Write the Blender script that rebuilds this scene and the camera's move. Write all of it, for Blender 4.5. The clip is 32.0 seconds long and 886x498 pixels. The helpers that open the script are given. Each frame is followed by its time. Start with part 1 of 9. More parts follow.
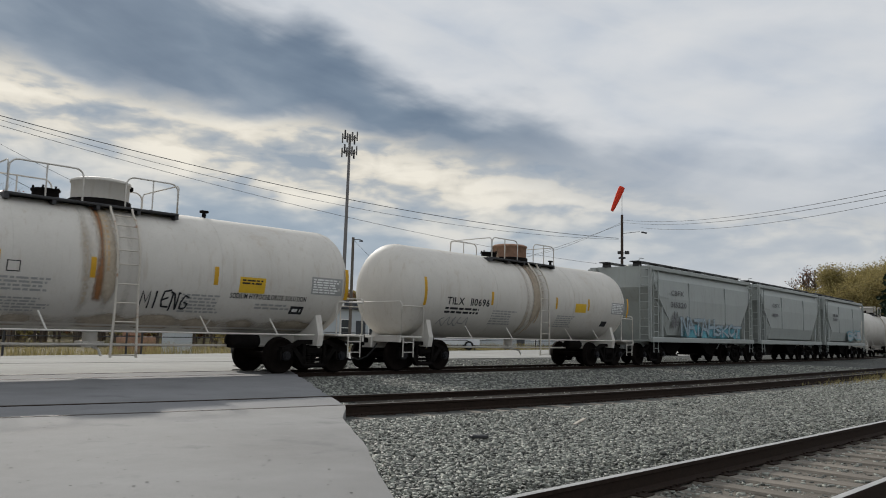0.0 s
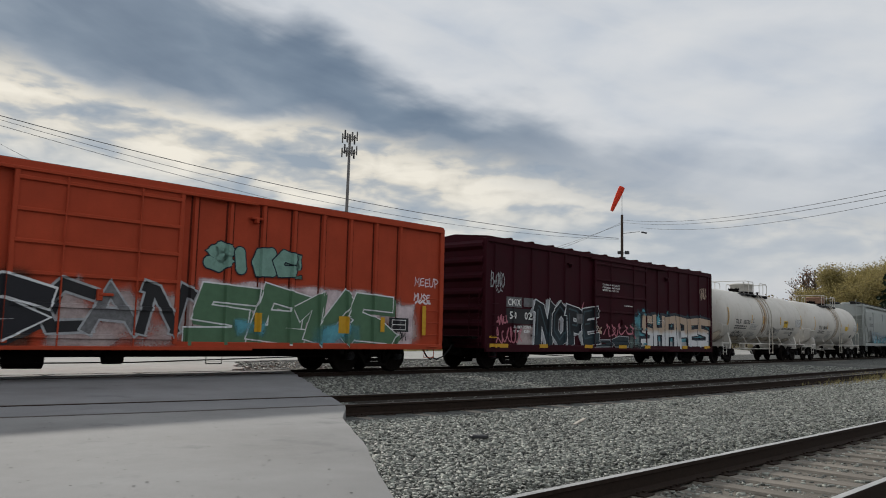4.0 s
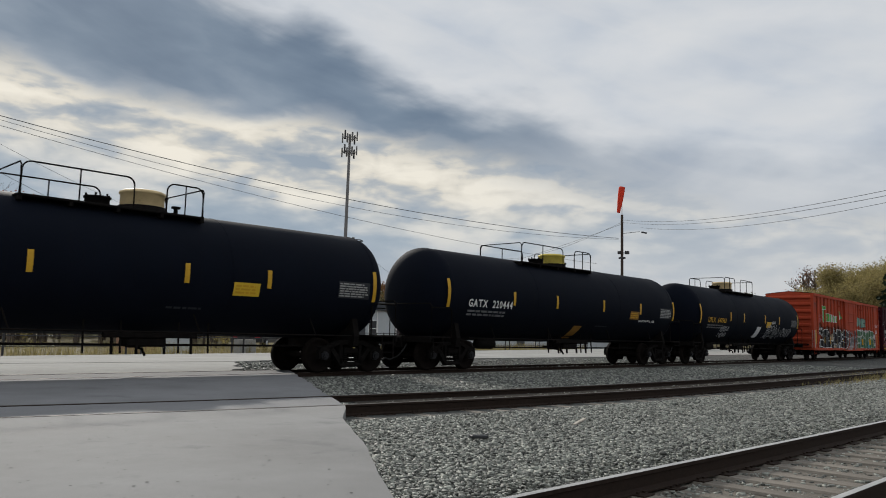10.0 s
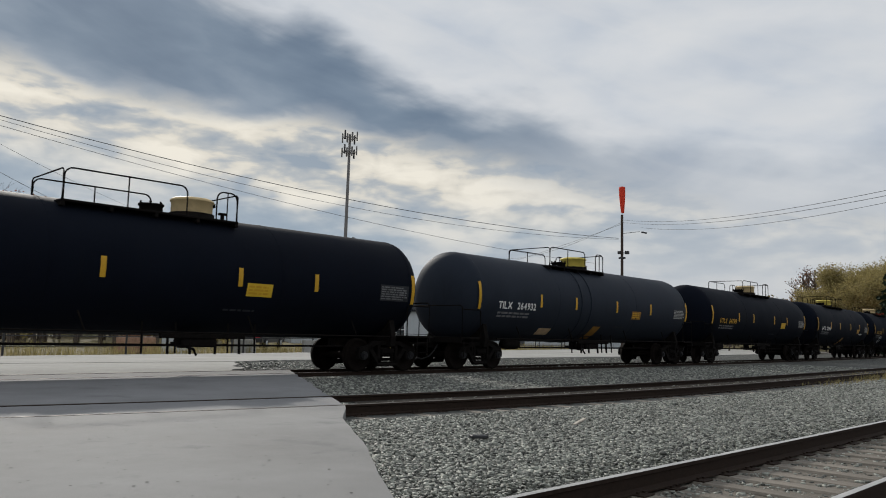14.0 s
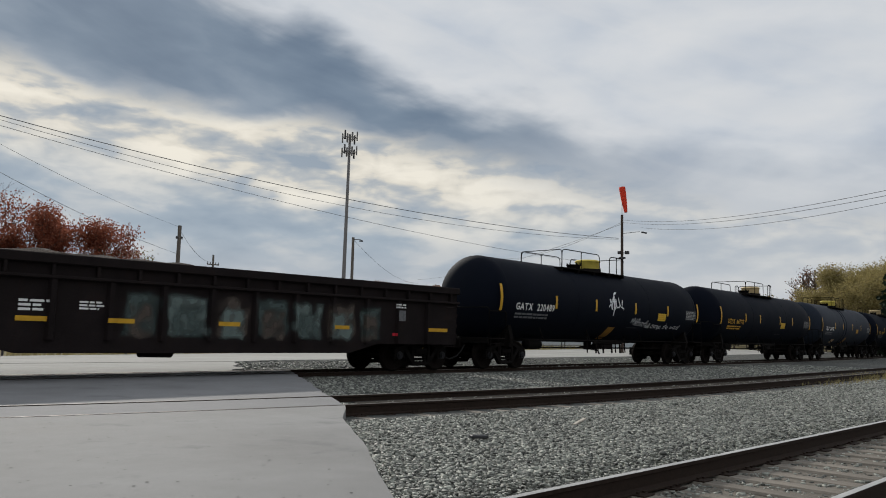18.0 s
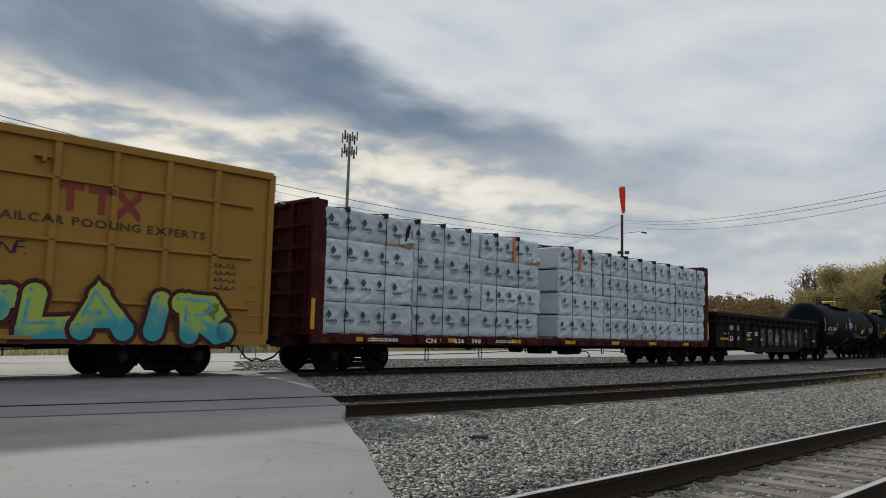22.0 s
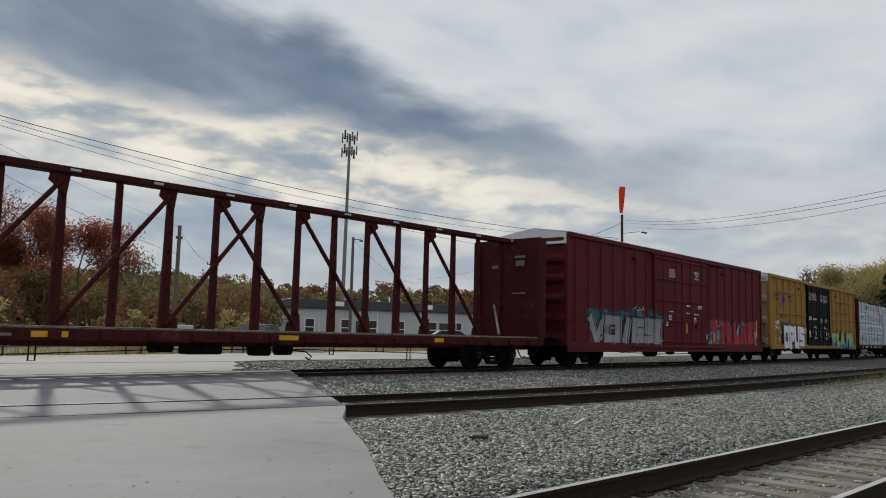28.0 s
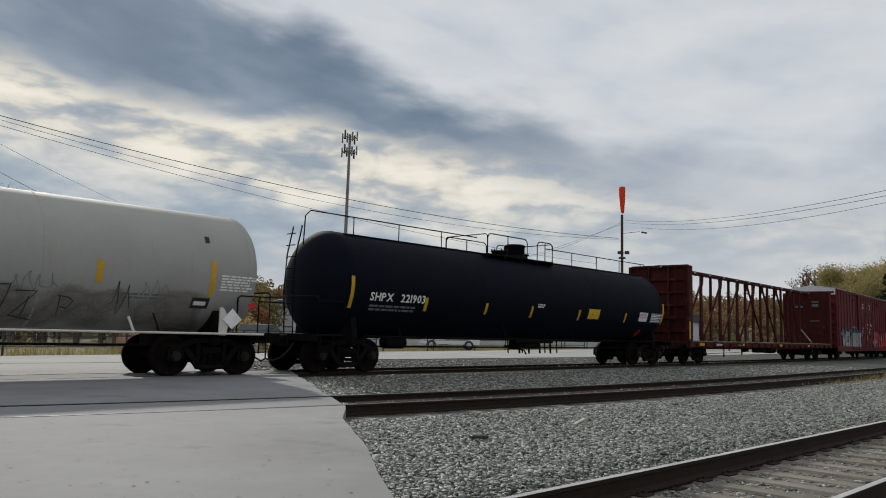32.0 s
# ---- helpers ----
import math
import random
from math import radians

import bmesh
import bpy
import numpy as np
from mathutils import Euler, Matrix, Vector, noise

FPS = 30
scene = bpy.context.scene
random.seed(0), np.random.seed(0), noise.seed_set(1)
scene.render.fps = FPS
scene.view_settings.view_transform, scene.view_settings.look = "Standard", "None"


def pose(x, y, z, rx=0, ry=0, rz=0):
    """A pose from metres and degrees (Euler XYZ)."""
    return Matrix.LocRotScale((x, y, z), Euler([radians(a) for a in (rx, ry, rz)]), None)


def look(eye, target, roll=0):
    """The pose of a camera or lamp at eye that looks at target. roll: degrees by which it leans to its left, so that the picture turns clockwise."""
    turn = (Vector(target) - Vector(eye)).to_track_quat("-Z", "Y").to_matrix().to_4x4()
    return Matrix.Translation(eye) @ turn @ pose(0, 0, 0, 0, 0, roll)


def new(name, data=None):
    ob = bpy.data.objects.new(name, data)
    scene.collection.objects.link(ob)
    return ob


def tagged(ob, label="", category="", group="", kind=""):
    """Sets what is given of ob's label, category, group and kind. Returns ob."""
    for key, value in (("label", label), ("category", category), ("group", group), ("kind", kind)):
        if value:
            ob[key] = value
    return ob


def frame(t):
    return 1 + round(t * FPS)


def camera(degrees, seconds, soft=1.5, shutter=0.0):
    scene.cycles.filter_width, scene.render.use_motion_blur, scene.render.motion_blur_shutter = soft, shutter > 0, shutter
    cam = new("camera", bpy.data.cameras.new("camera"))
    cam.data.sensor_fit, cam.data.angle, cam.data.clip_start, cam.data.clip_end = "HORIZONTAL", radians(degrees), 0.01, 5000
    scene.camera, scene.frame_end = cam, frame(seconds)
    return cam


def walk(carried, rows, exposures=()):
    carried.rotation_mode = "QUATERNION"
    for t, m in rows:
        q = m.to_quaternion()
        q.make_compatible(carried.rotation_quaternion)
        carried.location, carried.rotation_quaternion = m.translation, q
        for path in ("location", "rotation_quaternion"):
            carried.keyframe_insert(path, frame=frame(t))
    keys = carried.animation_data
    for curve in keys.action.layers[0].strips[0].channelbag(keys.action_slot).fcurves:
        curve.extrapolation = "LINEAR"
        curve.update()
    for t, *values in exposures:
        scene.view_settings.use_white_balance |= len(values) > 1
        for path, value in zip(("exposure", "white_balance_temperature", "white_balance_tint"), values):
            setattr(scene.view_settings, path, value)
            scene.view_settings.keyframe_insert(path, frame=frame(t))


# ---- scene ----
cam = camera(59.58, 32.0, soft=1.0, shutter=0.06)
EYE = (0.0, 0.0, 1.110)
AIM = (0.70286, 0.70291, 0.10911)
STAND = look(EYE, [e + 10 * a for e, a in zip(EYE, AIM)], 1.40)
walk(cam, [(0.0, STAND), (32.0, STAND)])

# ---- daylight: sun behind the train, veiled by a high broken cloud deck ----
SUN_AZ, SUN_EL = radians(18.6), radians(28.0)
SUN_DIR = Vector((math.sin(SUN_AZ) * math.cos(SUN_EL), math.cos(SUN_AZ) * math.cos(SUN_EL), math.sin(SUN_EL)))
scene.view_settings.exposure = 0.0
sun = bpy.data.lights.new("sun", "SUN")
sun.energy, sun.angle, sun.color = 2.5, radians(1.6), (1.0, 0.95, 0.87)
sun_ob = new("sun", sun)
sun_ob.matrix_world = look((0, 0, 60), Vector((0, 0, 60)) - SUN_DIR)


class Nodes:
    """Small builder for node trees."""

    def __init__(self, tree, keep=False):
        self.t = tree
        if not keep:
            tree.nodes.clear()

    def n(self, kind, **kw):
        node = self.t.nodes.new(kind)
        for k, v in kw.items():
            self.put(node.inputs[k], v)
        return node

    def put(self, socket, v):
        if isinstance(v, bpy.types.NodeSocket):
            self.t.links.new(v, socket)
        else:
            socket.default_value = v

    def math(self, op, a, b=0.0, c=0.0, clamp=False):
        m = self.t.nodes.new("ShaderNodeMath")
        m.operation, m.use_clamp = op, clamp
        for i, v in enumerate((a, b, c)):
            self.put(m.inputs[i], v)
        return m.outputs[0]

    def mix(self, f, a, b, mode="MIX"):
        m = self.t.nodes.new("ShaderNodeMix")
        m.data_type, m.blend_type = "RGBA", mode
        self.put(m.inputs[0], f)
        self.put(m.inputs[6], a if isinstance(a, bpy.types.NodeSocket) else (*a, 1)[:4])
        self.put(m.inputs[7], b if isinstance(b, bpy.types.NodeSocket) else (*b, 1)[:4])
        return m.outputs[2]

    def ramp(self, f, stops, mode="LINEAR"):
        r = self.t.nodes.new("ShaderNodeValToRGB")
        r.color_ramp.interpolation = mode
        e = r.color_ramp.elements
        e.remove(e[1])
        e[0].position = stops[0][0]
        for p, c in stops[1:]:
            e.new(p)
        for el, (p, c) in zip(e, stops):
            el.color = (*c, 1) if len(c) == 3 else c
        self.put(r.inputs[0], f)
        return r.outputs[0]

    def smooth(self, v, lo, hi):
        m = self.t.nodes.new("ShaderNodeMapRange")
        m.interpolation_type = "SMOOTHSTEP"
        self.put(m.inputs[0], v)
        m.inputs[1].default_value, m.inputs[2].default_value = lo, hi
        return m.outputs[0]

    def noise(self, vec, scale, detail=4.0, rough=0.55, dist=0.0):
        m = self.t.nodes.new("ShaderNodeTexNoise")
        self.put(m.inputs["Vector"], vec)
        m.inputs["Scale"].default_value, m.inputs["Detail"].default_value = scale, detail
        m.inputs["Roughness"].default_value, m.inputs["Distortion"].default_value = rough, dist
        return m.outputs[0]

    def mapped(self, vec, scale=(1, 1, 1), rot=(0, 0, 0), loc=(0, 0, 0)):
        m = self.t.nodes.new("ShaderNodeMapping")
        self.put(m.inputs[0], vec)
        m.inputs[1].default_value, m.inputs[2].default_value, m.inputs[3].default_value = loc, rot, scale
        return m.outputs[0]


def sky():
    world = bpy.data.worlds.new("sky")
    scene.world = world
    world.use_nodes = True
    k = Nodes(world.node_tree)
    way = k.n("ShaderNodeTexCoord").outputs["Generated"]
    air = k.n("ShaderNodeTexSky")
    air.sky_type, air.sun_disc, air.sun_elevation, air.sun_rotation = "NISHITA", False, SUN_EL, SUN_AZ
    sep = k.n("ShaderNodeSeparateXYZ", Vector=way)
    az = k.math("ARCTAN2", sep.outputs[0], sep.outputs[1])
    el = k.math("ARCSINE", sep.outputs[2])
    az = k.math("SUBTRACT", az, 0.785)
    flat = k.n("ShaderNodeCombineXYZ", X=az, Y=k.math("MULTIPLY", el, 2.1), Z=0.0).outputs[0]

    def centred(v, amount):
        return k.math("MULTIPLY", k.math("SUBTRACT", v, 0.5), amount)

    def edge(rows):
        """Height of a cloud edge along the azimuth."""
        c = k.ramp(k.math("DIVIDE", k.math("ADD", az, 0.7), 1.4, clamp=True), [((p + 0.7) / 1.4, (q * 2, q * 2, q * 2)) for p, q in rows], "CARDINAL")
        return k.math("MULTIPLY", c, 0.5)

    # a broad grey bank slants down across the sky, with a bright ragged rift under it
    upper = edge(((-0.549, 0.473), (-0.426, 0.453), (-0.359, 0.43), (-0.255, 0.358), (-0.175, 0.353), (-0.114, 0.32), (-0.053, 0.288), (0.023, 0.269), (0.12, 0.26), (0.193, 0.23), (0.298, 0.203), (0.526, 0.177)))
    lower = edge(((-0.54, 0.297), (-0.481, 0.293), (-0.419, 0.278), (-0.333, 0.273), (-0.249, 0.275), (-0.17, 0.268), (-0.103, 0.254), (0.009, 0.237), (0.084, 0.22), (0.157, 0.199), (0.229, 0.177), (0.364, 0.153), (0.524, 0.133)))
    foot = edge(((-0.532, 0.215), (-0.443, 0.208), (-0.347, 0.192), (-0.209, 0.174), (-0.1, 0.162), (0.011, 0.158), (0.121, 0.152), (0.229, 0.141), (0.363, 0.118), (0.523, 0.108)))
    big = k.noise(flat, 3.2, 3, 0.5, 0.2)
    puff = k.noise(k.mapped(flat, (1.0, 1.25, 1), rot=(0, 0, 0.35), loc=(2.3, 0.4, 0)), 6.5, 4, 0.48, 0.2)
    fine = k.noise(k.mapped(flat, (1.0, 1.3, 1), loc=(0.7, 5.1, 0)), 17.0, 5, 0.5, 0.3)
    comb = k.noise(k.n("ShaderNodeCombineXYZ", X=k.math("ADD", k.math("MULTIPLY", az, 3.0), k.math("MULTIPLY", el, -4.0)), Y=k.math("ADD", k.math("MULTIPLY", el, 15.0), k.math("MULTIPLY", az, 6.0)), Z=3.0).outputs[0], 1.0, 5, 0.55, 0.4)
    warp = k.math("ADD", k.math("ADD", centred(big, 0.03), centred(puff, 0.085)), centred(fine, 0.030))
    h = k.math("ADD", el, warp)
    out_of_rift = k.math("ADD", h, centred(comb, 0.05))
    left = k.smooth(az, 0.36, -0.05)
    bank = k.math("MULTIPLY", k.smooth(k.math("SUBTRACT", h, lower), -0.026, 0.026), k.smooth(k.math("SUBTRACT", out_of_rift, upper), 0.060, -0.012))
    bank = k.math("MULTIPLY", bank, k.math("ADD", 0.30, k.math("MULTIPLY", left, 0.68)))
    rift = k.math("MULTIPLY", k.smooth(k.math("SUBTRACT", h, lower), 0.026, -0.010), k.smooth(k.math("SUBTRACT", h, foot), -0.05, 0.030))
    rift = k.math("MULTIPLY", rift, k.math("ADD", 0.42, k.math("MULTIPLY", left, 0.58)))
    # the deck above and the hazy sky beneath
    above = k.ramp(puff, [(0.30, (0.515, 0.565, 0.635)), (0.48, (0.60, 0.635, 0.68)), (0.66, (0.67, 0.69, 0.715))])
    above = k.mix(k.math("MULTIPLY", k.smooth(comb, 0.42, 0.64), 0.40), above, (0.69, 0.70, 0.71))
    above = k.mix(k.math("MULTIPLY", k.smooth(big, 0.50, 0.66), 0.24), above, (0.47, 0.515, 0.585))
    under = k.ramp(k.math("ADD", k.math("MULTIPLY", puff, 0.7), k.math("MULTIPLY", fine, 0.3)), [(0.36, (0.28, 0.352, 0.435)), (0.50, (0.36, 0.428, 0.50)), (0.62, (0.52, 0.55, 0.575))])
    under = k.mix(k.math("MULTIPLY", k.smooth(el, 0.13, 0.0), 0.65), under, (0.62, 0.61, 0.615))
    under = k.mix(k.math("MULTIPLY", k.smooth(az, 0.05, 0.45), 0.55), under, (0.60, 0.62, 0.645))
    cloud = k.mix(k.smooth(k.math("SUBTRACT", h, foot), -0.04, 0.06), under, above)
    glow = k.ramp(k.math("ADD", k.math("MULTIPLY", puff, 0.62), k.math("MULTIPLY", fine, 0.38)), [(0.37, (0.30, 0.36, 0.43)), (0.445, (0.46, 0.485, 0.50)), (0.50, (0.72, 0.685, 0.605)), (0.575, (0.86, 0.815, 0.715))])
    cloud = k.mix(rift, cloud, glow)
    shade = k.ramp(k.math("ADD", k.math("MULTIPLY", puff, 0.6), k.math("MULTIPLY", comb, 0.4)), [(0.36, (0.128, 0.182, 0.258)), (0.50, (0.170, 0.230, 0.308)), (0.64, (0.238, 0.298, 0.372))])
    cloud = k.mix(bank, cloud, shade)
    # beyond the view the deck closes to an even pale grey
    cloud = k.mix(k.smooth(k.math("ABSOLUTE", az), 0.75, 1.2), cloud, (0.56, 0.59, 0.63))
    # overhead and behind, the deck is lit from the front and brighter
    high = k.smooth(el, 0.46, 1.0)
    cloud = k.mix(high, cloud, (0.56, 0.59, 0.63))
    back = k.math("MULTIPLY", k.smooth(k.math("ABSOLUTE", az), 0.9, 1.9), k.smooth(el, 0.0, 0.25))
    more = k.math("ADD", 1.0, k.math("MULTIPLY", k.math("MAXIMUM", high, back), 0.25))
    cloud_bg = k.n("ShaderNodeBackground", Color=cloud, Strength=more)
    air_bg = k.n("ShaderNodeBackground", Color=air.outputs[0], Strength=0.06)
    both = k.n("ShaderNodeMixShader")
    both.inputs[0].default_value = 0.97
    k.t.links.new(air_bg.outputs[0], both.inputs[1])
    k.t.links.new(cloud_bg.outputs[0], both.inputs[2])
    out = k.n("ShaderNodeOutputWorld")
    k.t.links.new(both.outputs[0], out.inputs[0])


sky()

# ---- materials ----


def surface(name, col, rough=0.7, metal=0.0, vary=0.18, grain=6.0, fine=60.0, bump=0.1, streak=0.0, streak_col=(0.09, 0.05, 0.03), spots=0.0,
            spot_col=(0.12, 0.06, 0.03), spot_scale=1.5, stretch=(1, 1, 1), island=0.0, per_object=0.0, spec=0.22, dist=0.01, leaf=0.0, tint=(1, 1, 1)):
    m = bpy.data.materials.new(name)
    m.use_nodes = True
    k = Nodes(m.node_tree)
    pos = k.mapped(k.n("ShaderNodeTexCoord").outputs["Object"], stretch)
    a = k.noise(pos, grain, 5, 0.6)
    b = k.noise(pos, fine, 3, 0.6)
    lo = tuple(c * (1 - vary) for c in col)
    hi = tuple(min(1, c * (1 + vary)) for c in col)
    c = k.ramp(k.math("ADD", k.math("MULTIPLY", a, 0.7), k.math("MULTIPLY", b, 0.3)), [(0.32, lo), (0.68, hi)])
    if island or per_object:
        r = k.n("ShaderNodeNewGeometry").outputs["Random Per Island"] if island else k.n("ShaderNodeObjectInfo").outputs["Random"]
        amount = island or per_object
        v = k.n("ShaderNodeHueSaturation", Color=c, Value=k.math("ADD", k.math("MULTIPLY", r, 2 * amount), 1 - amount))
        v.inputs["Hue"].default_value = 0.5
        c = v.outputs[0]
    if streak:
        s = k.noise(k.mapped(pos, (5.0, 5.0, 0.35)), 1.6, 4, 0.65)
        c = k.mix(k.math("MULTIPLY", k.smooth(s, 0.52, 0.74), streak), c, streak_col)
    if spots:
        s = k.noise(pos, spot_scale, 6, 0.7)
        c = k.mix(k.math("MULTIPLY", k.smooth(s, 0.56, 0.68), spots), c, spot_col)
    p = k.n("ShaderNodeBsdfPrincipled", Metallic=metal)
    k.put(p.inputs["Base Color"], c)
    k.put(p.inputs["Roughness"], k.math("ADD", k.math("MULTIPLY", a, 0.25), rough - 0.12, clamp=True))
    p.inputs["Specular IOR Level"].default_value = spec
    p.inputs["Specular Tint"].default_value = (*tint, 1)
    if bump:
        bm_ = k.n("ShaderNodeBump", Height=k.math("ADD", k.math("MULTIPLY", a, 0.4), k.math("MULTIPLY", b, 0.6)), Strength=bump, Distance=dist)
        k.put(p.inputs["Normal"], bm_.outputs[0])
    out = k.n("ShaderNodeOutputMaterial")
    if leaf:
        thin = k.n("ShaderNodeBsdfTranslucent", Color=c)
        both = k.n("ShaderNodeMixShader")
        both.inputs[0].default_value = leaf
        k.t.links.new(p.outputs[0], both.inputs[1])
        k.t.links.new(thin.outputs[0], both.inputs[2])
        k.t.links.new(both.outputs[0], out.inputs[0])
    else:
        k.t.links.new(p.outputs[0], out.inputs[0])
    return m


M_WHITE = surface("white tank enamel", (0.55, 0.525, 0.48), 0.6, vary=0.08, grain=1.2, fine=25, bump=0.03, streak=0.32, streak_col=(0.36, 0.29, 0.21), spots=0.35, spot_col=(0.38, 0.29, 0.20), spot_scale=0.5)
M_GREYTANK = surface("warm grey tank enamel", (0.30, 0.295, 0.275), 0.7, vary=0.08, grain=1.0, fine=25, bump=0.03, streak=0.2, streak_col=(0.25, 0.21, 0.16))
M_LADDER = surface("rust spotted white ladder paint", (0.50, 0.46, 0.40), 0.65, vary=0.15, grain=4, fine=30, bump=0.05, spots=0.75, spot_col=(0.26, 0.13, 0.06), spot_scale=2.2)
M_BLACK = surface("black tank enamel", (0.0044, 0.0056, 0.0092), 0.7, vary=0.25, grain=0.8, fine=30, bump=0.03, streak=0.25, streak_col=(0.008, 0.0075, 0.008), spec=0.06, tint=(0.5, 0.65, 1.0))
M_BLUEBLACK = surface("faded blue black tank enamel", (0.019, 0.023, 0.031), 0.6, vary=0.2, grain=0.8, fine=30, bump=0.03, streak=0.25, streak_col=(0.014, 0.014, 0.015), spec=0.08, tint=(0.5, 0.65, 1.0))
M_STEEL = surface("black running gear steel", (0.008, 0.007, 0.0065), 0.85, vary=0.4, grain=8, fine=60, bump=0.2, spots=0.6, spot_col=(0.016, 0.011, 0.009), spec=0.04)
M_WHEEL = surface("rusty wheel steel", (0.009, 0.007, 0.006), 0.85, 0.0, vary=0.35, grain=10, bump=0.15, spec=0.04)
M_CAP = surface("dark bearing cap", (0.014, 0.014, 0.016), 0.6, 0.0, vary=0.3, grain=20, bump=0.1)
M_MAROON = surface("maroon boxcar paint", (0.032, 0.0045, 0.0085), 0.65, spec=0.08, vary=0.2, grain=1.5, fine=30, bump=0.04, streak=0.35, streak_col=(0.018, 0.006, 0.007))
# dark red for the shade painted along the side posts
M_POSTSHADE = surface("dark red post shade", (0.085, 0.018, 0.011), 0.8, vary=0.4, grain=5, bump=0.05, spec=0.05)
M_ORANGE = surface("orange boxcar paint", (0.35, 0.053, 0.024), 0.65, spec=0.1, vary=0.14, grain=1.2, fine=30, bump=0.04, streak=0.35, streak_col=(0.25, 0.05, 0.02))
M_OCHRE = surface("ochre yellow boxcar paint", (0.27, 0.148, 0.034), 0.65, spec=0.1, vary=0.1, grain=1.2, fine=30, bump=0.04, streak=0.22, streak_col=(0.2, 0.1, 0.025))
M_RED = surface("oxide red boxcar paint", (0.088, 0.014, 0.018), 0.65, spec=0.08, vary=0.14, grain=1.2, fine=30, bump=0.04, streak=0.3, streak_col=(0.08, 0.015, 0.015))
M_BEAM = surface("oxide red flatcar paint", (0.046, 0.009, 0.009), 0.7, spec=0.08, vary=0.25, grain=2, fine=40, bump=0.1, streak=0.4, streak_col=(0.05, 0.02, 0.015), spots=0.4)
M_GOND = surface("rusted brown black gondola paint", (0.014, 0.0108, 0.0108), 0.75, spec=0.06, vary=0.35, grain=1.5, fine=30, bump=0.12, streak=0.4, streak_col=(0.016, 0.010, 0.008), spots=0.5, spot_col=(0.020, 0.013, 0.011))
M_HOPPER = surface("pale grey hopper paint", (0.31, 0.33, 0.315), 0.55, vary=0.08, grain=1.2, fine=30, bump=0.03, streak=0.35, streak_col=(0.2, 0.18, 0.15))
M_ENDPALE = surface("pale weathered end paint", (0.30, 0.25, 0.18), 0.7, vary=0.2, grain=2, bump=0.05, streak=0.5, streak_col=(0.14, 0.09, 0.05), spec=0.1)
M_DOORBLACK = surface("black door paint", (0.005, 0.0055, 0.009), 0.65, vary=0.3, grain=2, bump=0.05, streak=0.3, streak_col=(0.014, 0.013, 0.013), spec=0.06)
M_ROOFMATT = surface("matt dark red roof paint", (0.035, 0.010, 0.010), 0.97, vary=0.3, grain=2, bump=0.1, spec=0.0)
M_ROOF = surface("galvanised roof sheet", (0.5, 0.51, 0.52), 0.45, 0.5, vary=0.12, grain=2, bump=0.05)
M_YELLOW = surface("yellow reflective tape", (0.52, 0.29, 0.02), 0.5, vary=0.12, grain=8, bump=0.0)
M_YDOME = surface("yellow housing enamel", (0.62, 0.50, 0.10), 0.5, vary=0.15, grain=4, bump=0.05, spots=0.3)
M_CREAM = surface("cream housing enamel", (0.60, 0.46, 0.25), 0.5, vary=0.15, grain=4, bump=0.05, spots=0.3)
M_LETTER = surface("white stencil paint", (0.70, 0.70, 0.68), 0.6, vary=0.14, grain=7, bump=0.0)
M_DIMLET = surface("weathered pale stencil paint", (0.13, 0.13, 0.135), 0.65, vary=0.4, grain=9, bump=0.0)
M_DARKLET = surface("black stencil paint", (0.02, 0.02, 0.022), 0.6, vary=0.2, grain=9, bump=0.0)
M_RUST = surface("rust stained plate", (0.29, 0.175, 0.12), 0.8, vary=0.35, grain=5, bump=0.1)
M_DULLPLAC = surface("faded orange placard", (0.24, 0.12, 0.02), 0.6, vary=0.25, grain=5, bump=0.0)
M_PLAC = surface("yellow placard", (0.60, 0.38, 0.03), 0.5, vary=0.1, grain=6, bump=0.0)


def flat_paint(name, col, vary=0.12):
    return surface(name, col, 0.5, vary=vary, grain=5, fine=40, bump=0.0)


def toned_paint(name, low, high, z0, z1, ragged=0.25, scale=2.2, lean=0.0):
    """Spray paint faded from one tone below to another above, with an uneven seam."""
    m = flat_paint(name, low, 0.1)
    k = Nodes(m.node_tree, True)
    p = next(q for q in k.t.nodes if q.type == "BSDF_PRINCIPLED")
    pos = k.n("ShaderNodeTexCoord").outputs["Object"]
    sep = k.n("ShaderNodeSeparateXYZ", Vector=pos)
    n = k.noise(pos, scale, 3, 0.5)
    z = k.math("ADD", k.math("ADD", sep.outputs[2], k.math("MULTIPLY", sep.outputs[0], lean)), k.math("MULTIPLY", k.math("SUBTRACT", n, 0.5), ragged * 4))
    k.put(p.inputs["Base Color"], k.mix(k.smooth(z, z0, z1), low, high))
    return m


def mist_paint(name, col):
    """Thin overspray: the weave of droplets opens towards its edge."""
    m = flat_paint(name, col, 0.2)
    k = Nodes(m.node_tree, True)
    p = next(q for q in k.t.nodes if q.type == "BSDF_PRINCIPLED")
    thin = k.n("ShaderNodeAttribute")
    thin.attribute_name = "soft"
    grain = k.noise(k.n("ShaderNodeTexCoord").outputs["Object"], 14.0, 4, 0.6)
    k.put(p.inputs["Alpha"], k.smooth(k.math("ADD", thin.outputs["Fac"], k.math("MULTIPLY", k.math("SUBTRACT", grain, 0.5), 0.5)), 0.10, 1.25))
    return m


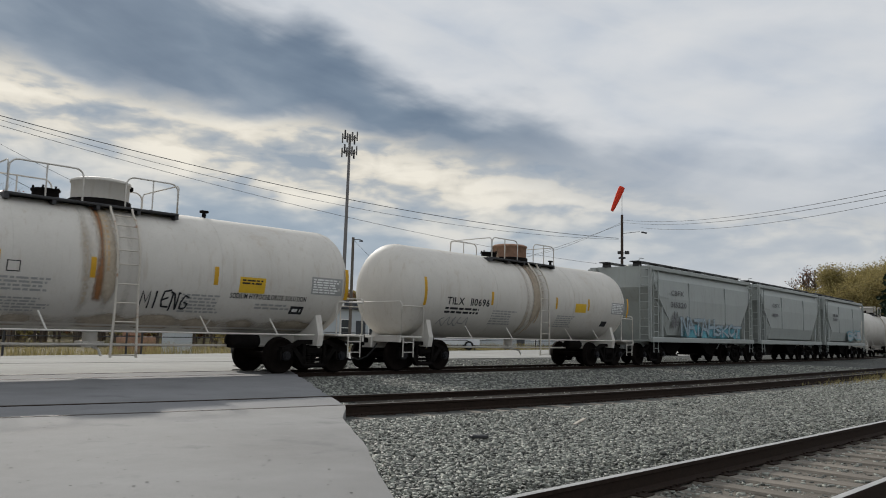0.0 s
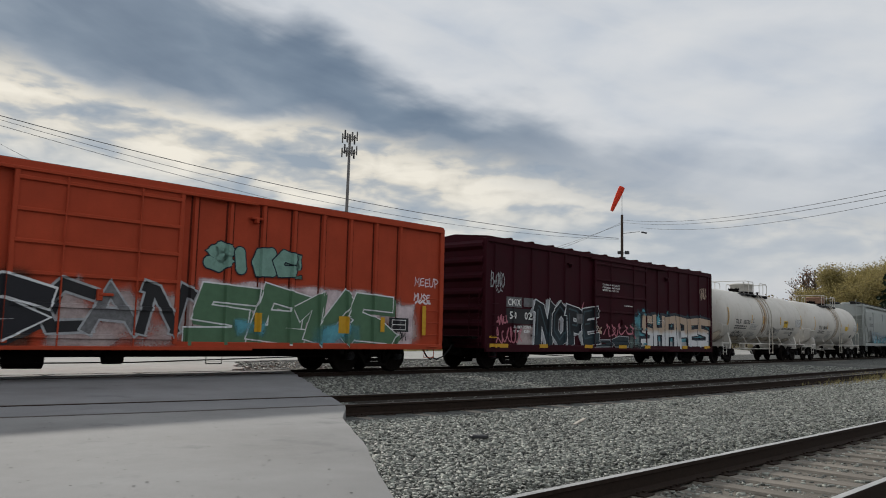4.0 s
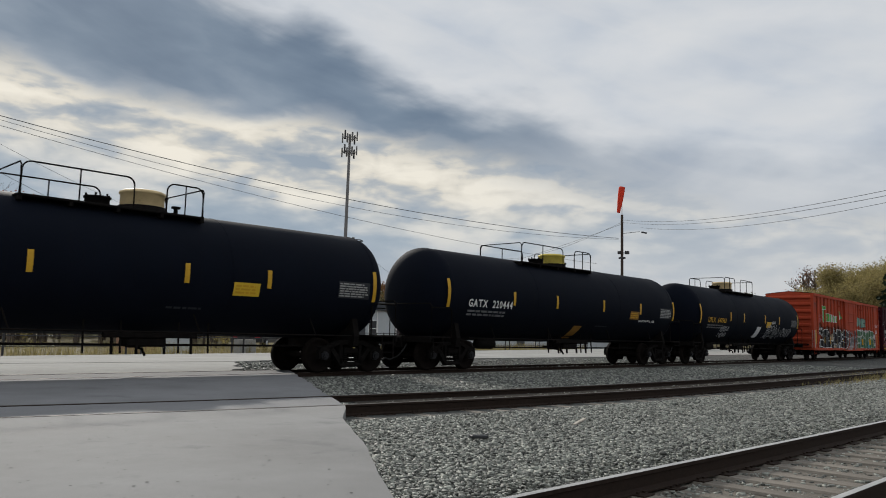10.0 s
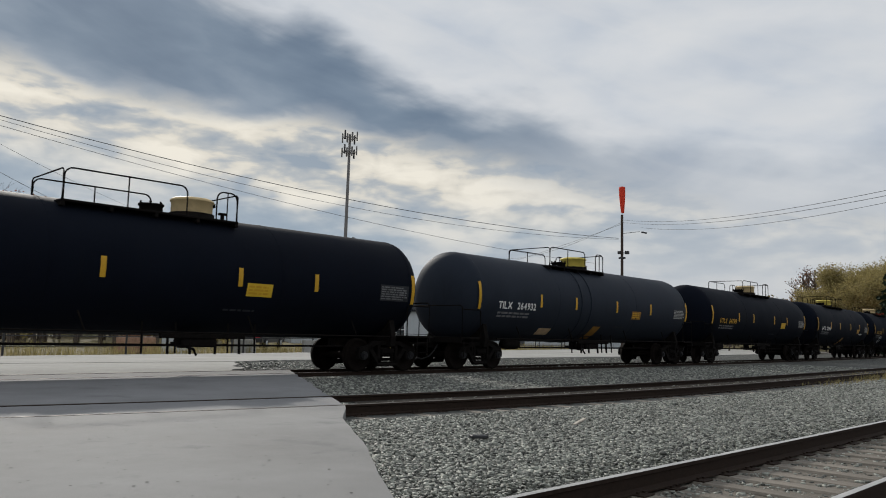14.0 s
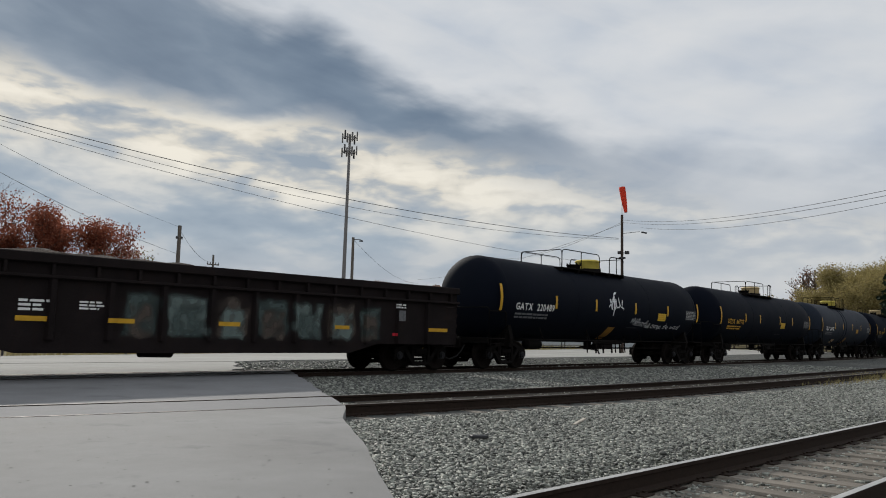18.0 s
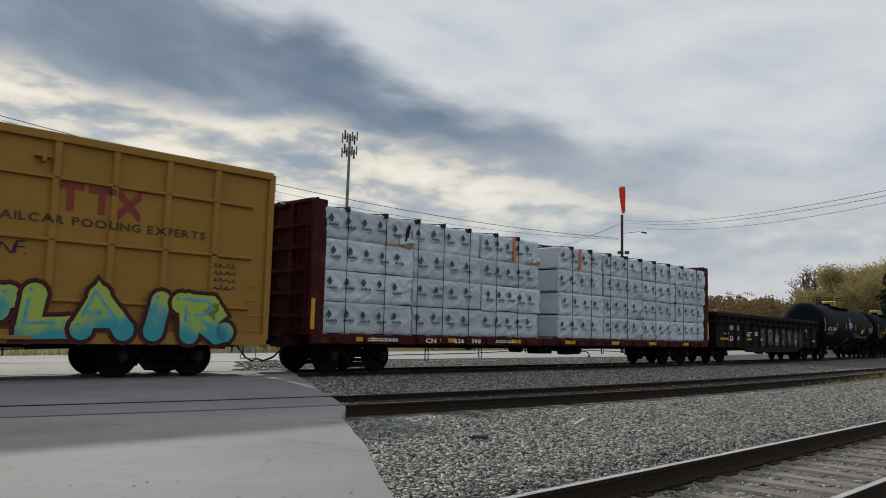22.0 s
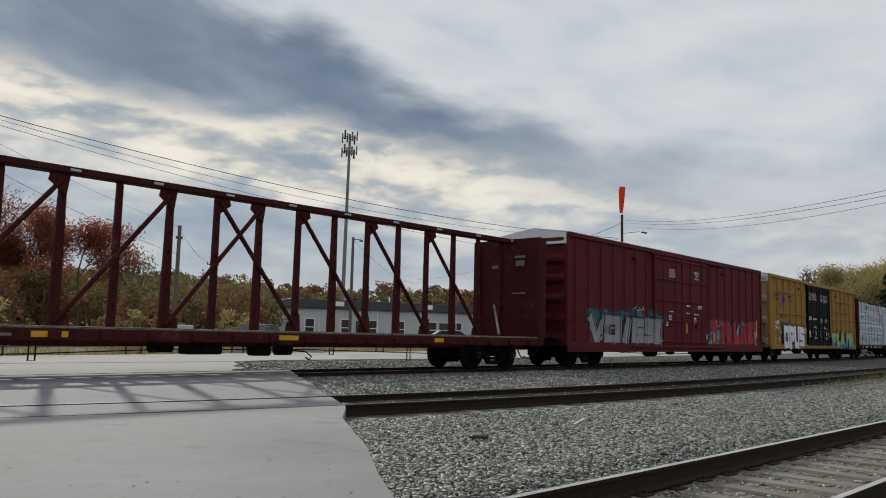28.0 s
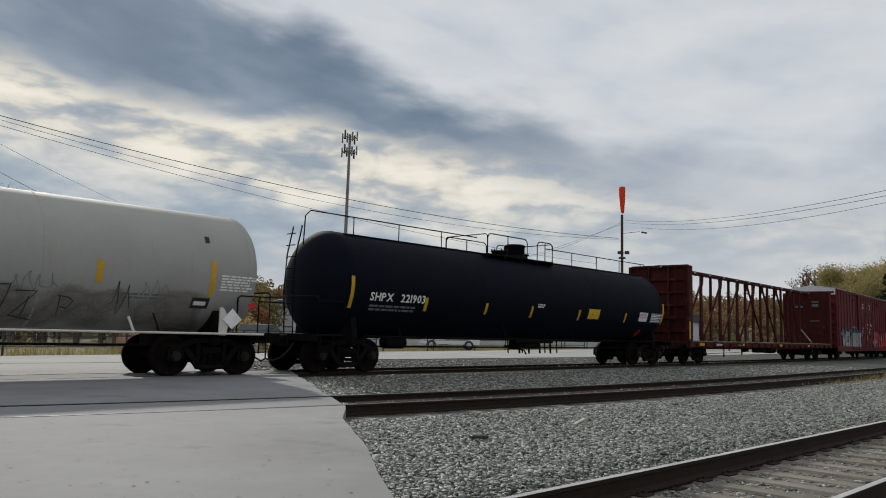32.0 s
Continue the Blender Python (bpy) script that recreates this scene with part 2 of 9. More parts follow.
G_WHITE = flat_paint("white spray paint", (0.62, 0.63, 0.64))
G_SILVER = flat_paint("silver spray paint", (0.32, 0.33, 0.345), 0.25)
G_BLACK = flat_paint("black spray paint", (0.016, 0.016, 0.02))
G_BLUE = flat_paint("pale blue spray paint", (0.16, 0.38, 0.48))
G_GREEN = flat_paint("dull green spray paint", (0.075, 0.15, 0.085))
G_MINT = flat_paint("grey mint spray paint", (0.17, 0.30, 0.25), 0.2)
G_PALE = flat_paint("pale lilac spray paint", (0.68, 0.57, 0.60), 0.15)
G_RED = flat_paint("red spray paint", (0.45, 0.02, 0.035))
G_PINK = flat_paint("pink spray paint", (0.42, 0.14, 0.18))
G_TAN = flat_paint("tan spray paint", (0.45, 0.34, 0.26))
G_NAVY = flat_paint("navy spray paint", (0.009, 0.016, 0.028))
G_CYAN = flat_paint("cyan spray paint", (0.08, 0.29, 0.35), 0.25)
G_EDGE = flat_paint("dark brown red spray paint", (0.055, 0.008, 0.009))
G_LOGOGREEN = flat_paint("logo green paint", (0.08, 0.36, 0.08))
G_TANWHITE = toned_paint("tan over white spray paint", (0.56, 0.57, 0.58), (0.40, 0.30, 0.22), 1.30, 1.55, 0.10)
G_FLAIR = toned_paint("teal and lime faded spray paint", (0.035, 0.26, 0.30), (0.30, 0.40, 0.07), 0.95, 1.55, 0.50, 1.5)
G_DEEP = toned_paint("blue black faded spray paint", (0.013, 0.025, 0.033), (0.004, 0.006, 0.009), 1.05, 1.55, 0.35, 2.0)
G_REDFADE = toned_paint("red faded spray paint", (0.34, 0.014, 0.022), (0.20, 0.010, 0.016), 1.0, 1.9, 0.35, 2.0)
G_BRUSHED = toned_paint("white brushed over lavender spray paint", (0.60, 0.60, 0.64), (0.70, 0.70, 0.72), 1.0, 1.9, 0.4, 3.0)
G_FOIL = toned_paint("silver faded spray paint", (0.27, 0.27, 0.28), (0.21, 0.213, 0.22), 0.9, 1.8, 0.3, 2.4)
F_CYAN = mist_paint("cyan overspray", (0.10, 0.33, 0.40))
F_DUST = mist_paint("grey green overspray", (0.13, 0.17, 0.16))
F_SCORCH = mist_paint("dark rust overspray", (0.10, 0.030, 0.016))
F_CREAM = mist_paint("cream overspray", (0.46, 0.38, 0.27))
F_PALE = mist_paint("pale lilac mist", (0.62, 0.52, 0.54))
F_BLUSH = mist_paint("pale pinkish grey mist", (0.40, 0.33, 0.32))
F_BLUE = mist_paint("pale blue overspray", (0.17, 0.36, 0.46))
F_MAGENTA = mist_paint("magenta overspray", (0.13, 0.012, 0.05))
F_RUSTWASH = mist_paint("pale rust wash", (0.46, 0.39, 0.30))
F_RUST = mist_paint("brown rust run", (0.27, 0.125, 0.05))
F_OLDTEAL = mist_paint("old faded teal overspray", (0.060, 0.085, 0.080))
F_OLDBROWN = mist_paint("old faded brown overspray", (0.07, 0.055, 0.045))
F_SMUDGE = mist_paint("grey brown smudge", (0.21, 0.195, 0.17))
F_TEAL = mist_paint("teal overspray", (0.02, 0.11, 0.15))
M_WRAP = surface("white lumber wrap film", (0.43, 0.48, 0.535), 0.40, vary=0.10, grain=2.2, fine=6, bump=0.55, dist=0.04, per_object=0.10)
M_INK = flat_paint("dark green print", (0.045, 0.085, 0.075))
M_LUMBER = surface("raw lumber edge", (0.30, 0.20, 0.11), 0.8, vary=0.3, grain=3, fine=30, bump=0.2, stretch=(0.3, 1, 12))
M_STRAP = flat_paint("orange strap", (0.55, 0.16, 0.04))
M_RAILSIDE = surface("rusted rail steel", (0.024, 0.016, 0.012), 0.8, 0.0, spec=0.1, vary=0.3, grain=15, bump=0.2)
M_RAILTOP = surface("worn rail head", (0.55, 0.53, 0.50), 0.38, 0.9, vary=0.15, grain=12, bump=0.05, stretch=(0.2, 1, 1))
M_TIE = surface("weathered oak tie", (0.165, 0.146, 0.122), 0.9, vary=0.35, grain=4, fine=40, bump=0.5, stretch=(4, 0.6, 1), per_object=0.25)
M_STONE = surface("grey ballast stone", (0.172, 0.178, 0.153), 0.62, vary=0.3, grain=14, fine=90, bump=0.3, island=0.8, spec=0.5)
# darker than the stones, so its colour carries the shade in their gaps
M_GRAVEL = surface("grey ballast bed", (0.07, 0.072, 0.067), 0.95, vary=0.55, grain=9, fine=30, bump=1.0, dist=0.05, spots=0.4, spot_col=(0.10, 0.095, 0.09), spot_scale=0.6)
# same paving as M_PAVE; some of the train's shade is in its darker tone
M_PAVESHADE = surface("worn asphalt toned for shade", (0.175, 0.176, 0.180), 0.82, vary=0.25, grain=0.6, fine=130, bump=0.35, spots=0.6, spot_col=(0.10, 0.102, 0.107), spot_scale=0.5, spec=0.25)
M_PAVE = surface("worn light asphalt", (0.205, 0.203, 0.198), 0.82, vary=0.3, grain=0.55, fine=150, bump=0.4, spots=0.6, spot_col=(0.115, 0.116, 0.12), spot_scale=0.7, spec=0.25)
M_YARD = surface("pale yard concrete", (0.29, 0.285, 0.265), 0.9, vary=0.25, grain=0.35, fine=7, bump=0.3, spots=0.5, spot_col=(0.24, 0.23, 0.21), spot_scale=0.25)
M_GROUND = surface("dry grass and earth", (0.13, 0.11, 0.055), 0.95, vary=0.5, grain=0.25, fine=3, bump=0.6, dist=0.1, spots=0.5, spot_col=(0.08, 0.09, 0.03), spot_scale=0.1)
M_TIEDUST = surface("dark cinders", (0.032, 0.028, 0.024), 0.95, vary=0.5, grain=7, fine=40, bump=0.9, dist=0.03, spots=0.4, spot_col=(0.09, 0.08, 0.07), spot_scale=3.0, spec=0.05)
M_WOODDARK = surface("dark creosoted pole wood", (0.055, 0.040, 0.032), 0.85, vary=0.3, grain=6, fine=40, bump=0.3, stretch=(4, 4, 0.3))
M_TOWER = surface("weathered tower steel", (0.17, 0.165, 0.165), 0.6, 0.1, vary=0.15, grain=5, bump=0.05)
M_WOOD = surface("weathered pole wood", (0.12, 0.105, 0.09), 0.85, vary=0.3, grain=6, fine=40, bump=0.3, stretch=(4, 4, 0.3))
M_GALV = surface("galvanised steel", (0.34, 0.36, 0.38), 0.5, 0.4, vary=0.12, grain=5, bump=0.05)
M_DARKMETAL = surface("dark metal", (0.05, 0.05, 0.052), 0.5, 0.3, vary=0.2, grain=8, bump=0.1)
M_WIRE = surface("grey black cable", (0.07, 0.075, 0.08), 0.7, vary=0.2, grain=5, bump=0)
M_SOCK = surface("orange windsock cloth", (0.60, 0.045, 0.02), 0.8, vary=0.15, grain=6, bump=0.1)
M_WALL = surface("pale grey cladding", (0.42, 0.45, 0.47), 0.6, vary=0.06, grain=1, fine=20, bump=0.05)
M_FASCIA = surface("dark slate fascia", (0.055, 0.06, 0.068), 0.6, vary=0.15, grain=2, bump=0.05)
M_TRIM = surface("white window trim", (0.7, 0.7, 0.69), 0.5, vary=0.05, grain=5, bump=0)
M_GLASS = surface("dark window glass", (0.03, 0.035, 0.04), 0.12, vary=0.1, grain=1, bump=0, spec=0.6)
M_CARPAINT = surface("white car paint", (0.62, 0.63, 0.64), 0.3, vary=0.03, grain=2, bump=0)
M_TYRE = surface("tyre rubber", (0.018, 0.018, 0.018), 0.85, vary=0.2, grain=15, bump=0.1)
M_BARK = surface("grey brown bark", (0.10, 0.08, 0.065), 0.9, vary=0.35, grain=8, bump=0.4, stretch=(2, 2, 0.4))
L_RED = surface("red maple leaves", (0.22, 0.072, 0.042), 0.7, vary=0.3, grain=0.6, bump=0, island=0.3, leaf=0.6)
L_RUST = surface("rust brown leaves", (0.165, 0.082, 0.040), 0.7, vary=0.3, grain=0.5, bump=0, island=0.4, leaf=0.45)
L_OLIVE = surface("olive autumn leaves", (0.155, 0.130, 0.056), 0.7, vary=0.3, grain=0.4, bump=0, island=0.4, leaf=0.45)
L_GOLD = surface("yellow green leaves", (0.29, 0.24, 0.10), 0.7, vary=0.3, grain=0.5, bump=0, island=0.4, leaf=0.45)
L_PINE = surface("dark conifer needles", (0.014, 0.028, 0.014), 0.8, vary=0.3, grain=0.8, bump=0, island=0.4)
L_WEED = surface("dry weeds", (0.26, 0.22, 0.10), 0.9, vary=0.3, grain=3, bump=0, island=0.35, leaf=0.45)
M_DUST = surface("tan dust and cinders", (0.135, 0.12, 0.10), 0.95, vary=0.45, grain=6, fine=35, bump=0.8, dist=0.03, spots=0.5, spot_col=(0.10, 0.09, 0.08), spot_scale=2.0)
M_HEADDARK = surface("dull rail head", (0.075, 0.066, 0.060), 0.6, 0.3, vary=0.25, grain=12, bump=0.05, stretch=(0.2, 1, 1))
M_PIT = surface("tarry spot", (0.05, 0.048, 0.045), 0.9, vary=0.3, grain=30, bump=0.1)
M_TRASH = surface("pale litter", (0.5, 0.45, 0.38), 0.8, vary=0.3, grain=10, bump=0.1, island=0.3)

# ---- mesh building ----


class Form:
    """Collects vertices and faces of one mesh."""

    def __init__(self):
        self.v, self.f, self.s = [], [], []

    def add(self, verts, faces, smooth=False):
        b = len(self.v)
        self.v.extend(verts)
        self.f.extend([tuple(b + i for i in f) for f in faces])
        self.s.extend([smooth] * len(faces))
        return self

    def box(self, x0, x1, y0, y1, z0, z1, c=0.0):
        if c <= 0:
            v = [(x, y, z) for x in (x0, x1) for y in (y0, y1) for z in (z0, z1)]
            return self.add(v, [(0, 1, 3, 2), (4, 6, 7, 5), (0, 4, 5, 1), (2, 3, 7, 6), (0, 2, 6, 4), (1, 5, 7, 3)])
        c = min(c, (x1 - x0) * 0.45, (y1 - y0) * 0.45, (z1 - z0) * 0.45)
        mid = Vector(((x0 + x1) / 2, (y0 + y1) / 2, (z0 + z1) / 2))
        h = ((x1 - x0) / 2, (y1 - y0) / 2, (z1 - z0) / 2)
        v, key = [], {}
        for sx in (-1, 1):
            for sy in (-1, 1):
                for sz in (-1, 1):
                    for a in range(3):
                        d = [h[0] - c, h[1] - c, h[2] - c]
                        d[a] = h[a]
                        key[sx, sy, sz, a] = len(v)
                        v.append((mid[0] + sx * d[0], mid[1] + sy * d[1], mid[2] + sz * d[2]))
        fs = []
        for a in range(3):
            p, q = [i for i in range(3) if i != a]
            for s in (-1, 1):
                loop = []
                for sp, sq in ((-1, -1), (1, -1), (1, 1), (-1, 1)):
                    sg = [0, 0, 0]
                    sg[a], sg[p], sg[q] = s, sp, sq
                    loop.append(key[(*sg, a)])
                fs.append(loop)
            for sp in (-1, 1):
                for sq in (-1, 1):
                    loop = []
                    for sa, ax in ((-1, p), (1, p), (1, q), (-1, q)):
                        sg = [0, 0, 0]
                        sg[a], sg[p], sg[q] = sa, sp, sq
                        loop.append(key[(*sg, ax)])
                    fs.append(loop)
        for sx in (-1, 1):
            for sy in (-1, 1):
                for sz in (-1, 1):
                    fs.append([key[sx, sy, sz, a] for a in range(3)])
        out = []
        for f in fs:
            n = (Vector(v[f[1]]) - Vector(v[f[0]])).cross(Vector(v[f[2]]) - Vector(v[f[0]]))
            m = sum((Vector(v[i]) for i in f), Vector()) / len(f) - mid
            out.append(tuple(f) if n.dot(m) > 0 else tuple(reversed(f)))
        return self.add(v, out)

    def prism(self, pts, axis, a0, a1):
        """Extrudes a polygon given in the two other axes from a0 to a1 along axis (0, 1, 2)."""
        def at(p, a):
            r = list(p)
            r.insert(axis, a)
            return tuple(r)
        n = len(pts)
        v = [at(p, a0) for p in pts] + [at(p, a1) for p in pts]
        f = [tuple(range(n)), tuple(range(2 * n - 1, n - 1, -1))] + [(i, i + n, (i + 1) % n + n, (i + 1) % n) for i in range(n)]
        return self.add(v, f)

    def tube(self, path, r, seg=6, cap=True):
        pts = [Vector(p) for p in path]
        rings = []
        for i, p in enumerate(pts):
            d = (pts[min(i + 1, len(pts) - 1)] - pts[max(i - 1, 0)]).normalized()
            u = d.cross(Vector((0, 0, 1)))
            if u.length < 1e-3:
                u = d.cross(Vector((0, 1, 0)))
            u.normalize()
            w = d.cross(u)
            ri = r[i] if isinstance(r, (list, tuple)) else r
            rings.append([tuple(p + ri * (math.cos(a) * u + math.sin(a) * w)) for a in (2 * math.pi * j / seg for j in range(seg))])
        v = [q for ring in rings for q in ring]
        f = []
        for i in range(len(rings) - 1):
            for j in range(seg):
                k = (j + 1) % seg
                f.append((i * seg + j, (i + 1) * seg + j, (i + 1) * seg + k, i * seg + k))
        self.add(v, f, seg > 4)
        if cap:
            self.add(rings[0], [tuple(range(seg))])
            self.add(rings[-1], [tuple(range(seg - 1, -1, -1))])
        return self

    def lathe(self, prof, centre, axis=0, seg=32, smooth=True):
        """Turns a profile of (radius, along) round an axis through centre."""
        v, f = [], []
        o = [(axis + 1) % 3, (axis + 2) % 3]
        for r, a in prof:
            for j in range(seg):
                t = 2 * math.pi * j / seg
                p = list(centre)
                p[axis] += a
                p[o[0]] += r * math.cos(t)
                p[o[1]] += r * math.sin(t)
                v.append(tuple(p))
        for i in range(len(prof) - 1):
            for j in range(seg):
                k = (j + 1) % seg
                f.append((i * seg + j, i * seg + k, (i + 1) * seg + k, (i + 1) * seg + j))
        return self.add(v, f, smooth)

    def mesh(self, name, mat):
        me = bpy.data.meshes.new(name)
        me.from_pydata(self.v, [], self.f)
        me.polygons.foreach_set("use_smooth", self.s)
        me.materials.append(mat)
        me.update()
        return me


def cyl(form, p0, p1, r, seg=16):
    return form.tube([p0, p1], r, seg)


def part(name, form, mat, parent, label="", loc=None):
    me = form if isinstance(form, bpy.types.Mesh) else form.mesh(name, mat)
    ob = new(name, me)
    ob.parent = parent
    if loc:
        ob.location = loc
    if label:
        ob["label"] = label
    return ob


def thing(name, label, category, m=None, group="", kind="", form=None, mat=None):
    ob = new(name, form.mesh(name, mat) if form else None)
    if m is not None:
        ob.matrix_basis = m
    if ob.data is None:
        ob.empty_display_size = 0.2
    return tagged(ob, label, category, group, kind)


# ---- plan: the tracks ----
RAIL_Y, BEND, STRAIGHT_FROM = 17.909, 1.871 / 2500, 110.0


def main_y(x):
    """The line of the train's track, and its slope."""
    if x <= 0:
        return RAIL_Y, 0.0
    if x <= STRAIGHT_FROM:
        return RAIL_Y + BEND * x * x, 2 * BEND * x
    s = 2 * BEND * STRAIGHT_FROM
    return RAIL_Y + BEND * STRAIGHT_FROM ** 2 + s * (x - STRAIGHT_FROM), s


def side_y(x):
    """The curved middle track."""
    def cubic(q):
        return ((-1.143e-4 * q + 1.0553e-2) * q - 0.26789) * q + 11.761
    if x < -2:
        return cubic(-2) + 0.31 * (-2 - x), -0.31
    if x <= 32:
        return cubic(x), (cubic(x + 0.01) - cubic(x - 0.01)) / 0.02
    return cubic(32) + 0.056 * (x - 32) + 0.0005 * (x - 32) ** 2, 0.056 + 0.001 * (x - 32)


def near_y(x):
    return 2.79 + 0.0003 * max(0, x - 15) ** 2, 0.0006 * max(0, x - 15)


def rail_form(line, offset, x0, x1, step):
    web, head = Form(), Form()
    prof = [(-0.066, -0.172), (0.066, -0.172), (0.066, -0.160), (0.012, -0.135), (0.012, -0.045), (0.034, -0.034), (0.034, -0.004), (-0.034, -0.004), (-0.034, -0.034), (-0.012, -0.045), (-0.012, -0.135), (-0.066, -0.160)]
    top = [(-0.030, -0.0039), (0.030, -0.0039), (0.022, 0.0), (-0.022, 0.0)]
    n = int((x1 - x0) / step) + 1
    for form, pr in ((web, prof), (head, top)):
        v, f = [], []
        for i in range(n):
            x = x0 + (x1 - x0) * i / (n - 1)
            y, s = line(x)
            q = 1 / math.hypot(1, s)
            for a, z in pr:
                v.append((x - s * q * (a + offset), y + q * (a + offset), z))
        k = len(pr)
        for i in range(n - 1):
            for j in range(k):
                f.append((i * k + j, i * k + (j + 1) % k, (i + 1) * k + (j + 1) % k, (i + 1) * k + j))
        form.add(v, f)
    return web, head


def track(line, name, label, x0, x1, step, tie_spans, spikes):
    th = thing(name, label, "track", kind="structure")
    for off in (-0.7525, 0.7525):
        web, head = rail_form(line, off, x0, x1, step)
        r = part("rail", web, M_RAILSIDE, th, "rusty brown steel rail")
        part("rail_head", head, M_RAILTOP if name == "near_track" else M_HEADDARK, r, "worn running surface of the rail")
    tie = Form()
    tie.box(-0.115, 0.115, -1.3, 1.3, -0.36, -0.176, 0.02)
    me = tie.mesh("tie", M_TIE)
    rng = random.Random(len(name))
    plate = Form()
    for off in (-0.7525, 0.7525):
        plate.box(-0.09, 0.09, off - 0.17, off + 0.17, -0.176, -0.162, 0.004)
        for a, b in ((-0.05, -0.09), (0.05, 0.09), (0.05, -0.09), (-0.05, 0.09)):
            plate.box(a - 0.012, a + 0.012, off + b - 0.012, off + b + 0.012, -0.162, -0.145)
    pm = plate.mesh("tie_plate", M_RAILSIDE)
    for a, b in tie_spans:
        x = a
        while x < b:
            y, s = line(x)
            ob = part("tie", me, M_TIE, th)
            ob.matrix_basis = pose(x, y, rng.uniform(-0.012, 0.004), rz=math.degrees(math.atan(s)) + rng.uniform(-1.5, 1.5))
            if spikes:
                part("tie_plate", pm, M_RAILSIDE, ob, "rusted tie plate with spikes")
            x += 0.52 + rng.uniform(-0.03, 0.03)
    return th


def polygon_slab(name, label, pts, z0, z1, mat, category="pavement"):
    f = Form()
    f.prism(pts, 2, z0, z1)
    return thing(name, label, category, kind="structure", form=f, mat=mat)

# ---- ground ----


def hill(x, y):
    r = math.hypot(x, y)
    a = math.degrees(math.atan2(x, y))
    t = min(1, max(0, (r - 110) / 150))
    t = t * t * (3 - 2 * t)
    h = 9.0 + 0.9 * math.sin(a * 0.17) + 0.7 * math.sin(a * 0.31 + 1)
    u = min(1, max(0, (r - 66) / 46))
    w = min(1, max(0, (40 - a) / 12)) * min(1, max(0, (a + 20) / 15))
    return t * h + u * u * (3 - 2 * u) * w * 3.6 * (1 - 0.6 * t)


def build_ground():
    f = Form()
    radii = [0.0] + [2.5 * 1.16 ** i for i in range(49)]
    seg = 120
    v, fs = [(0, 0, -0.30)], []
    for r in radii[1:]:
        for j in range(seg):
            a = 2 * math.pi * j / seg
            x, y = r * math.cos(a), r * math.sin(a)
            v.append((x, y, -0.30 + hill(x, y)))
    for j in range(seg):
        fs.append((0, 1 + j, 1 + (j + 1) % seg))
    for i in range(len(radii) - 2):
        b = 1 + i * seg
        for j in range(seg):
            k = (j + 1) % seg
            fs.append((b + j, b + seg + j, b + seg + k, b + k))
    f.add(v, fs, True)
    thing("ground", "dry autumn grass and bare earth around the rail yard", "ground", kind="structure", form=f, mat=M_GROUND)


build_ground()


def strip(line, d0, d1, z0, z1, x0, x1, step):
    """A bed that follows a track: flat top between d0 and d1 beside it, down to z0."""
    f = Form()
    v, fs = [], []
    n = int((x1 - x0) / step)
    for i in range(n + 1):
        x = x0 + step * i
        y, s = line(x)
        for d, z in ((d0 - 0.25, z0), (d0, z1), (d1, z1), (d1 + 0.25, z0)):
            v.append((x, y + d, z))
    for i in range(n):
        for j in range(3):
            fs.append((i * 4 + j, i * 4 + 4 + j, i * 4 + 5 + j, i * 4 + 1 + j))
    f.add(v, fs)
    return f


# one broad ballast bed carries all three tracks
bed = Form()
bed_v, bed_f = [], []
for bi in range(0, 211):
    bx = -40 + bi * 1.6
    by = main_y(bx)[0]
    sy_ = side_y(bx)[0]
    m_ = max(sy_ - 0.55, 8.5)
    for yy, zz in ((-1.2, -0.30), (-0.6, -0.235), (3.0, -0.235), (min(8.0, m_ - 1.1), -0.168), (m_ - 0.95, -0.168), (m_ - 0.75, -0.180), (m_ - 0.1, -0.180), (m_, -0.125), (max(by + 2.4, m_ + 1), -0.10), (max(by + 8.0, m_ + 2), -0.06)):
        bed_v.append((bx, yy, zz))
for bi in range(210):
    for bj in range(9):
        bed_f.append((bi * 10 + bj, bi * 10 + 10 + bj, bi * 10 + 11 + bj, bi * 10 + 1 + bj))
bed.add(bed_v, bed_f)
thing("ballast_bed", "grey crushed stone ballast bed under the tracks", "ballast", kind="structure", form=bed, mat=M_GRAVEL)

# ---- paving: the crossing road runs aslant over the tracks ----
EDGE = [(2.2, 1.6), (3.72, 4.19), (4.98, 5.97), (6.2, 7.9), (7.45, 9.48)]


def road_edge(y):
    for (xa, ya), (xb, yb) in zip(EDGE, EDGE[1:]):
        if y <= yb:
            return xa + (xb - xa) * (y - ya) / (yb - ya)
    return 7.45 + (y - 9.48) * 0.565


def paved(name, label, y0, y1, z, mat, wobble, seed, dx=0.0):
    """A stretch of the crossing between the lines y0 and y1 (functions of x), right edge ragged."""
    rng = random.Random(seed)
    pts_r, pts_l = [], []
    n = 40
    for i in range(n + 1):
        t = i / n
        ya, yb = y0(0), y1(0)
        y = ya + (yb - ya) * t
        for _ in range(6):
            x = road_edge(y)
            y = y0(x) + (y1(x) - y0(x)) * t
        x = road_edge(y) + dx + wobble * (noise.noise((y * 0.9, seed, 0)) + 0.5 * noise.noise((y * 3.1, seed, 4)))
        pts_r.append((x, y))
    right = pts_r
    top = []
    for i in range(30):
        x = right[-1][0] + (-22 - right[-1][0]) * (i + 1) / 30
        top.append((x, y1(x)))
    bottom = []
    for i in range(30):
        x = -22 + (right[0][0] + 22) * i / 30
        bottom.append((x, y0(x)))
    return polygon_slab(name, label, right + top + bottom, -0.26, z, mat, "road")


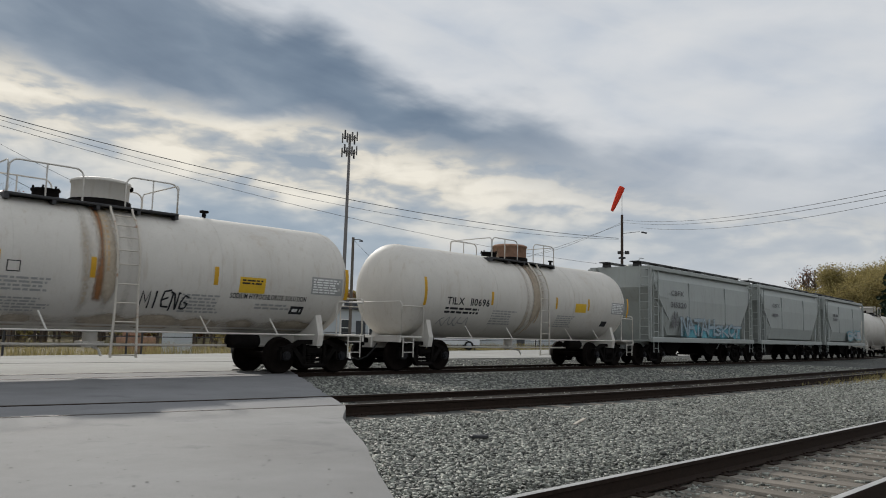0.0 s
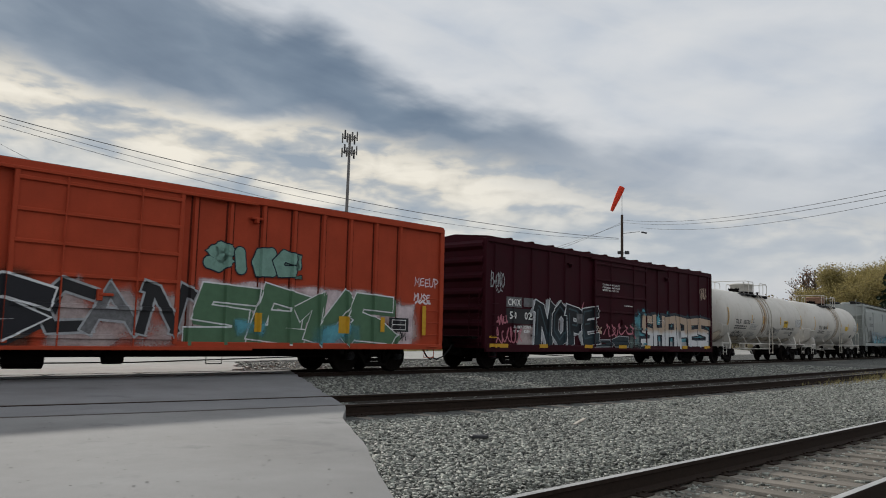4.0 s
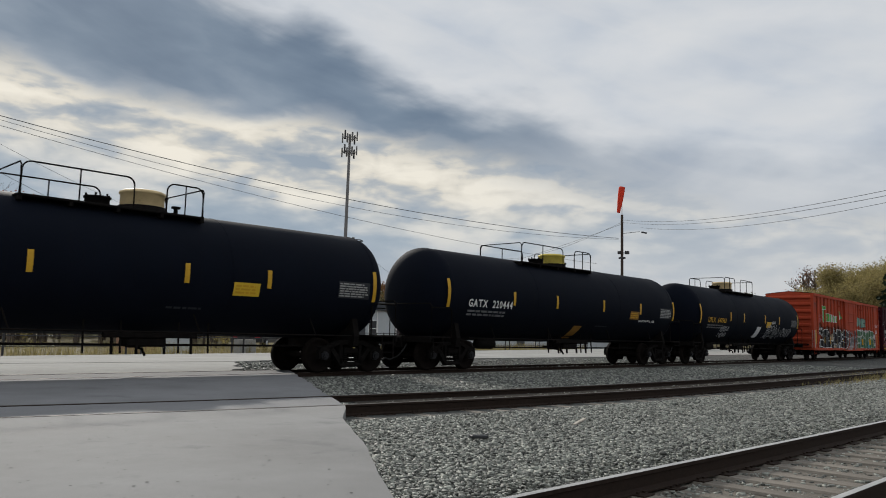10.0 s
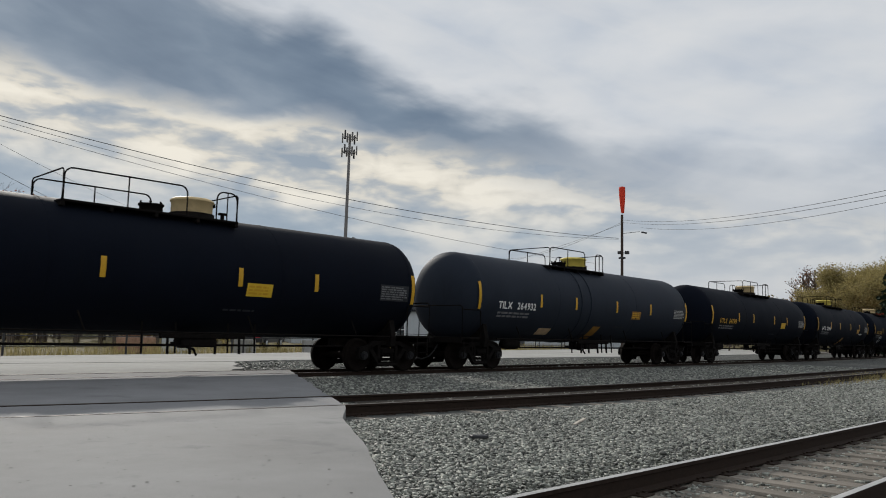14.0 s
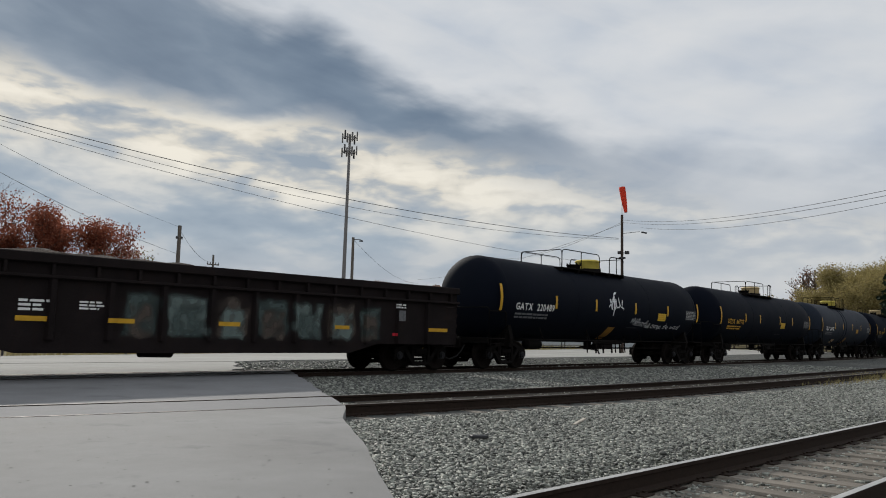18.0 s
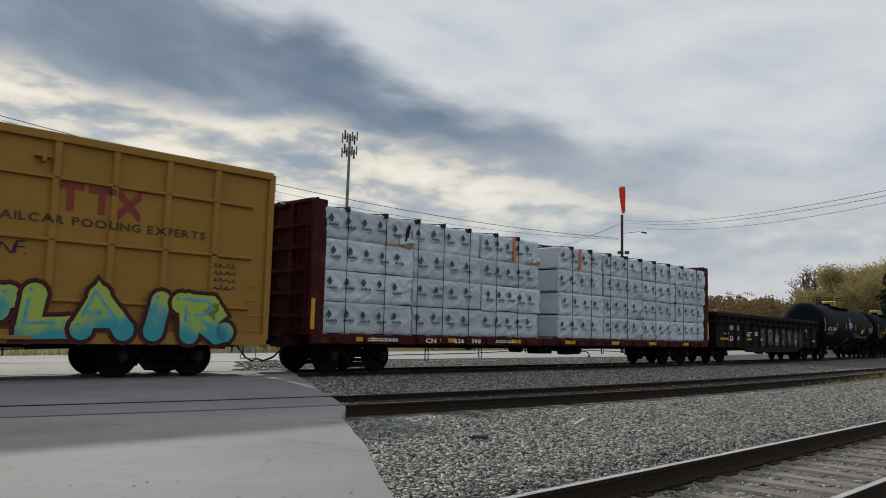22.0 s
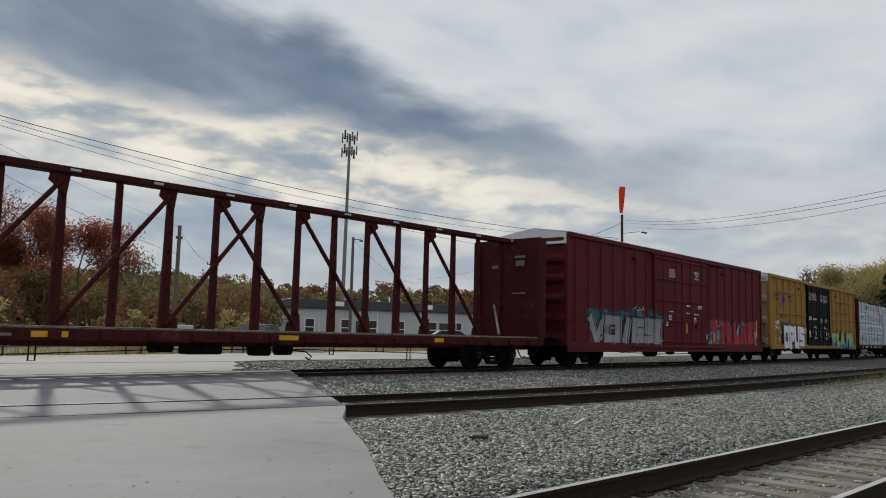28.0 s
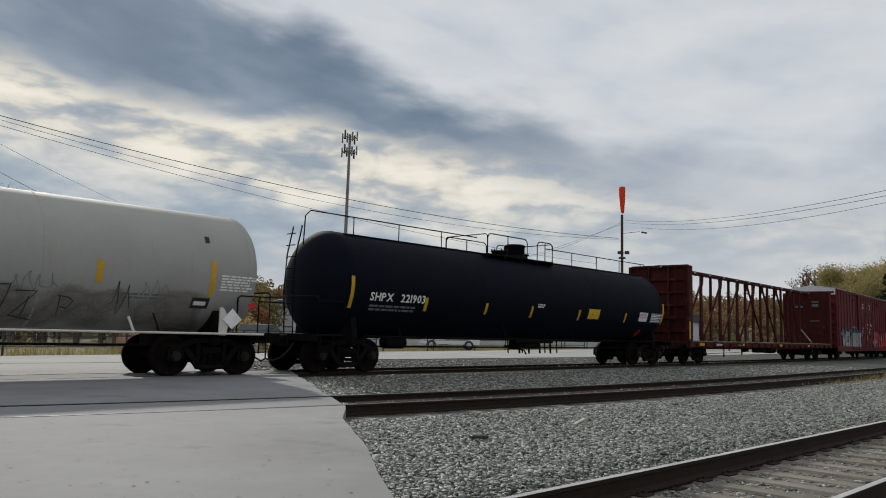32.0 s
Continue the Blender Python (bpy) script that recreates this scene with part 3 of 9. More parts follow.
G = 0.7525
paved("road_near", "worn light grey asphalt approach with small pits", lambda x: -6.0, lambda x: side_y(x)[0] - G - 0.055, -0.006, M_PAVE, 0.10, 1)
paved("road_side_panel", "worn grey asphalt between the rails of the curved track", lambda x: side_y(x)[0] - G + 0.10, lambda x: side_y(x)[0] + G - 0.10, -0.008, M_PAVESHADE, 0.05, 2)
paved("road_middle", "worn grey asphalt between the two tracks", lambda x: side_y(x)[0] + G + 0.05, lambda x: main_y(x)[0] - G - 0.055, -0.007, M_PAVESHADE, 0.12, 3)
paved("road_main_panel", "worn grey asphalt between the rails under the train", lambda x: main_y(x)[0] - G + 0.10, lambda x: main_y(x)[0] + G - 0.10, -0.008, M_PAVESHADE, 0.06, 4)
paved("road_far", "pale worn asphalt beyond the train", lambda x: main_y(x)[0] + G + 0.055, lambda x: 24.5, -0.030, M_YARD, 0.35, 5, -1.6)

yard = Form()
yard.prism([(-60, 24.5), (14.3, 24.5), (16.4, 25.3), (24, 25.4), (40, 26.2), (70, 29.5), (110, 36), (100, 52), (66, 44.2), (10, 30.4), (-14, 24.5)], 2, -0.28, -0.02)
thing("yard_pavement", "broad pale concrete yard behind the train", "pavement", kind="structure", form=yard, mat=M_YARD)

track(main_y, "main_track", "straight main track carrying the freight train", -310, 380, 3.0, [(8.5, 70)], False)
track(side_y, "side_track", "curved middle track set flush into the road crossing", -30, 120, 1.0, [(7.8, 46)], True)
track(near_y, "near_track", "near track with worn rails on split wooden ties", -14.0, 90, 1.5, [(1.6, 40)], True)


def stones(name, label, count, area, size, z, mat, seed, keep):
    """Loose angular stones strewn over an area, one joined mesh."""
    rng = np.random.default_rng(seed)
    base = np.array([(-1, -1, -1), (1, -1, -1), (1, 1, -1), (-1, 1, -1), (-1, -1, 1), (1, -1, 1), (1, 1, 1), (-1, 1, 1)]) * 0.72
    tri = np.array([(0, 2, 1), (0, 3, 2), (4, 5, 6), (4, 6, 7), (0, 1, 5), (0, 5, 4), (1, 2, 6), (1, 6, 5), (2, 3, 7), (2, 7, 6), (3, 0, 4), (3, 4, 7)])
    p = keep(rng, count, area)
    n = len(p)
    s = rng.uniform(size[0], size[1], n) * rng.uniform(0.7, 1.3, n)
    ax = rng.uniform(0.55, 1.2, (n, 1, 3)) * np.array([1.25, 0.85, 0.55])
    v = base[None] * (1 + rng.uniform(-0.45, 0.25, (n, 8, 3))) * ax * s[:, None, None]
    a = rng.uniform(0, 6.283, n)
    b = rng.uniform(-0.75, 0.75, n)
    ca, sa, cb, sb = np.cos(a)[:, None], np.sin(a)[:, None], np.cos(b)[:, None], np.sin(b)[:, None]
    x, y, zz = v[..., 0], v[..., 1] * cb - v[..., 2] * sb, v[..., 1] * sb + v[..., 2] * cb
    x, y = x * ca - y * sa, x * sa + y * ca
    v = np.stack([x + p[:, :1], y + p[:, 1:2], zz + z(p)[:, None] + s[:, None] * 0.2], -1).reshape(-1, 3)
    f = (tri[None] + 8 * np.arange(n)[:, None, None]).reshape(-1)
    me = bpy.data.meshes.new(name)
    me.vertices.add(len(v))
    me.vertices.foreach_set("co", v.ravel())
    me.loops.add(len(f))
    me.loops.foreach_set("vertex_index", f.astype(np.int32))
    me.polygons.add(len(f) // 3)
    me.polygons.foreach_set("loop_start", np.arange(0, len(f), 3, dtype=np.int32))
    me.update(calc_edges=True)
    me.materials.append(mat)
    ob = new(name, me)
    return tagged(ob, label, "gravel", kind="stuff")


V_EDGE = np.vectorize(road_edge)
V_SIDE = np.vectorize(lambda x: side_y(x)[0])
V_MAIN = np.vectorize(lambda x: main_y(x)[0])
V_NEAR = np.vectorize(lambda x: near_y(x)[0])


def bed_z(p):
    base = np.interp(p[:, 1], [3.0, 8.0], [-0.235, -0.165])
    d = p[:, 1] - np.maximum(V_SIDE(p[:, 0]) - 0.55, 8.5)
    dip = np.interp(d, [-0.95, -0.75, -0.1, 0.0], [0.0, 1.0, 1.0, 0.0])
    return base * (1 - dip) - 0.215 * dip + np.interp(d, [-0.1, 0.0], [0.0, 0.045])


def off_road(rng, count, area):
    """Random places, thinner with distance, clear of road and rails."""
    x0, x1, y0, y1 = area
    x = x0 + (x1 - x0) * rng.uniform(0, 1, count) ** 1.5
    y = rng.uniform(y0, y1, count)
    ok = x > V_EDGE(y) + 0.03
    luck = rng.uniform(0, 1, count)
    for line, share in ((V_SIDE, 0.15), (V_MAIN, 0.2), (V_NEAR, 1.0)):
        off = np.abs(y - line(x))
        ok &= np.abs(off - 0.7525) > 0.12
        ok &= (off > 0.68) | (luck < share)
    beside = V_SIDE(x) - y
    ok &= (beside < 0.72) | (beside > 1.32) | (luck < 0.42)
    return np.stack([x, y], 1)[ok]


stones("ballast_stones", "loose angular grey ballast stones", 128000, (3.0, 36, 3.6, 10.2), (0.012, 0.031), bed_z, M_STONE, 3, off_road)
stones("ballast_stones", "dark grey ballast stones beside the main track", 24000, (7.5, 44, 10.2, 17.0), (0.018, 0.04), bed_z, M_STONE, 4, off_road)
def beyond_train(rng, count, area):
    x0, x1, y0, y1 = area
    x, y = x0 + (x1 - x0) * rng.uniform(0, 1, count) ** 1.4, rng.uniform(y0, y1, count)
    patchy = np.array([noise.noise((p * 0.7, q * 0.9, 3.0)) for p, q in zip(x, y)])
    ok = (x > V_EDGE(y) - 1.5 + 0.9 * patchy) & (patchy > -0.35)
    return np.stack([x, y], 1)[ok]


stones("ballast_stones", "scattered grey stones beyond the main track", 9000, (9.0, 46, 19.0, 24.9), (0.016, 0.045), lambda p: np.interp(p[:, 1], [20.3, 25.9], [-0.085, -0.045]), M_STONE, 6, beyond_train)
stones("ballast_stones", "fine grey stones between the wooden ties", 15000, (3.5, 26, 1.2, 4.6), (0.010, 0.028), lambda p: bed_z(p) + 0.035, M_STONE, 5, off_road)

def cinders(name, label, line, x0, x1, z):
    f = Form()
    v, fs = [], []
    n = int((x1 - x0) / 0.6)
    for i in range(n + 1):
        x = x0 + (x1 - x0) * i / n
        y = line(x)[0]
        for k in range(5):
            d = -0.68 + 0.34 * k
            v.append((x, y + d, z + 0.012 * noise.noise((x * 2.1, d * 3, 1.0))))
    for i in range(n):
        for k in range(4):
            fs.append((i * 5 + k, i * 5 + 5 + k, i * 5 + 6 + k, i * 5 + 1 + k))
    f.add(v, fs, True)
    thing(name, label, "ballast", kind="structure", form=f, mat=M_TIEDUST)


cinders("track_cinders", "dark cinders between the rails of the curved track", side_y, 8.6, 46, -0.105)
cinders("track_cinders", "dark cinders between the rails of the main track", main_y, 13.0, 120, -0.098)

# tan dust fills the space between the near rails almost to the top of the ties
dust = Form()
dust_v, dust_f = [], []
for di in range(90):
    dx = 1.6 + di * 0.5
    dy = near_y(dx)[0]
    for k in range(7):
        dd = -1.5 + 0.5 * k
        dust_v.append((dx, dy + dd, (-0.196 if 0 < k < 6 else -0.25) + 0.012 * noise.noise((dx * 1.7, dd * 2.1, 3.0))))
for di in range(89):
    for k in range(6):
        dust_f.append((di * 7 + k, di * 7 + 7 + k, di * 7 + 8 + k, di * 7 + 1 + k))
dust.add(dust_v, dust_f, True)
thing("ballast_dust", "tan dust and cinders between the near ties", "ballast", kind="structure", form=dust, mat=M_DUST)

# ---- lettering and spray paint, laid on the sides of the cars ----
GLYPHS = {}


def glyph(ch, fat):
    if (ch, fat) not in GLYPHS:
        cu = bpy.data.curves.new("glyph", "FONT")
        cu.body, cu.offset, cu.resolution_u = ch, fat, 2
        ob = bpy.data.objects.new("glyph", cu)
        me = ob.to_mesh()
        v = [(q.co.x, q.co.y) for q in me.vertices]
        f = [tuple(p.vertices) for p in me.polygons]
        ob.to_mesh_clear()
        bpy.data.objects.remove(ob)
        bpy.data.curves.remove(cu)
        GLYPHS[ch, fat] = (v, f)
    return GLYPHS[ch, fat]


class FlatSide:
    """The near side of a box-shaped body: y at x, with ribs (x0, x1, depth) standing proud by sloping flanks."""

    def __init__(self, y, ribs=(), flank=0.03, bars=()):
        self.y, self.ribs, self.flank, self.bars = y, ribs, flank, bars
        self.cuts_x = sorted([c for a, b, _ in ribs for c in (a - flank, a, b, b + flank)] + [c for q in bars for c in (q[0] - 0.004, q[1] + 0.004)])
        self.cuts_z = sorted({round(c, 4) for q in bars for c in (q[2] - 0.012, q[2], q[3], q[3] + 0.012)})
        self.dz = 0

    def at(self, x, z):
        y = self.y
        for a, b, d in self.ribs:
            t = min((x - a + self.flank) / self.flank, (b + self.flank - x) / self.flank, 1)
            if t > 0:
                y = min(y, self.y - d * t)
        for a, b, za, zb, d in self.bars:
            if a <= x <= b and za - 0.001 <= z <= zb + 0.001:
                y = min(y, self.y - d)
        return y


class TankSide:
    def __init__(self, r, zc):
        self.r, self.zc, self.cuts_x, self.cuts_z, self.dz = r, zc, (), (), 0.12

    def at(self, x, z):
        return -math.sqrt(max(0.0, self.r ** 2 - (z - self.zc) ** 2))


def lay(name, verts, faces, side, lift, mat, parent, label="", soft=None):
    """Lays a flat drawing (x, z) on a side, cut where the side bends."""
    bm = bmesh.new()
    thin = bm.verts.layers.float.new("soft") if soft else None
    vs = [bm.verts.new((p[0], p[2] if len(p) > 2 else 0, p[1])) for p in verts]
    for q, v in zip(soft or (), vs):
        v[thin] = q
    for f in faces:
        try:
            bm.faces.new([vs[i] for i in f])
        except ValueError:
            pass
    xs, zs = [p[0] for p in verts], [p[1] for p in verts]

    def cut(co, no):
        bmesh.ops.bisect_plane(bm, geom=bm.verts[:] + bm.edges[:] + bm.faces[:], plane_co=co, plane_no=no, dist=1e-5)
    for c in side.cuts_x:
        if min(xs) < c < max(xs):
            cut((c, 0, 0), (1, 0, 0))
    for c in side.cuts_z:
        if min(zs) < c < max(zs) and any(min(xs) < q[1] and max(xs) > q[0] for q in side.bars):
            cut((0, 0, c), (0, 0, 1))
    if side.dz:
        z = math.ceil(min(zs) / side.dz) * side.dz
        while z < max(zs):
            cut((0, 0, z), (0, 0, 1))
            z += side.dz
    for v in bm.verts:
        v.co.y = side.at(v.co.x, v.co.z) - lift - v.co.y
    bmesh.ops.recalc_face_normals(bm, faces=bm.faces[:])
    me = bpy.data.meshes.new(name)
    bm.to_mesh(me)
    bm.free()
    me.materials.append(mat)
    return part(name, me, mat, parent, label)


def line_of(text, fat=0.0, gap=0.09, slant=0.0, jitter=0.0, seed=0):
    rng = random.Random(seed)
    verts, faces, x = [], [], 0.0
    for ch in text:
        if ch == " ":
            x += 0.38
            continue
        gv, gf = glyph(ch, fat)
        if not gv:
            x += 0.3
            continue
        x0, x1 = min(p[0] for p in gv), max(p[0] for p in gv)
        s = 1 + rng.uniform(-jitter, jitter)
        r = rng.uniform(-jitter, jitter) * 0.5
        dy = rng.uniform(-jitter, jitter) * 0.3
        b = len(verts)
        for px, py in gv:
            px, py = (px - x0) * s, py * s
            px, py = px * math.cos(r) - py * math.sin(r), px * math.sin(r) + py * math.cos(r) + dy
            verts.append((x + px + slant * py, py))
        faces.extend(tuple(b + i for i in f) for f in gf)
        x += (x1 - x0) * s + gap
    return verts, faces


def fit(verts, x0, x1, z0, z1):
    a, b = min(v[0] for v in verts), max(v[0] for v in verts)
    c, d = min(v[1] for v in verts), max(v[1] for v in verts)
    return [(x0 + (x - a) / (b - a) * (x1 - x0), z0 + (z - c) / (d - c) * (z1 - z0)) for x, z in verts]


def words(car, side, text, x0, x1, z0, z1, mat, label="", fat=0.022, lift=0.006, gap=0.1):
    v, f = line_of(text, fat, gap)
    v = fit(v, x0, x1, z0, z1)
    done = 0
    for word in text.split():
        n = sum(len(glyph(ch, fat)[0]) for ch in word)
        own = [tuple(q - done for q in face) for face in f if done <= face[0] < done + n]
        if own:
            lay("lettering", v[done:done + n], own, side, lift, mat, car, label or "painted lettering")
        done += n


def bars(car, side, x0, x1, z0, z1, rows, mat, seed=0, name="small_print", label="", lift=0.006):
    """Unreadable small print as rows of short bars."""
    rng = random.Random(seed)
    v, f = [], []
    h = (z1 - z0) / rows
    for i in range(rows):
        x = x0
        end = x1 - rng.uniform(0, 0.25) * (x1 - x0)
        while x < end:
            w = min(rng.uniform(0.8, 3.2) * h, end - x)
            b = len(v)
            v += [(x, z0 + i * h + 0.18 * h), (x + w, z0 + i * h + 0.18 * h), (x + w, z0 + i * h + 0.75 * h), (x, z0 + i * h + 0.75 * h)]
            f.append((b, b + 1, b + 2, b + 3))
            x += w + 0.45 * h
    return lay(name, v, f, side, lift, mat, car, label or "rows of small stencilled print")


def patch(car, side, x0, x1, z0, z1, mat, name, label="", lift=0.005, slant=0.0):
    v = [(x0, z0), (x1, z0), (x1 + slant, z1), (x0 + slant, z1)]
    return lay(name, v, [(0, 1, 2, 3)], side, lift, mat, car, label)


def tape(car, side, x, z0, z1, w=0.10, mat=None):
    return patch(car, side, x - w / 2, x + w / 2, z0, z1, mat or M_YELLOW, "reflector_strip", "yellow reflector strip", 0.007)


def blobs(car, side, x0, x1, z0, z1, n, r, mat, seed, lift):
    """A soft-edged cloud of sprayed spots."""
    rng = random.Random(seed)
    v, f = [], []
    for _ in range(n):
        cx, cz, q = rng.uniform(x0, x1), rng.uniform(z0, z1), r * rng.uniform(0.4, 1)
        b = len(v)
        m = 14
        for j in range(m):
            a = 2 * math.pi * j / m
            w = q * (1 + 0.25 * math.sin(3 * a + cx) + 0.12 * math.sin(5 * a + cz))
            v.append((min(max(cx + 1.3 * w * math.cos(a), x0 - r), x1 + r), max(z0, cz + w * math.sin(a))))
        f.append(tuple(range(b, b + m)))
    ob = lay("spray_paint", v, f, side, lift, mat, car, "sprayed paint cloud")
    ob["kind"] = "stuff"
    return ob


def mist(car, side, x0, x1, z0, z1, mat, seed=1, spread=0.3, lift=0.003, wisps=0.0, cell=0.09, low=0.68, grain=(1.6, 1.9)):
    """A single veil of overspray that thins out round a field, with wisps along its top."""
    xa, xb, za, zb = x0 - spread, x1 + spread, max(low, z0 - spread), z1 + spread + wisps
    nx, nz = int((xb - xa) / cell) + 1, int((zb - za) / cell) + 1
    v, soft, f = [], [], []
    for j in range(nz + 1):
        for i in range(nx + 1):
            x, z = xa + (xb - xa) * i / nx, za + (zb - za) * j / nz
            top = z1 + wisps * max(0.0, noise.noise((x * 5.5, seed, 0.5)) * 1.7 + 0.15)
            d = max(x0 - x, x - x1, z0 - z, z - top, 0.0) / spread
            q = 1 - d + 0.9 * noise.noise((x * grain[0], z * grain[1], seed)) - 0.15
            rim = min(i, nx - i, nz - j) == 0 or (j == 0 and z0 - spread > low)
            v.append((x, z))
            soft.append(0.0 if rim else min(1.0, max(0.0, q)))
    for j in range(nz):
        for i in range(nx):
            a = j * (nx + 1) + i
            if max(soft[a], soft[a + 1], soft[a + nx + 1], soft[a + nx + 2]) > 0.02:
                f.append((a, a + 1, a + nx + 2, a + nx + 1))
    ob = lay("spray_paint", v, f, side, lift, mat, car, "thin veil of overspray", soft)
    ob["kind"] = "stuff"
    return ob


def tag(car, side, text, x0, x1, z0, z1, mat, fat=0.0, slant=0.15, jitter=0.25, seed=1, lift=0.010, label=""):
    """A thin sprayed scrawl."""
    v, f = line_of(text, fat, 0.02, slant, jitter, seed)
    return lay("spray_tag", fit(v, x0, x1, z0, z1), f, side, lift, mat, car, label or "sprayed scrawl")


def spikes(x0, x1, z0, z1, n, seed, grow):
    """Arrow-like points that break out of sprayed letters."""
    rng = random.Random(seed)
    v, f = [], []
    for i in range(n):
        x = x0 + (x1 - x0) * (i + rng.uniform(0.1, 0.9)) / n
        up = i % 2 == 0
        z = (z1 - 0.25 * (z1 - z0)) if up else (z0 + 0.25 * (z1 - z0))
        tip = z1 + rng.uniform(-0.02, 0.06) if up else z0
        w, lean = rng.uniform(0.06, 0.16), rng.uniform(-0.3, 0.3)
        b = len(v)
        v += [(x - w - grow, z), (x + w + grow, z), (x + lean + grow, tip + (grow if up else 0)), (x + lean - grow, tip + (grow if up else 0))]
        f.append((b, b + 1, b + 2, b + 3))
    return v, f


STROKES = {
    "N": (((0.02, 0), (0.10, 0.95)), ((-0.06, 0.98), (0.25, 0.92), (0.78, 0.05)), ((0.82, 0), (0.88, 1.0), (1.08, 0.90))), "E": (((0.92, 0.97), (0.2, 0.88), (0.08, 0.45), (0.2, 0.05), (1.0, 0.12)), ((0.1, 0.48), (0.78, 0.54))),
    "P": (((0.18, 0), (0.10, 0.95)), ((-0.08, 0.98), (0.7, 0.92), (0.92, 0.68), (0.65, 0.42), (0.18, 0.45))), "R": (((0.15, 0), (0.10, 0.95)), ((-0.05, 0.97), (0.7, 0.92), (0.88, 0.7), (0.6, 0.48), (0.2, 0.48)), ((0.4, 0.45), (0.92, 0.0), (1.12, 0.08))),
    "S": (((1.0, 0.82), (0.5, 0.98), (0.08, 0.75), (0.5, 0.52), (0.92, 0.3), (0.5, 0.03), (-0.05, 0.14)),), "U": (((0.0, 1.02), (0.1, 0.2), (0.45, 0.0), (0.85, 0.2), (0.95, 1)),),
    "G": (((0.98, 0.82), (0.5, 1), (0.08, 0.6), (0.15, 0.15), (0.6, 0), (0.95, 0.2), (0.95, 0.48), (0.55, 0.45)),), "L": (((0.1, 1.02), (0.12, 0.05), (1.0, 0.10)),), "I": (((0.42, 0), (0.5, 1)),),
    "M": (((0.0, 0), (0.08, 1), (0.5, 0.4), (0.9, 1), (1.02, 0)),), "F": (((0.12, 0), (0.14, 0.93)), ((-0.08, 0.93), (1.0, 0.95)), ((0.12, 0.5), (0.75, 0.54))), "A": (((0.0, 0), (0.40, 1), (0.95, 0)), ((0.2, 0.38), (0.78, 0.36))),
    "C": (((0.98, 0.85), (0.5, 1), (0.08, 0.55), (0.3, 0.05), (1.0, 0.12)),), "O": (((0.5, 1), (0.1, 0.75), (0.1, 0.25), (0.5, 0), (0.9, 0.25), (0.9, 0.75), (0.5, 1), (0.3, 0.9)),), "T": (((-0.08, 0.90), (1.05, 0.98)), ((0.5, 0.95), (0.42, 0))),
    "V": (((0.0, 1), (0.45, 0), (1.0, 1)),), "H": (((0.08, 0), (0.12, 1)), ((0.9, 0), (0.86, 1)), ((0.1, 0.5), (0.9, 0.52))), "J": (((0.15, 0.95), (0.9, 0.97), (0.75, 0.12), (0.3, 0.0), (-0.05, 0.3)),),
    "D": (((0.12, 0), (0.10, 1), (0.7, 0.9), (0.95, 0.5), (0.7, 0.08), (0.12, 0)),), "Y": (((0.05, 1), (0.15, 0.5), (0.8, 0.5)), ((0.9, 1), (0.8, 0.3), (0.4, -0.1), (0.0, 0.05))), "W": (((0.0, 1), (0.2, 0), (0.5, 0.7), (0.75, 0), (1.0, 1)),),
    "*": (((0.5, 0.0), (0.05, 0.55), (0.12, 0.92), (0.38, 0.95), (0.5, 0.7), (0.66, 0.96), (0.92, 0.9), (0.95, 0.55), (0.5, 0.0)),), "/": (((0.1, 0), (0.5, 1.1)), ((0.5, 0), (0.9, 1.1))), "X": (((0, 0), (1, 1)), ((0, 1), (1, 0))),
    "Z": (((0.0, 0.95), (1.0, 1.0), (0.05, 0.05), (1.0, 0.0)),),
    "K": (((0.1, 0), (0.12, 1)), ((1.0, 1.0), (0.2, 0.48), (1.02, 0.0))), "B": (((0.1, 0), (0.1, 1)), ((0.1, 0.97), (0.75, 0.9), (0.7, 0.55), (0.2, 0.52)), ((0.5, 0.52), (0.95, 0.35), (0.7, 0.03), (0.1, 0.03))),
}


BLOCKS = {
    "O": (((0.08, 0.5), (0.06, 1.0), (0.92, 0.98), (0.96, 0.04), (0.12, 0.0), (0.08, 0.5)),), "P": (((0.16, -0.10), (0.04, 1.02), (0.92, 0.94), (0.90, 0.44), (0.2, 0.42)),),
    "U": (((0.02, 1.06), (0.10, 0.04), (0.90, 0.0), (0.98, 1.06)),), "S": (((1.08, 0.96), (0.10, 1.0), (0.06, 0.56), (0.94, 0.46), (0.90, 0.02), (-0.05, 0.0)),),
    "H": (((0.04, 1.02), (0.14, 0.0)), ((0.90, 1.0), (0.96, -0.02)), ((0.1, 0.46), (0.92, 0.50))), "A": (((0.10, 0.0), (0.04, 0.94), (0.90, 1.0), (0.98, 0.0)), ((0.1, 0.40), (0.9, 0.44))),
    "E": (((1.04, 1.0), (0.06, 0.96), (0.12, 0.04), (1.06, 0.0)), ((0.1, 0.48), (0.86, 0.54))), "I": (((0.45, -0.02), (0.55, 1.02)),), "G": (((1.0, 0.98), (0.08, 1.0), (0.06, 0.06), (0.96, 0.0), (0.98, 0.46), (0.5, 0.44)),),
    "Y": (((0.0, 1.05), (0.45, 0.5), (0.5, 0.0)), ((1.0, 1.05), (0.45, 0.45))),
}
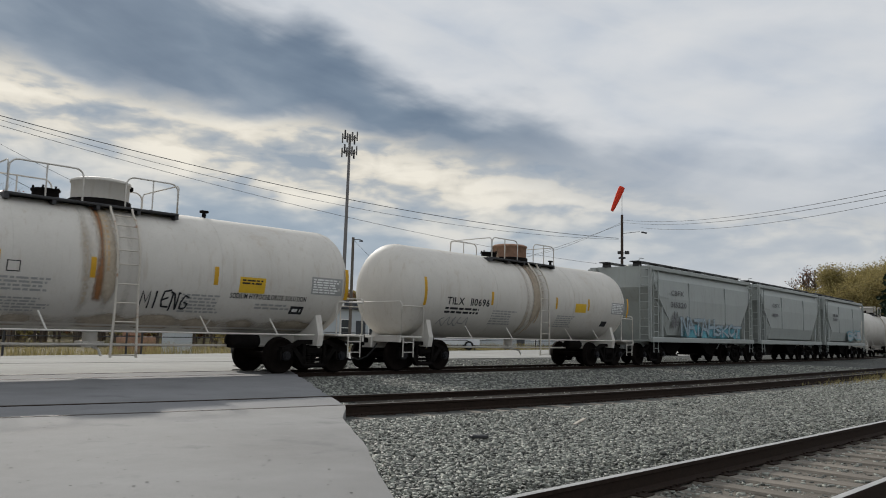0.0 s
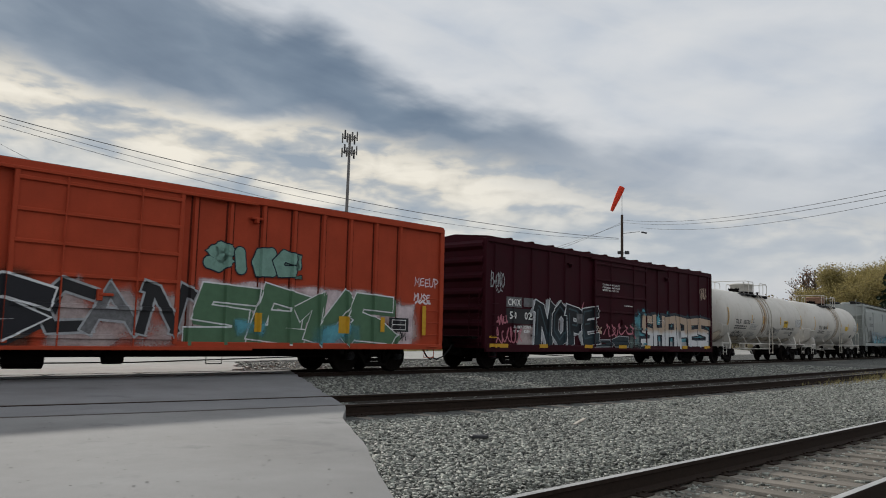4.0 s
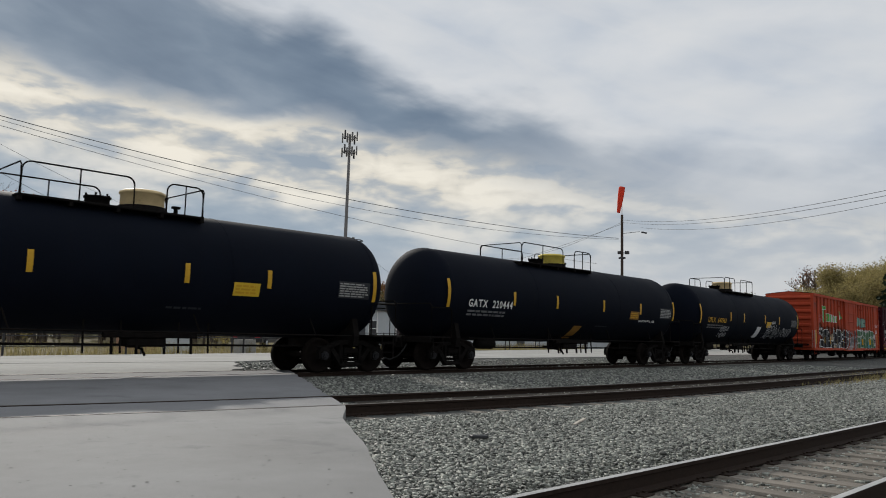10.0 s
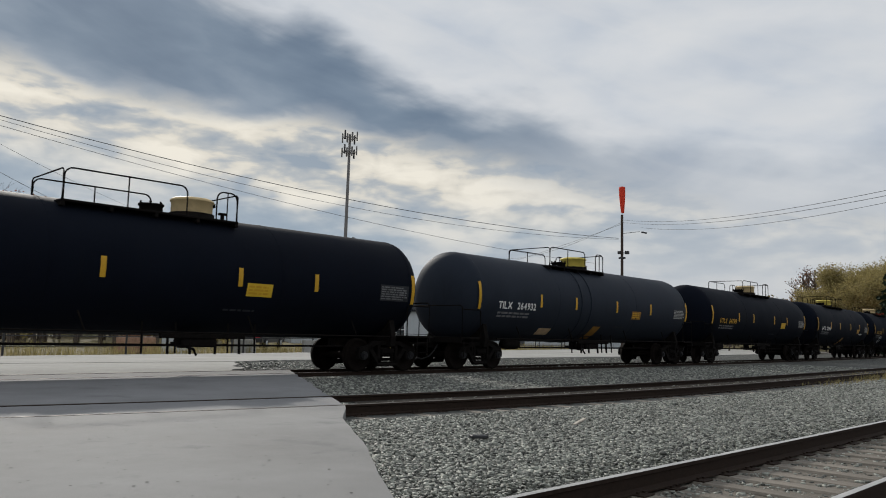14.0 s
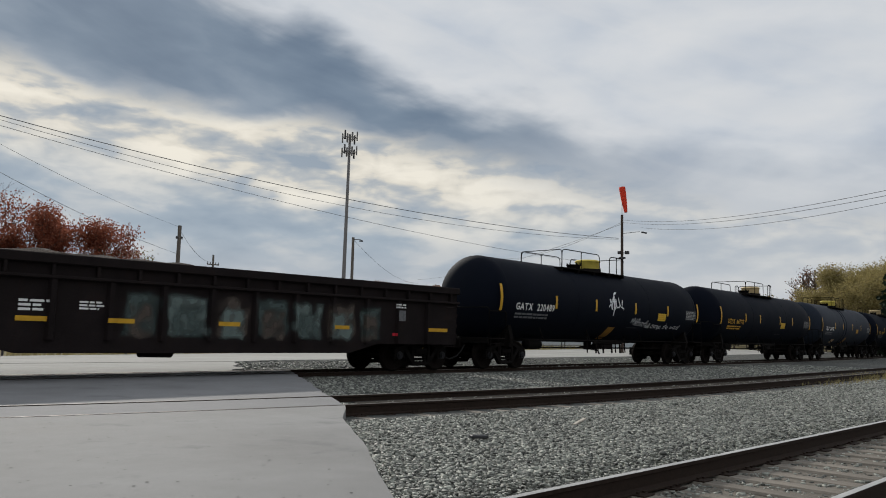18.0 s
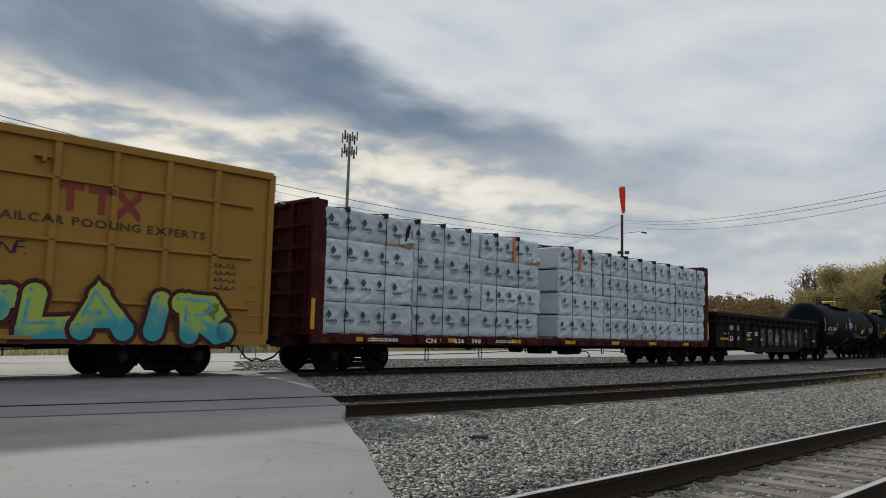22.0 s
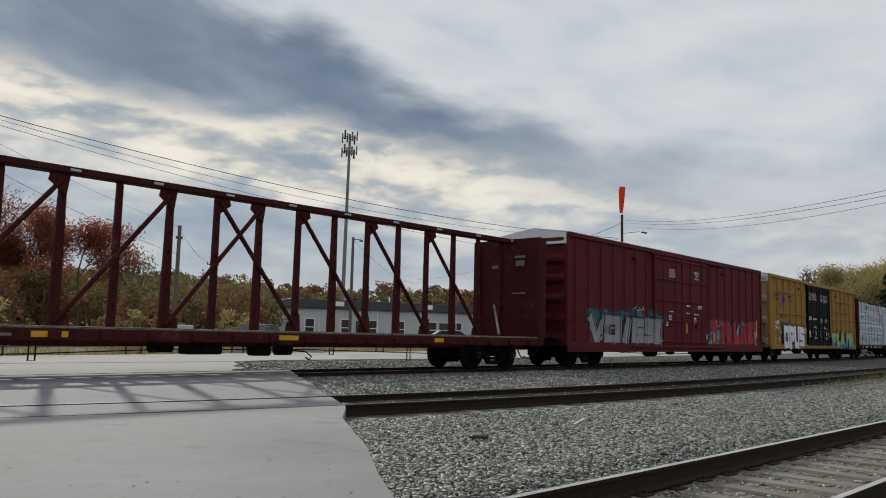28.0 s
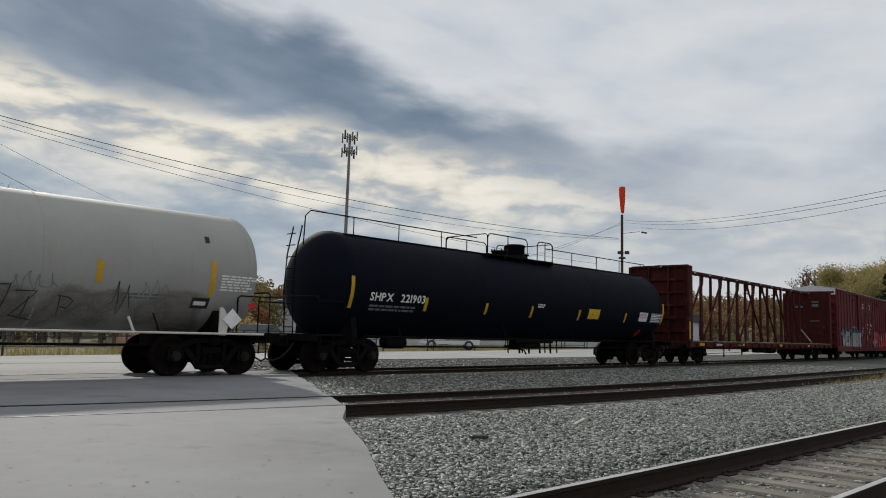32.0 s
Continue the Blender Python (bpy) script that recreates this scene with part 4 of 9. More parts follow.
FLAGS = {
    "S": (((1.05, 0.98), (0.25, 1.0), (0.12, 0.55), (0.85, 0.45), (0.80, 0.02), (-0.1, 0.0)),), "C": (((1.10, 0.80), (0.35, 1.04), (0.08, 0.10), (1.0, 0.0)), ((0.95, 0.78), (0.9, 0.40), (0.45, 0.42))),
    "N": (((0.0, 0.62), (0.35, 0.95), (0.15, 0.05)), ((0.35, 0.0), (1.02, 1.02))), "Z": (((0.15, 0.62), (0.22, 0.95), (0.95, 0.92)), ((0.0, 0.0), (0.30, 0.45), (0.75, 0.28), (1.05, 0.0)), ((0.3, 0.12), (0.95, 0.06))),
}


def band(pts, w, ext=0.0):
    """A mitred band of width w along a bent line."""
    n = len(pts)
    v, f = [], []
    for i in range(n):
        a, b, c = pts[max(0, i - 1)], pts[i], pts[min(n - 1, i + 1)]
        d0 = Vector((b[0] - a[0], b[1] - a[1])) if i else Vector((c[0] - b[0], c[1] - b[1]))
        d1 = Vector((c[0] - b[0], c[1] - b[1])) if i < n - 1 else d0
        d0.normalize()
        d1.normalize()
        t = d0 + d1
        t = t.normalized() if t.length > 0.2 else d1
        k = min(1.5, 1 / max(0.4, t.dot(d1)))
        e = -ext if i == 0 else ext if i == n - 1 else 0.0
        nx, nz = -t.y * w / 2 * k, t.x * w / 2 * k
        x, z = b[0] + d1.x * e, b[1] + d1.y * e
        v += [(x + nx, z + nz), (x - nx, z - nz)]
        if i:
            f.append((2 * i - 2, 2 * i - 1, 2 * i + 1, 2 * i))
    return v, f


def wild(car, side, text, x0, x1, z0, z1, w, fills, edge, rim=0.07, line=None, block=None, shine=None, seed=1, jitter=0.08, lap=0.10, lift=0.012, cast=(-0.10, -0.05), label="", soft=False, shapes=None):
    """Large sprayed letters drawn as broad strokes: cast block, edge, thin line, fill and highlights."""
    rng = random.Random(seed)
    cw = (x1 - x0) / len(text)
    inset = w / 2 + rim
    strokes = []
    for i, ch in enumerate(text):
        a, b = x0 + i * cw - lap * cw, x0 + (i + 1) * cw + lap * cw
        a, b = a + inset * 0.8, b - inset * 0.8
        lo, hi = z0 + inset + rng.uniform(0, jitter), z1 - inset - rng.uniform(0, jitter)
        lean = rng.uniform(-jitter, jitter)
        for s in (shapes or STROKES)[ch]:
            q = [(a + (b - a) * (p[0] + rng.uniform(-jitter, jitter) * 0.5) + lean * p[1], lo + (hi - lo) * (p[1] + rng.uniform(-jitter, jitter) * 0.3)) for p in s]
            strokes.append((i, q))

    def layer(name, mat, width, step, dx=0.0, dz=0.0, pick=None, ext=None, text_=""):
        v, f = [], []
        for k, (i, q) in enumerate(strokes):
            if pick is not None and pick(k, i):
                continue
            bv, bf = band([(x + dx, z + dz) for x, z in q], width, (width * 0.0 if soft else width * 0.42) if ext is None else ext)
            b = len(v)
            v += [(x, max(z0, z), 0.0004 * k) for x, z in bv]
            f += [tuple(b + j for j in face) for face in bf]
            for x, z in (q if soft else ()):
                b = len(v)
                r = width * 0.53
                v += [(x + dx + r * math.cos(6.2832 * j / 12), max(z0, z + dz + r * math.sin(6.2832 * j / 12)), 0.0004 * k + 0.0002) for j in range(12)]
                f.append(tuple(range(b, b + 12)))
        if v:
            ob = lay(name, v, f, side, lift + step, mat, car, text_)
            if name != "spray_letter":
                ob["kind"] = "stuff"
    gap = 0.0024
    if block:
        for j in (1.0, 0.5):
            layer("spray_block", block, w + 2 * rim, gap * (0 if j == 1.0 else 1), cast[0] * j, cast[1] * j, text_="cast block of sprayed letters")
    for q in range(len(text)):
        own, up = (lambda k, i, q=q: i != q), gap * (2 + 2.6 * q)
        layer("spray_outline", edge, w + 2 * rim, up, pick=own, text_="edge of a sprayed letter")
        if line:
            layer("spray_line", line, w + 0.8 * rim, up + gap * 0.7, pick=own, text_="thin line round a sprayed letter")
        layer("spray_letter", fills[q % len(fills)], w, up + gap * 1.4, pick=own, text_=label or "large sprayed letter")
        if shine:
            layer("spray_highlight", shine, w * 0.16, up + gap * 2.0, -w * 0.18, w * 0.22, pick=own, ext=-w * 0.35, text_="highlights in a sprayed letter")


def pen(car, side, text, x0, x1, z0, z1, w, mat, seed=1, jitter=0.06, lift=0.010, label=""):
    """Handwriting drawn with one thin stroke width."""
    rng = random.Random(seed)
    cw = (x1 - x0) / len(text)
    v, f = [], []
    for i, ch in enumerate(text):
        if ch == " ":
            continue
        dz, tall = rng.uniform(-0.08, 0.08), rng.uniform(0.85, 1.05)
        for st in STROKES[ch]:
            q = [(x0 + cw * (i + 0.08 + 0.84 * (a + rng.uniform(-jitter, jitter))), z0 + (z1 - z0) * (dz + tall * (b + rng.uniform(-jitter, jitter)))) for a, b in st]
            bv, bf = band(q, w, w * 0.4)
            n = len(v)
            v += [(a, b, 0.0003 * (len(v) % 7)) for a, b in bv]
            f += [tuple(n + c for c in face) for face in bf]
    return lay("spray_tag", v, f, side, lift, mat, car, label or "thin sprayed handwriting")


def scrawl(car, side, x0, x1, z0, z1, mat, loops=5, seed=1, w=0.02, lift=0.010, label=""):
    """A quick looping handwritten scrawl in one stroke."""
    rng = random.Random(seed)
    pts = []
    for i in range(loops * 4 + 1):
        t = i / (loops * 4)
        x = t + rng.uniform(-0.06, 0.06) + (0.05 if i % 4 == 1 else -0.05 if i % 4 == 3 else 0)
        z = (rng.uniform(0.0, 0.3), rng.uniform(0.35, 0.7), rng.uniform(0.7, 1.0), rng.uniform(0.3, 0.7))[i % 4]
        pts.append((x0 + (x1 - x0) * min(1, max(0, x)), z0 + (z1 - z0) * z))
    fine = []
    for i in range(len(pts) - 1):
        p = [pts[max(0, i - 1)], pts[i], pts[i + 1], pts[min(len(pts) - 1, i + 2)]]
        for q in range(5):
            t = q / 5
            fine.append(tuple(0.5 * (2 * p[1][c] + (p[2][c] - p[0][c]) * t + (2 * p[0][c] - 5 * p[1][c] + 4 * p[2][c] - p[3][c]) * t * t + (3 * p[1][c] - p[0][c] - 3 * p[2][c] + p[3][c]) * t ** 3) for c in (0, 1)))
    fine.append(pts[-1])
    v, f = [], []
    for i, (x, z) in enumerate(fine):
        ax, az = fine[max(0, i - 1)]
        bx, bz = fine[min(len(fine) - 1, i + 1)]
        d = math.hypot(bx - ax, bz - az) or 1
        nx, nz = -(bz - az) / d * w, (bx - ax) / d * w
        v += [(x + nx, z + nz), (x - nx, z - nz)]
        if i:
            f.append((2 * i - 2, 2 * i - 1, 2 * i + 1, 2 * i))
    return lay("spray_tag", v, f, side, lift, mat, car, label or "quick sprayed scrawl")


# ---- running gear ----
ROLLERS, CARS, LOADS = [], [], []


def gear_meshes():
    b = Form()
    b.box(-0.19, 0.19, -0.95, 0.95, 0.50, 0.74, 0.03)
    cyl(b, (0, 0, 0.72), (0, 0, 0.80), 0.2, 16)
    b.box(-0.24, 0.24, -1.09, 1.09, 0.51, 0.66, 0.02)
    bolster = b.mesh("truck", M_STEEL)
    bb = Form()
    bb.box(-0.04, 0.04, -0.75, 0.75, 0.30, 0.36, 0.01)
    beam = bb.mesh("brake_beam", M_STEEL)
    f = Form()
    y0, y1 = -0.07, 0.07
    top = [(-1.04, 0.60), (-0.72, 0.62), (-0.42, 0.76), (0.42, 0.76), (0.72, 0.62), (1.04, 0.60), (1.04, 0.68), (0.76, 0.74), (0.45, 0.87), (-0.45, 0.87), (-0.76, 0.74), (-1.04, 0.68)]
    for i in (0, 1, 2, 3, 4):
        j = 11 - i
        f.prism([top[i], top[i + 1], top[j - 1], top[j]], 1, y0, y1)
    for s in (-1, 1):
        f.prism([(s * 0.74, 0.66), (s * 0.62, 0.70), (s * 0.22, 0.24), (s * 0.34, 0.17)][::s], 1, y0, y1)
        f.box(s * 0.33 - 0.05, s * 0.33 + 0.05, y0, y1, 0.24, 0.80, 0.01)
        f.box(s * 0.889 - 0.16, s * 0.889 + 0.16, y0 - 0.01, y1 + 0.01, 0.52, 0.66, 0.03)
        f.box(s * 0.889 - 0.19, s * 0.889 - 0.13, y0, y1, 0.36, 0.60)
        f.box(s * 0.889 + 0.13, s * 0.889 + 0.19, y0, y1, 0.40, 0.60)
    f.box(-0.36, 0.36, y0 - 0.02, y1 + 0.02, 0.15, 0.25, 0.03)
    frame_me = f.mesh("side_frame", M_STEEL)
    sp = Form()
    for x in (-0.17, 0.0, 0.17):
        for i in range(5):
            cyl(sp, (x, 0, 0.25 + i * 0.055), (x, 0, 0.28 + i * 0.055), 0.075, 10)
    spring = sp.mesh("spring_nest", M_STEEL)
    w = Form()
    for s in (-1, 1):
        prof = [(0.06, 0.68), (0.13, 0.67), (0.15, 0.71), (0.36, 0.745), (0.39, 0.685), (0.482, 0.685), (0.484, 0.70), (0.462, 0.722), (0.457, 0.815), (0.40, 0.82), (0.375, 0.775), (0.17, 0.79), (0.14, 0.84), (0.06, 0.84)]
        w.lathe([(r, s * a) for r, a in (prof if s > 0 else prof[::-1])], (0, 0, 0), 1, 36)
    cyl(w, (0, -1.05, 0), (0, 1.05, 0), 0.085, 14)
    wheel = w.mesh("wheelset", M_WHEEL)
    caps = []
    for s in (-1, 1):
        c = Form()
        cyl(c, (0, s * 0.95, 0), (0, s * 1.10, 0), 0.115, 20)
        cyl(c, (0, s * 1.09, 0), (0, s * 1.135, 0), 0.075, 16)
        for a in (90, 210, 330):
            x, z = 0.052 * math.cos(radians(a)), 0.052 * math.sin(radians(a))
            cyl(c, (x, s * 1.13, z), (x, s * 1.155, z), 0.016, 6)
        caps.append(c.mesh("bearing_cap", M_CAP))
    return bolster, beam, frame_me, spring, wheel, caps


BOLSTER, BEAM, FRAME, SPRING, WHEEL, CAPS = gear_meshes()


def add_truck(car, x):
    t = part("truck", BOLSTER, M_STEEL, car, "dirty black cast steel truck", (x, 0, 0))
    for s in (-1, 1):
        part("side_frame", FRAME, M_STEEL, t, "", (0, s * 1.0, 0))
        part("spring_nest", SPRING, M_STEEL, t, "", (0, s * 1.0, 0))
    for s in (-1, 1):
        w = part("wheelset", WHEEL, M_WHEEL, t, "rusty steel wheels on their axle", (s * 0.889, 0, 0.457))
        ROLLERS.append((w, s * 0.889))
        part("brake_beam", BEAM, M_STEEL, t, "", (s * 0.35, 0, 0))
        for cap in CAPS:
            cp = part("bearing_cap", cap, M_CAP, t, "dark axle bearing cap", (s * 0.889, 0, 0.457))
            ROLLERS.append((cp, s * 0.889))


def coupler_mesh(reach):
    f = Form()
    f.box(-reach, -0.28, -0.07, 0.07, 0.80, 0.95, 0.02)
    f.prism([(-0.32, -0.13), (-0.05, -0.15), (0.10, -0.12), (0.10, -0.04), (-0.04, 0.0), (-0.02, 0.09), (0.07, 0.12), (-0.02, 0.16), (-0.30, 0.13)], 2, 0.76, 1.0)
    f.box(-0.36, -0.30, -0.2, 0.2, 0.72, 1.03, 0.02)
    return f


def hose(car, x, s):
    f = Form()
    pts = [(x - s * 0.75, -0.32, 0.78), (x - s * 0.6, -0.33, 0.60), (x - s * 0.4, -0.28, 0.40), (x - s * 0.15, -0.2, 0.30), (x + s * 0.02, -0.15, 0.36)]
    f.tube(pts, 0.025, 7)
    part("air_hose", f, M_TYRE, car, "black rubber air hose")


def start_car(name, label, category, x_left, x_right, truck_in, sill_mat, group="cars of the freight train", draft=True):
    mid, half = (x_left + x_right) / 2, (x_right - x_left) / 2
    car = thing(name, label, category, group=group)
    CARS.append((car, mid))
    for s in (-1, 1):
        add_truck(car, s * (half - truck_in))
        f = coupler_mesh(0.95)
        if s < 0:
            f.v = [(-a, -b, c) for a, b, c in f.v]
        f.v = [(a + s * (half - 0.03), b, c) for a, b, c in f.v]
        part("coupler", f, M_STEEL, car, "rusty knuckle coupler")
        hose(car, s * half, s)
        if draft:
            d = Form()
            e = half - 0.62
            a, b = sorted((s * e, s * (half - truck_in - 1.2)))
            d.box(a, b, -0.22, 0.22, 0.66, 1.0, 0.02)
            part("draft_sill", d, sill_mat, car)
    return car, half


def pipe(car, pts, r, mat, name="handrail", label="", seg=6):
    f = Form()
    f.tube(pts, r, seg)
    return part(name, f, mat, car, label)


def ladder(car, x, y, z0, z1, w, n, mat, axis="x", name="ladder", label="", stile=True):
    """Ladder flat against a side (axis x) or an end (axis y)."""
    f = Form()

    def at(t, z, o=0.0):
        return (x + t, y - o, z) if axis == "x" else (x - o, y + t, z)
    for i in range(n):
        z = z0 + (z1 - z0) * (i + 0.5) / n
        f.tube([at(-w / 2, z), at(w / 2, z)], 0.014, 5)
    if stile:
        for t in (-w / 2, w / 2):
            f.tube([at(t, z0), at(t, z1)], 0.02, 5)
    return part(name, f, mat, car, label)


# ---- tank cars ----


def tank_profile(half, r, head=0.55):
    p = []
    for i in range(9):
        a = math.pi / 2 * i / 8
        p.append((r * math.sin(a) + 0.001, -half + head * r * (1 - math.cos(a))))
    q = [(a, -b) for a, b in reversed(p)]
    n = 10
    x0, x1 = p[-1][1], q[0][1]
    mid = [(r, x0 + (x1 - x0) * i / n) for i in range(1, n)]
    return p + mid + q


def hoop(x, r, zc, w, t, a0=0.0, a1=360.0, seg=40):
    """A band round the tank, from angle a0 to a1 (degrees; 0 is far side, 90 top, 180 near side)."""
    f = Form()
    v, fs = [], []
    for i in range(seg + 1):
        a = radians(a0 + (a1 - a0) * i / seg)
        for rr, xx in ((r - 0.01, -w / 2), (r + t, -w / 2), (r + t, w / 2), (r - 0.01, w / 2)):
            v.append((x + xx, rr * math.cos(a), zc + rr * math.sin(a)))
    for i in range(seg):
        for j in range(3):
            fs.append((i * 4 + j, i * 4 + j + 1, i * 4 + 5 + j, i * 4 + 4 + j))
    f.add(v, fs)
    return f


def arch(x0, x1, y, z, h, n=5):
    """Points of a rounded hoop rail from x0 to x1."""
    r = min(0.18, abs(x1 - x0) / 2)
    s = 1 if x1 > x0 else -1
    pts = [(x0, y, z), (x0, y, z + h - r)]
    for i in range(1, n + 1):
        a = math.pi / 2 * i / n
        pts.append((x0 + s * r * (1 - math.cos(a)), y, z + h - r + r * math.sin(a)))
    for i in range(n + 1):
        a = math.pi / 2 * i / n
        pts.append((x1 - s * r + s * r * math.sin(a), y, z + h - r + r * math.cos(a)))
    pts.append((x1, y, z))
    return pts


def tank_car(name, label, x_left, x_right, r, zc, tip, skin, steel, style, truck_in=2.05, dome=None, dome_x=0.0, plat=(-1.6, 1.6), head=0.5):
    car, half = start_car(name, label, "tank car", x_left, x_right, truck_in, steel)
    t = half - tip
    body = Form()
    body.lathe(tank_profile(t, r, head), (0, 0, zc), 0, 56)
    tank = part("tank", body, skin, car)
    for x in (-t + head * r + 0.04, t - head * r - 0.04, -t * 0.35, t * 0.35):
        part("weld_band", hoop(x, r, zc, 0.05, 0.006), skin, tank)
    tx = half - truck_in
    for s in (-1, 1):
        f = Form()
        f.prism([(-1.25, 0.72), (1.25, 0.72), (1.30, 1.0), (r * 0.80, zc - r * 0.62), (-r * 0.80, zc - r * 0.62), (-1.30, 1.0)], 0, s * tx - 0.09, s * tx + 0.09)
        part("saddle", f, steel, car, "welded saddle over the truck")
        e = Form()
        a, b = sorted((s * (half - 1.55), s * (half - 0.66)))
        e.box(a, b, -1.4, 1.4, 0.98, 1.03, 0.008)
        e.box(s * (half - 0.69) - 0.03, s * (half - 0.69) + 0.03, -1.4, 1.4, 0.84, 1.03, 0.01)
        part("end_platform", e, steel, car)
        xe = s * (half - 0.72)
        pipe(car, [(xe, -1.38, 1.0), (xe, -1.38, 1.95), (xe, -1.30, 2.02), (xe, 1.30, 2.02), (xe, 1.38, 1.95), (xe, 1.38, 1.0)], 0.02, steel if style != "white" else skin, "end_rail", "end platform handrail")
        xi = s * (half - 1.55)
        for y in (-1.38, 1.38):
            pipe(car, [(xe, y, 1.9), (xi, y, 1.9), (xi + -s * 0.06, y, 1.84), (xi - s * 0.06, y, 1.0)], 0.02, steel if style != "white" else skin, "corner_rail")
            ladder(car, s * (half - 1.0), y * 1.01, 0.42, 0.98, 0.42, 2, steel, name="sill_step", label="hanging sill steps")
    # brake gear below
    f = Form()
    f.lathe([(0.02, -0.45), (0.16, -0.42), (0.18, -0.36), (0.18, 0.36), (0.16, 0.42), (0.02, 0.45)], (tx - 1.9 if style == "white" else -(tx - 2.1), -0.6, 0.82), 0, 16)
    part("air_reservoir", f, M_STEEL, car, "brake air reservoir")
    f = Form()
    cyl(f, (dome_x, 0, 0.62), (dome_x, 0, zc - r + 0.03), 0.16, 14)
    f.box(dome_x - 0.24, dome_x + 0.24, -0.24, 0.24, 0.70, 0.76, 0.01)
    f.tube([(dome_x, 0, 0.66), (dome_x, -0.5, 0.60), (dome_x + 0.05, -0.55, 0.45)], 0.03, 6)
    part("outlet_valve", f, steel, car, "bottom outlet valve")
    for i in range(0 if style == "white" else 4):
        f = Form()
        x = dome_x + (-1.5, -0.7, 0.65, 1.4)[i]
        f.tube([(x, -0.9, zc - r * 0.72), (x, -0.95, 0.52)], 0.025, 6)
        part("hanger", f, steel, car)
    pipe(car, [(-tx + 1.2, -0.55, 0.70), (tx - 1.2, -0.55, 0.70)], 0.03, steel, "brake_pipe")
    # top: walkway, manway, railings
    top = zc + r
    p0, p1 = plat
    f = Form()
    for s in (-1, 1):
        f.box(p0, p1, s * 0.74 - 0.24, s * 0.74 + 0.24, top - 0.17, top - 0.12, 0.008)
    for i in range(5):
        x = p0 + 0.05 + (p1 - p0 - 0.1) * i / 4
        f.box(x - 0.04, x + 0.04, -0.98, 0.98, top - 0.26, top - 0.17)
    part("top_platform", f, M_DARKMETAL if style == "white" else steel, car, "grating platform round the manway")
    dr, dh = (0.62, 0.52) if style == "white" else (0.37, 0.46) if dome is M_DOORBLACK else (0.50, 0.42)
    f = Form()
    f.lathe([(dr, top - 0.10), (dr, top + dh - 0.08), (dr + 0.03, top + dh - 0.07), (dr + 0.03, top + dh - 0.02), (dr - 0.05, top + dh + 0.02), (0.02, top + dh + 0.04)], (dome_x, 0, 0), 2, 28)
    mw = part("manway", f, dome or skin, car, "round manway housing with lid")
    f = Form()
    f.lathe([(dr + 0.05, top - 0.12), (dr + 0.05, top + 0.06), (dr - 0.02, top + 0.07)], (dome_x, 0, 0), 2, 28)
    part("manway_skirt", f, M_STEEL, mw, "dark skirt round the manway")
    f = Form()
    f.box(dome_x + dr, dome_x + dr + 0.12, -0.05, 0.05, top + dh - 0.12, top + dh - 0.02, 0.01)
    part("lid_hinge", f, M_STEEL, mw)
    f = Form()
    fx = dome_x - dr - 0.55
    f.lathe([(0.27, top - 0.06), (0.27, top + 0.12), (0.30, top + 0.13), (0.30, top + 0.17), (0.02, top + 0.20)], (fx, 0, 0), 2, 20)
    for a in range(0, 360, 60):
        x, y = fx + 0.26 * math.cos(radians(a)), 0.26 * math.sin(radians(a))
        cyl(f, (x, y, top + 0.14), (x, y, top + 0.23), 0.025, 6)
    part("valve_fitting", f, M_STEEL, car, "bolted fill hole cover")
    f = Form()
    vx = dome_x + (2.6 if style == "white" else dr + 0.35)
    cyl(f, (vx, 0, top - 0.05), (vx, 0, top + 0.14), 0.05, 10)
    f.box(vx - 0.10, vx + 0.10, -0.06, 0.06, top + 0.14, top + 0.20, 0.01)
    part("relief_valve", f, M_STEEL, car, "small relief valve on top")
    rail = skin if style == "white" else steel
    h = 0.62
    g0, g1 = p0 + 0.03, p1 - 0.03
    inner0, inner1 = dome_x - dr - 0.12, dome_x + dr * 0.3
    for y in (-0.95, 0.95):
        pipe(car, arch(inner0, g0 + 0.02, y, top - 0.14, h + 0.08), 0.019, rail, "safety_rail", "platform safety rail")
        pipe(car, arch(inner1, g1 - 0.02, y, top - 0.14, h + 0.08), 0.019, rail, "safety_rail", "platform safety rail")
        pipe(car, [((inner0 + g0) / 2, y, top - 0.14), ((inner0 + g0) / 2, y, top + h - 0.06)], 0.017, rail, "rail_post")
        pipe(car, [((inner1 + g1) / 2, y, top - 0.14), ((inner1 + g1) / 2, y, top + h - 0.06)], 0.017, rail, "rail_post")
    for x in (g0, g1):
        pipe(car, [(x, -0.95, top - 0.14), (x, -0.95, top + h - 0.14), (x, -0.88, top + h - 0.08), (x, 0.88, top + h - 0.08), (x, 0.95, top + h - 0.14), (x, 0.95, top - 0.14)], 0.017, rail, "end_hoop", "railing across the platform end")
    if style == "white":
        # side ladder that follows the shell, and a long grab rail on brackets
        for w in (-0.24, 0.24):
            pts = [(dome_x + 0.1 + w, -0.97, top - 0.16)]
            for i in range(7):
                a = radians(132 + 52 * i / 6)
                pts.append((dome_x + 0.1 + w, (r + 0.12) * math.cos(a), zc + (r + 0.12) * math.sin(a)))
            pts += [(dome_x + 0.1 + w, -r - 0.13, 1.6), (dome_x + 0.1 + w * 1.15, -r - 0.13, 0.45)]
            pipe(car, pts, 0.028, M_LADDER, "ladder_stile", "rusty white ladder stile", 6)
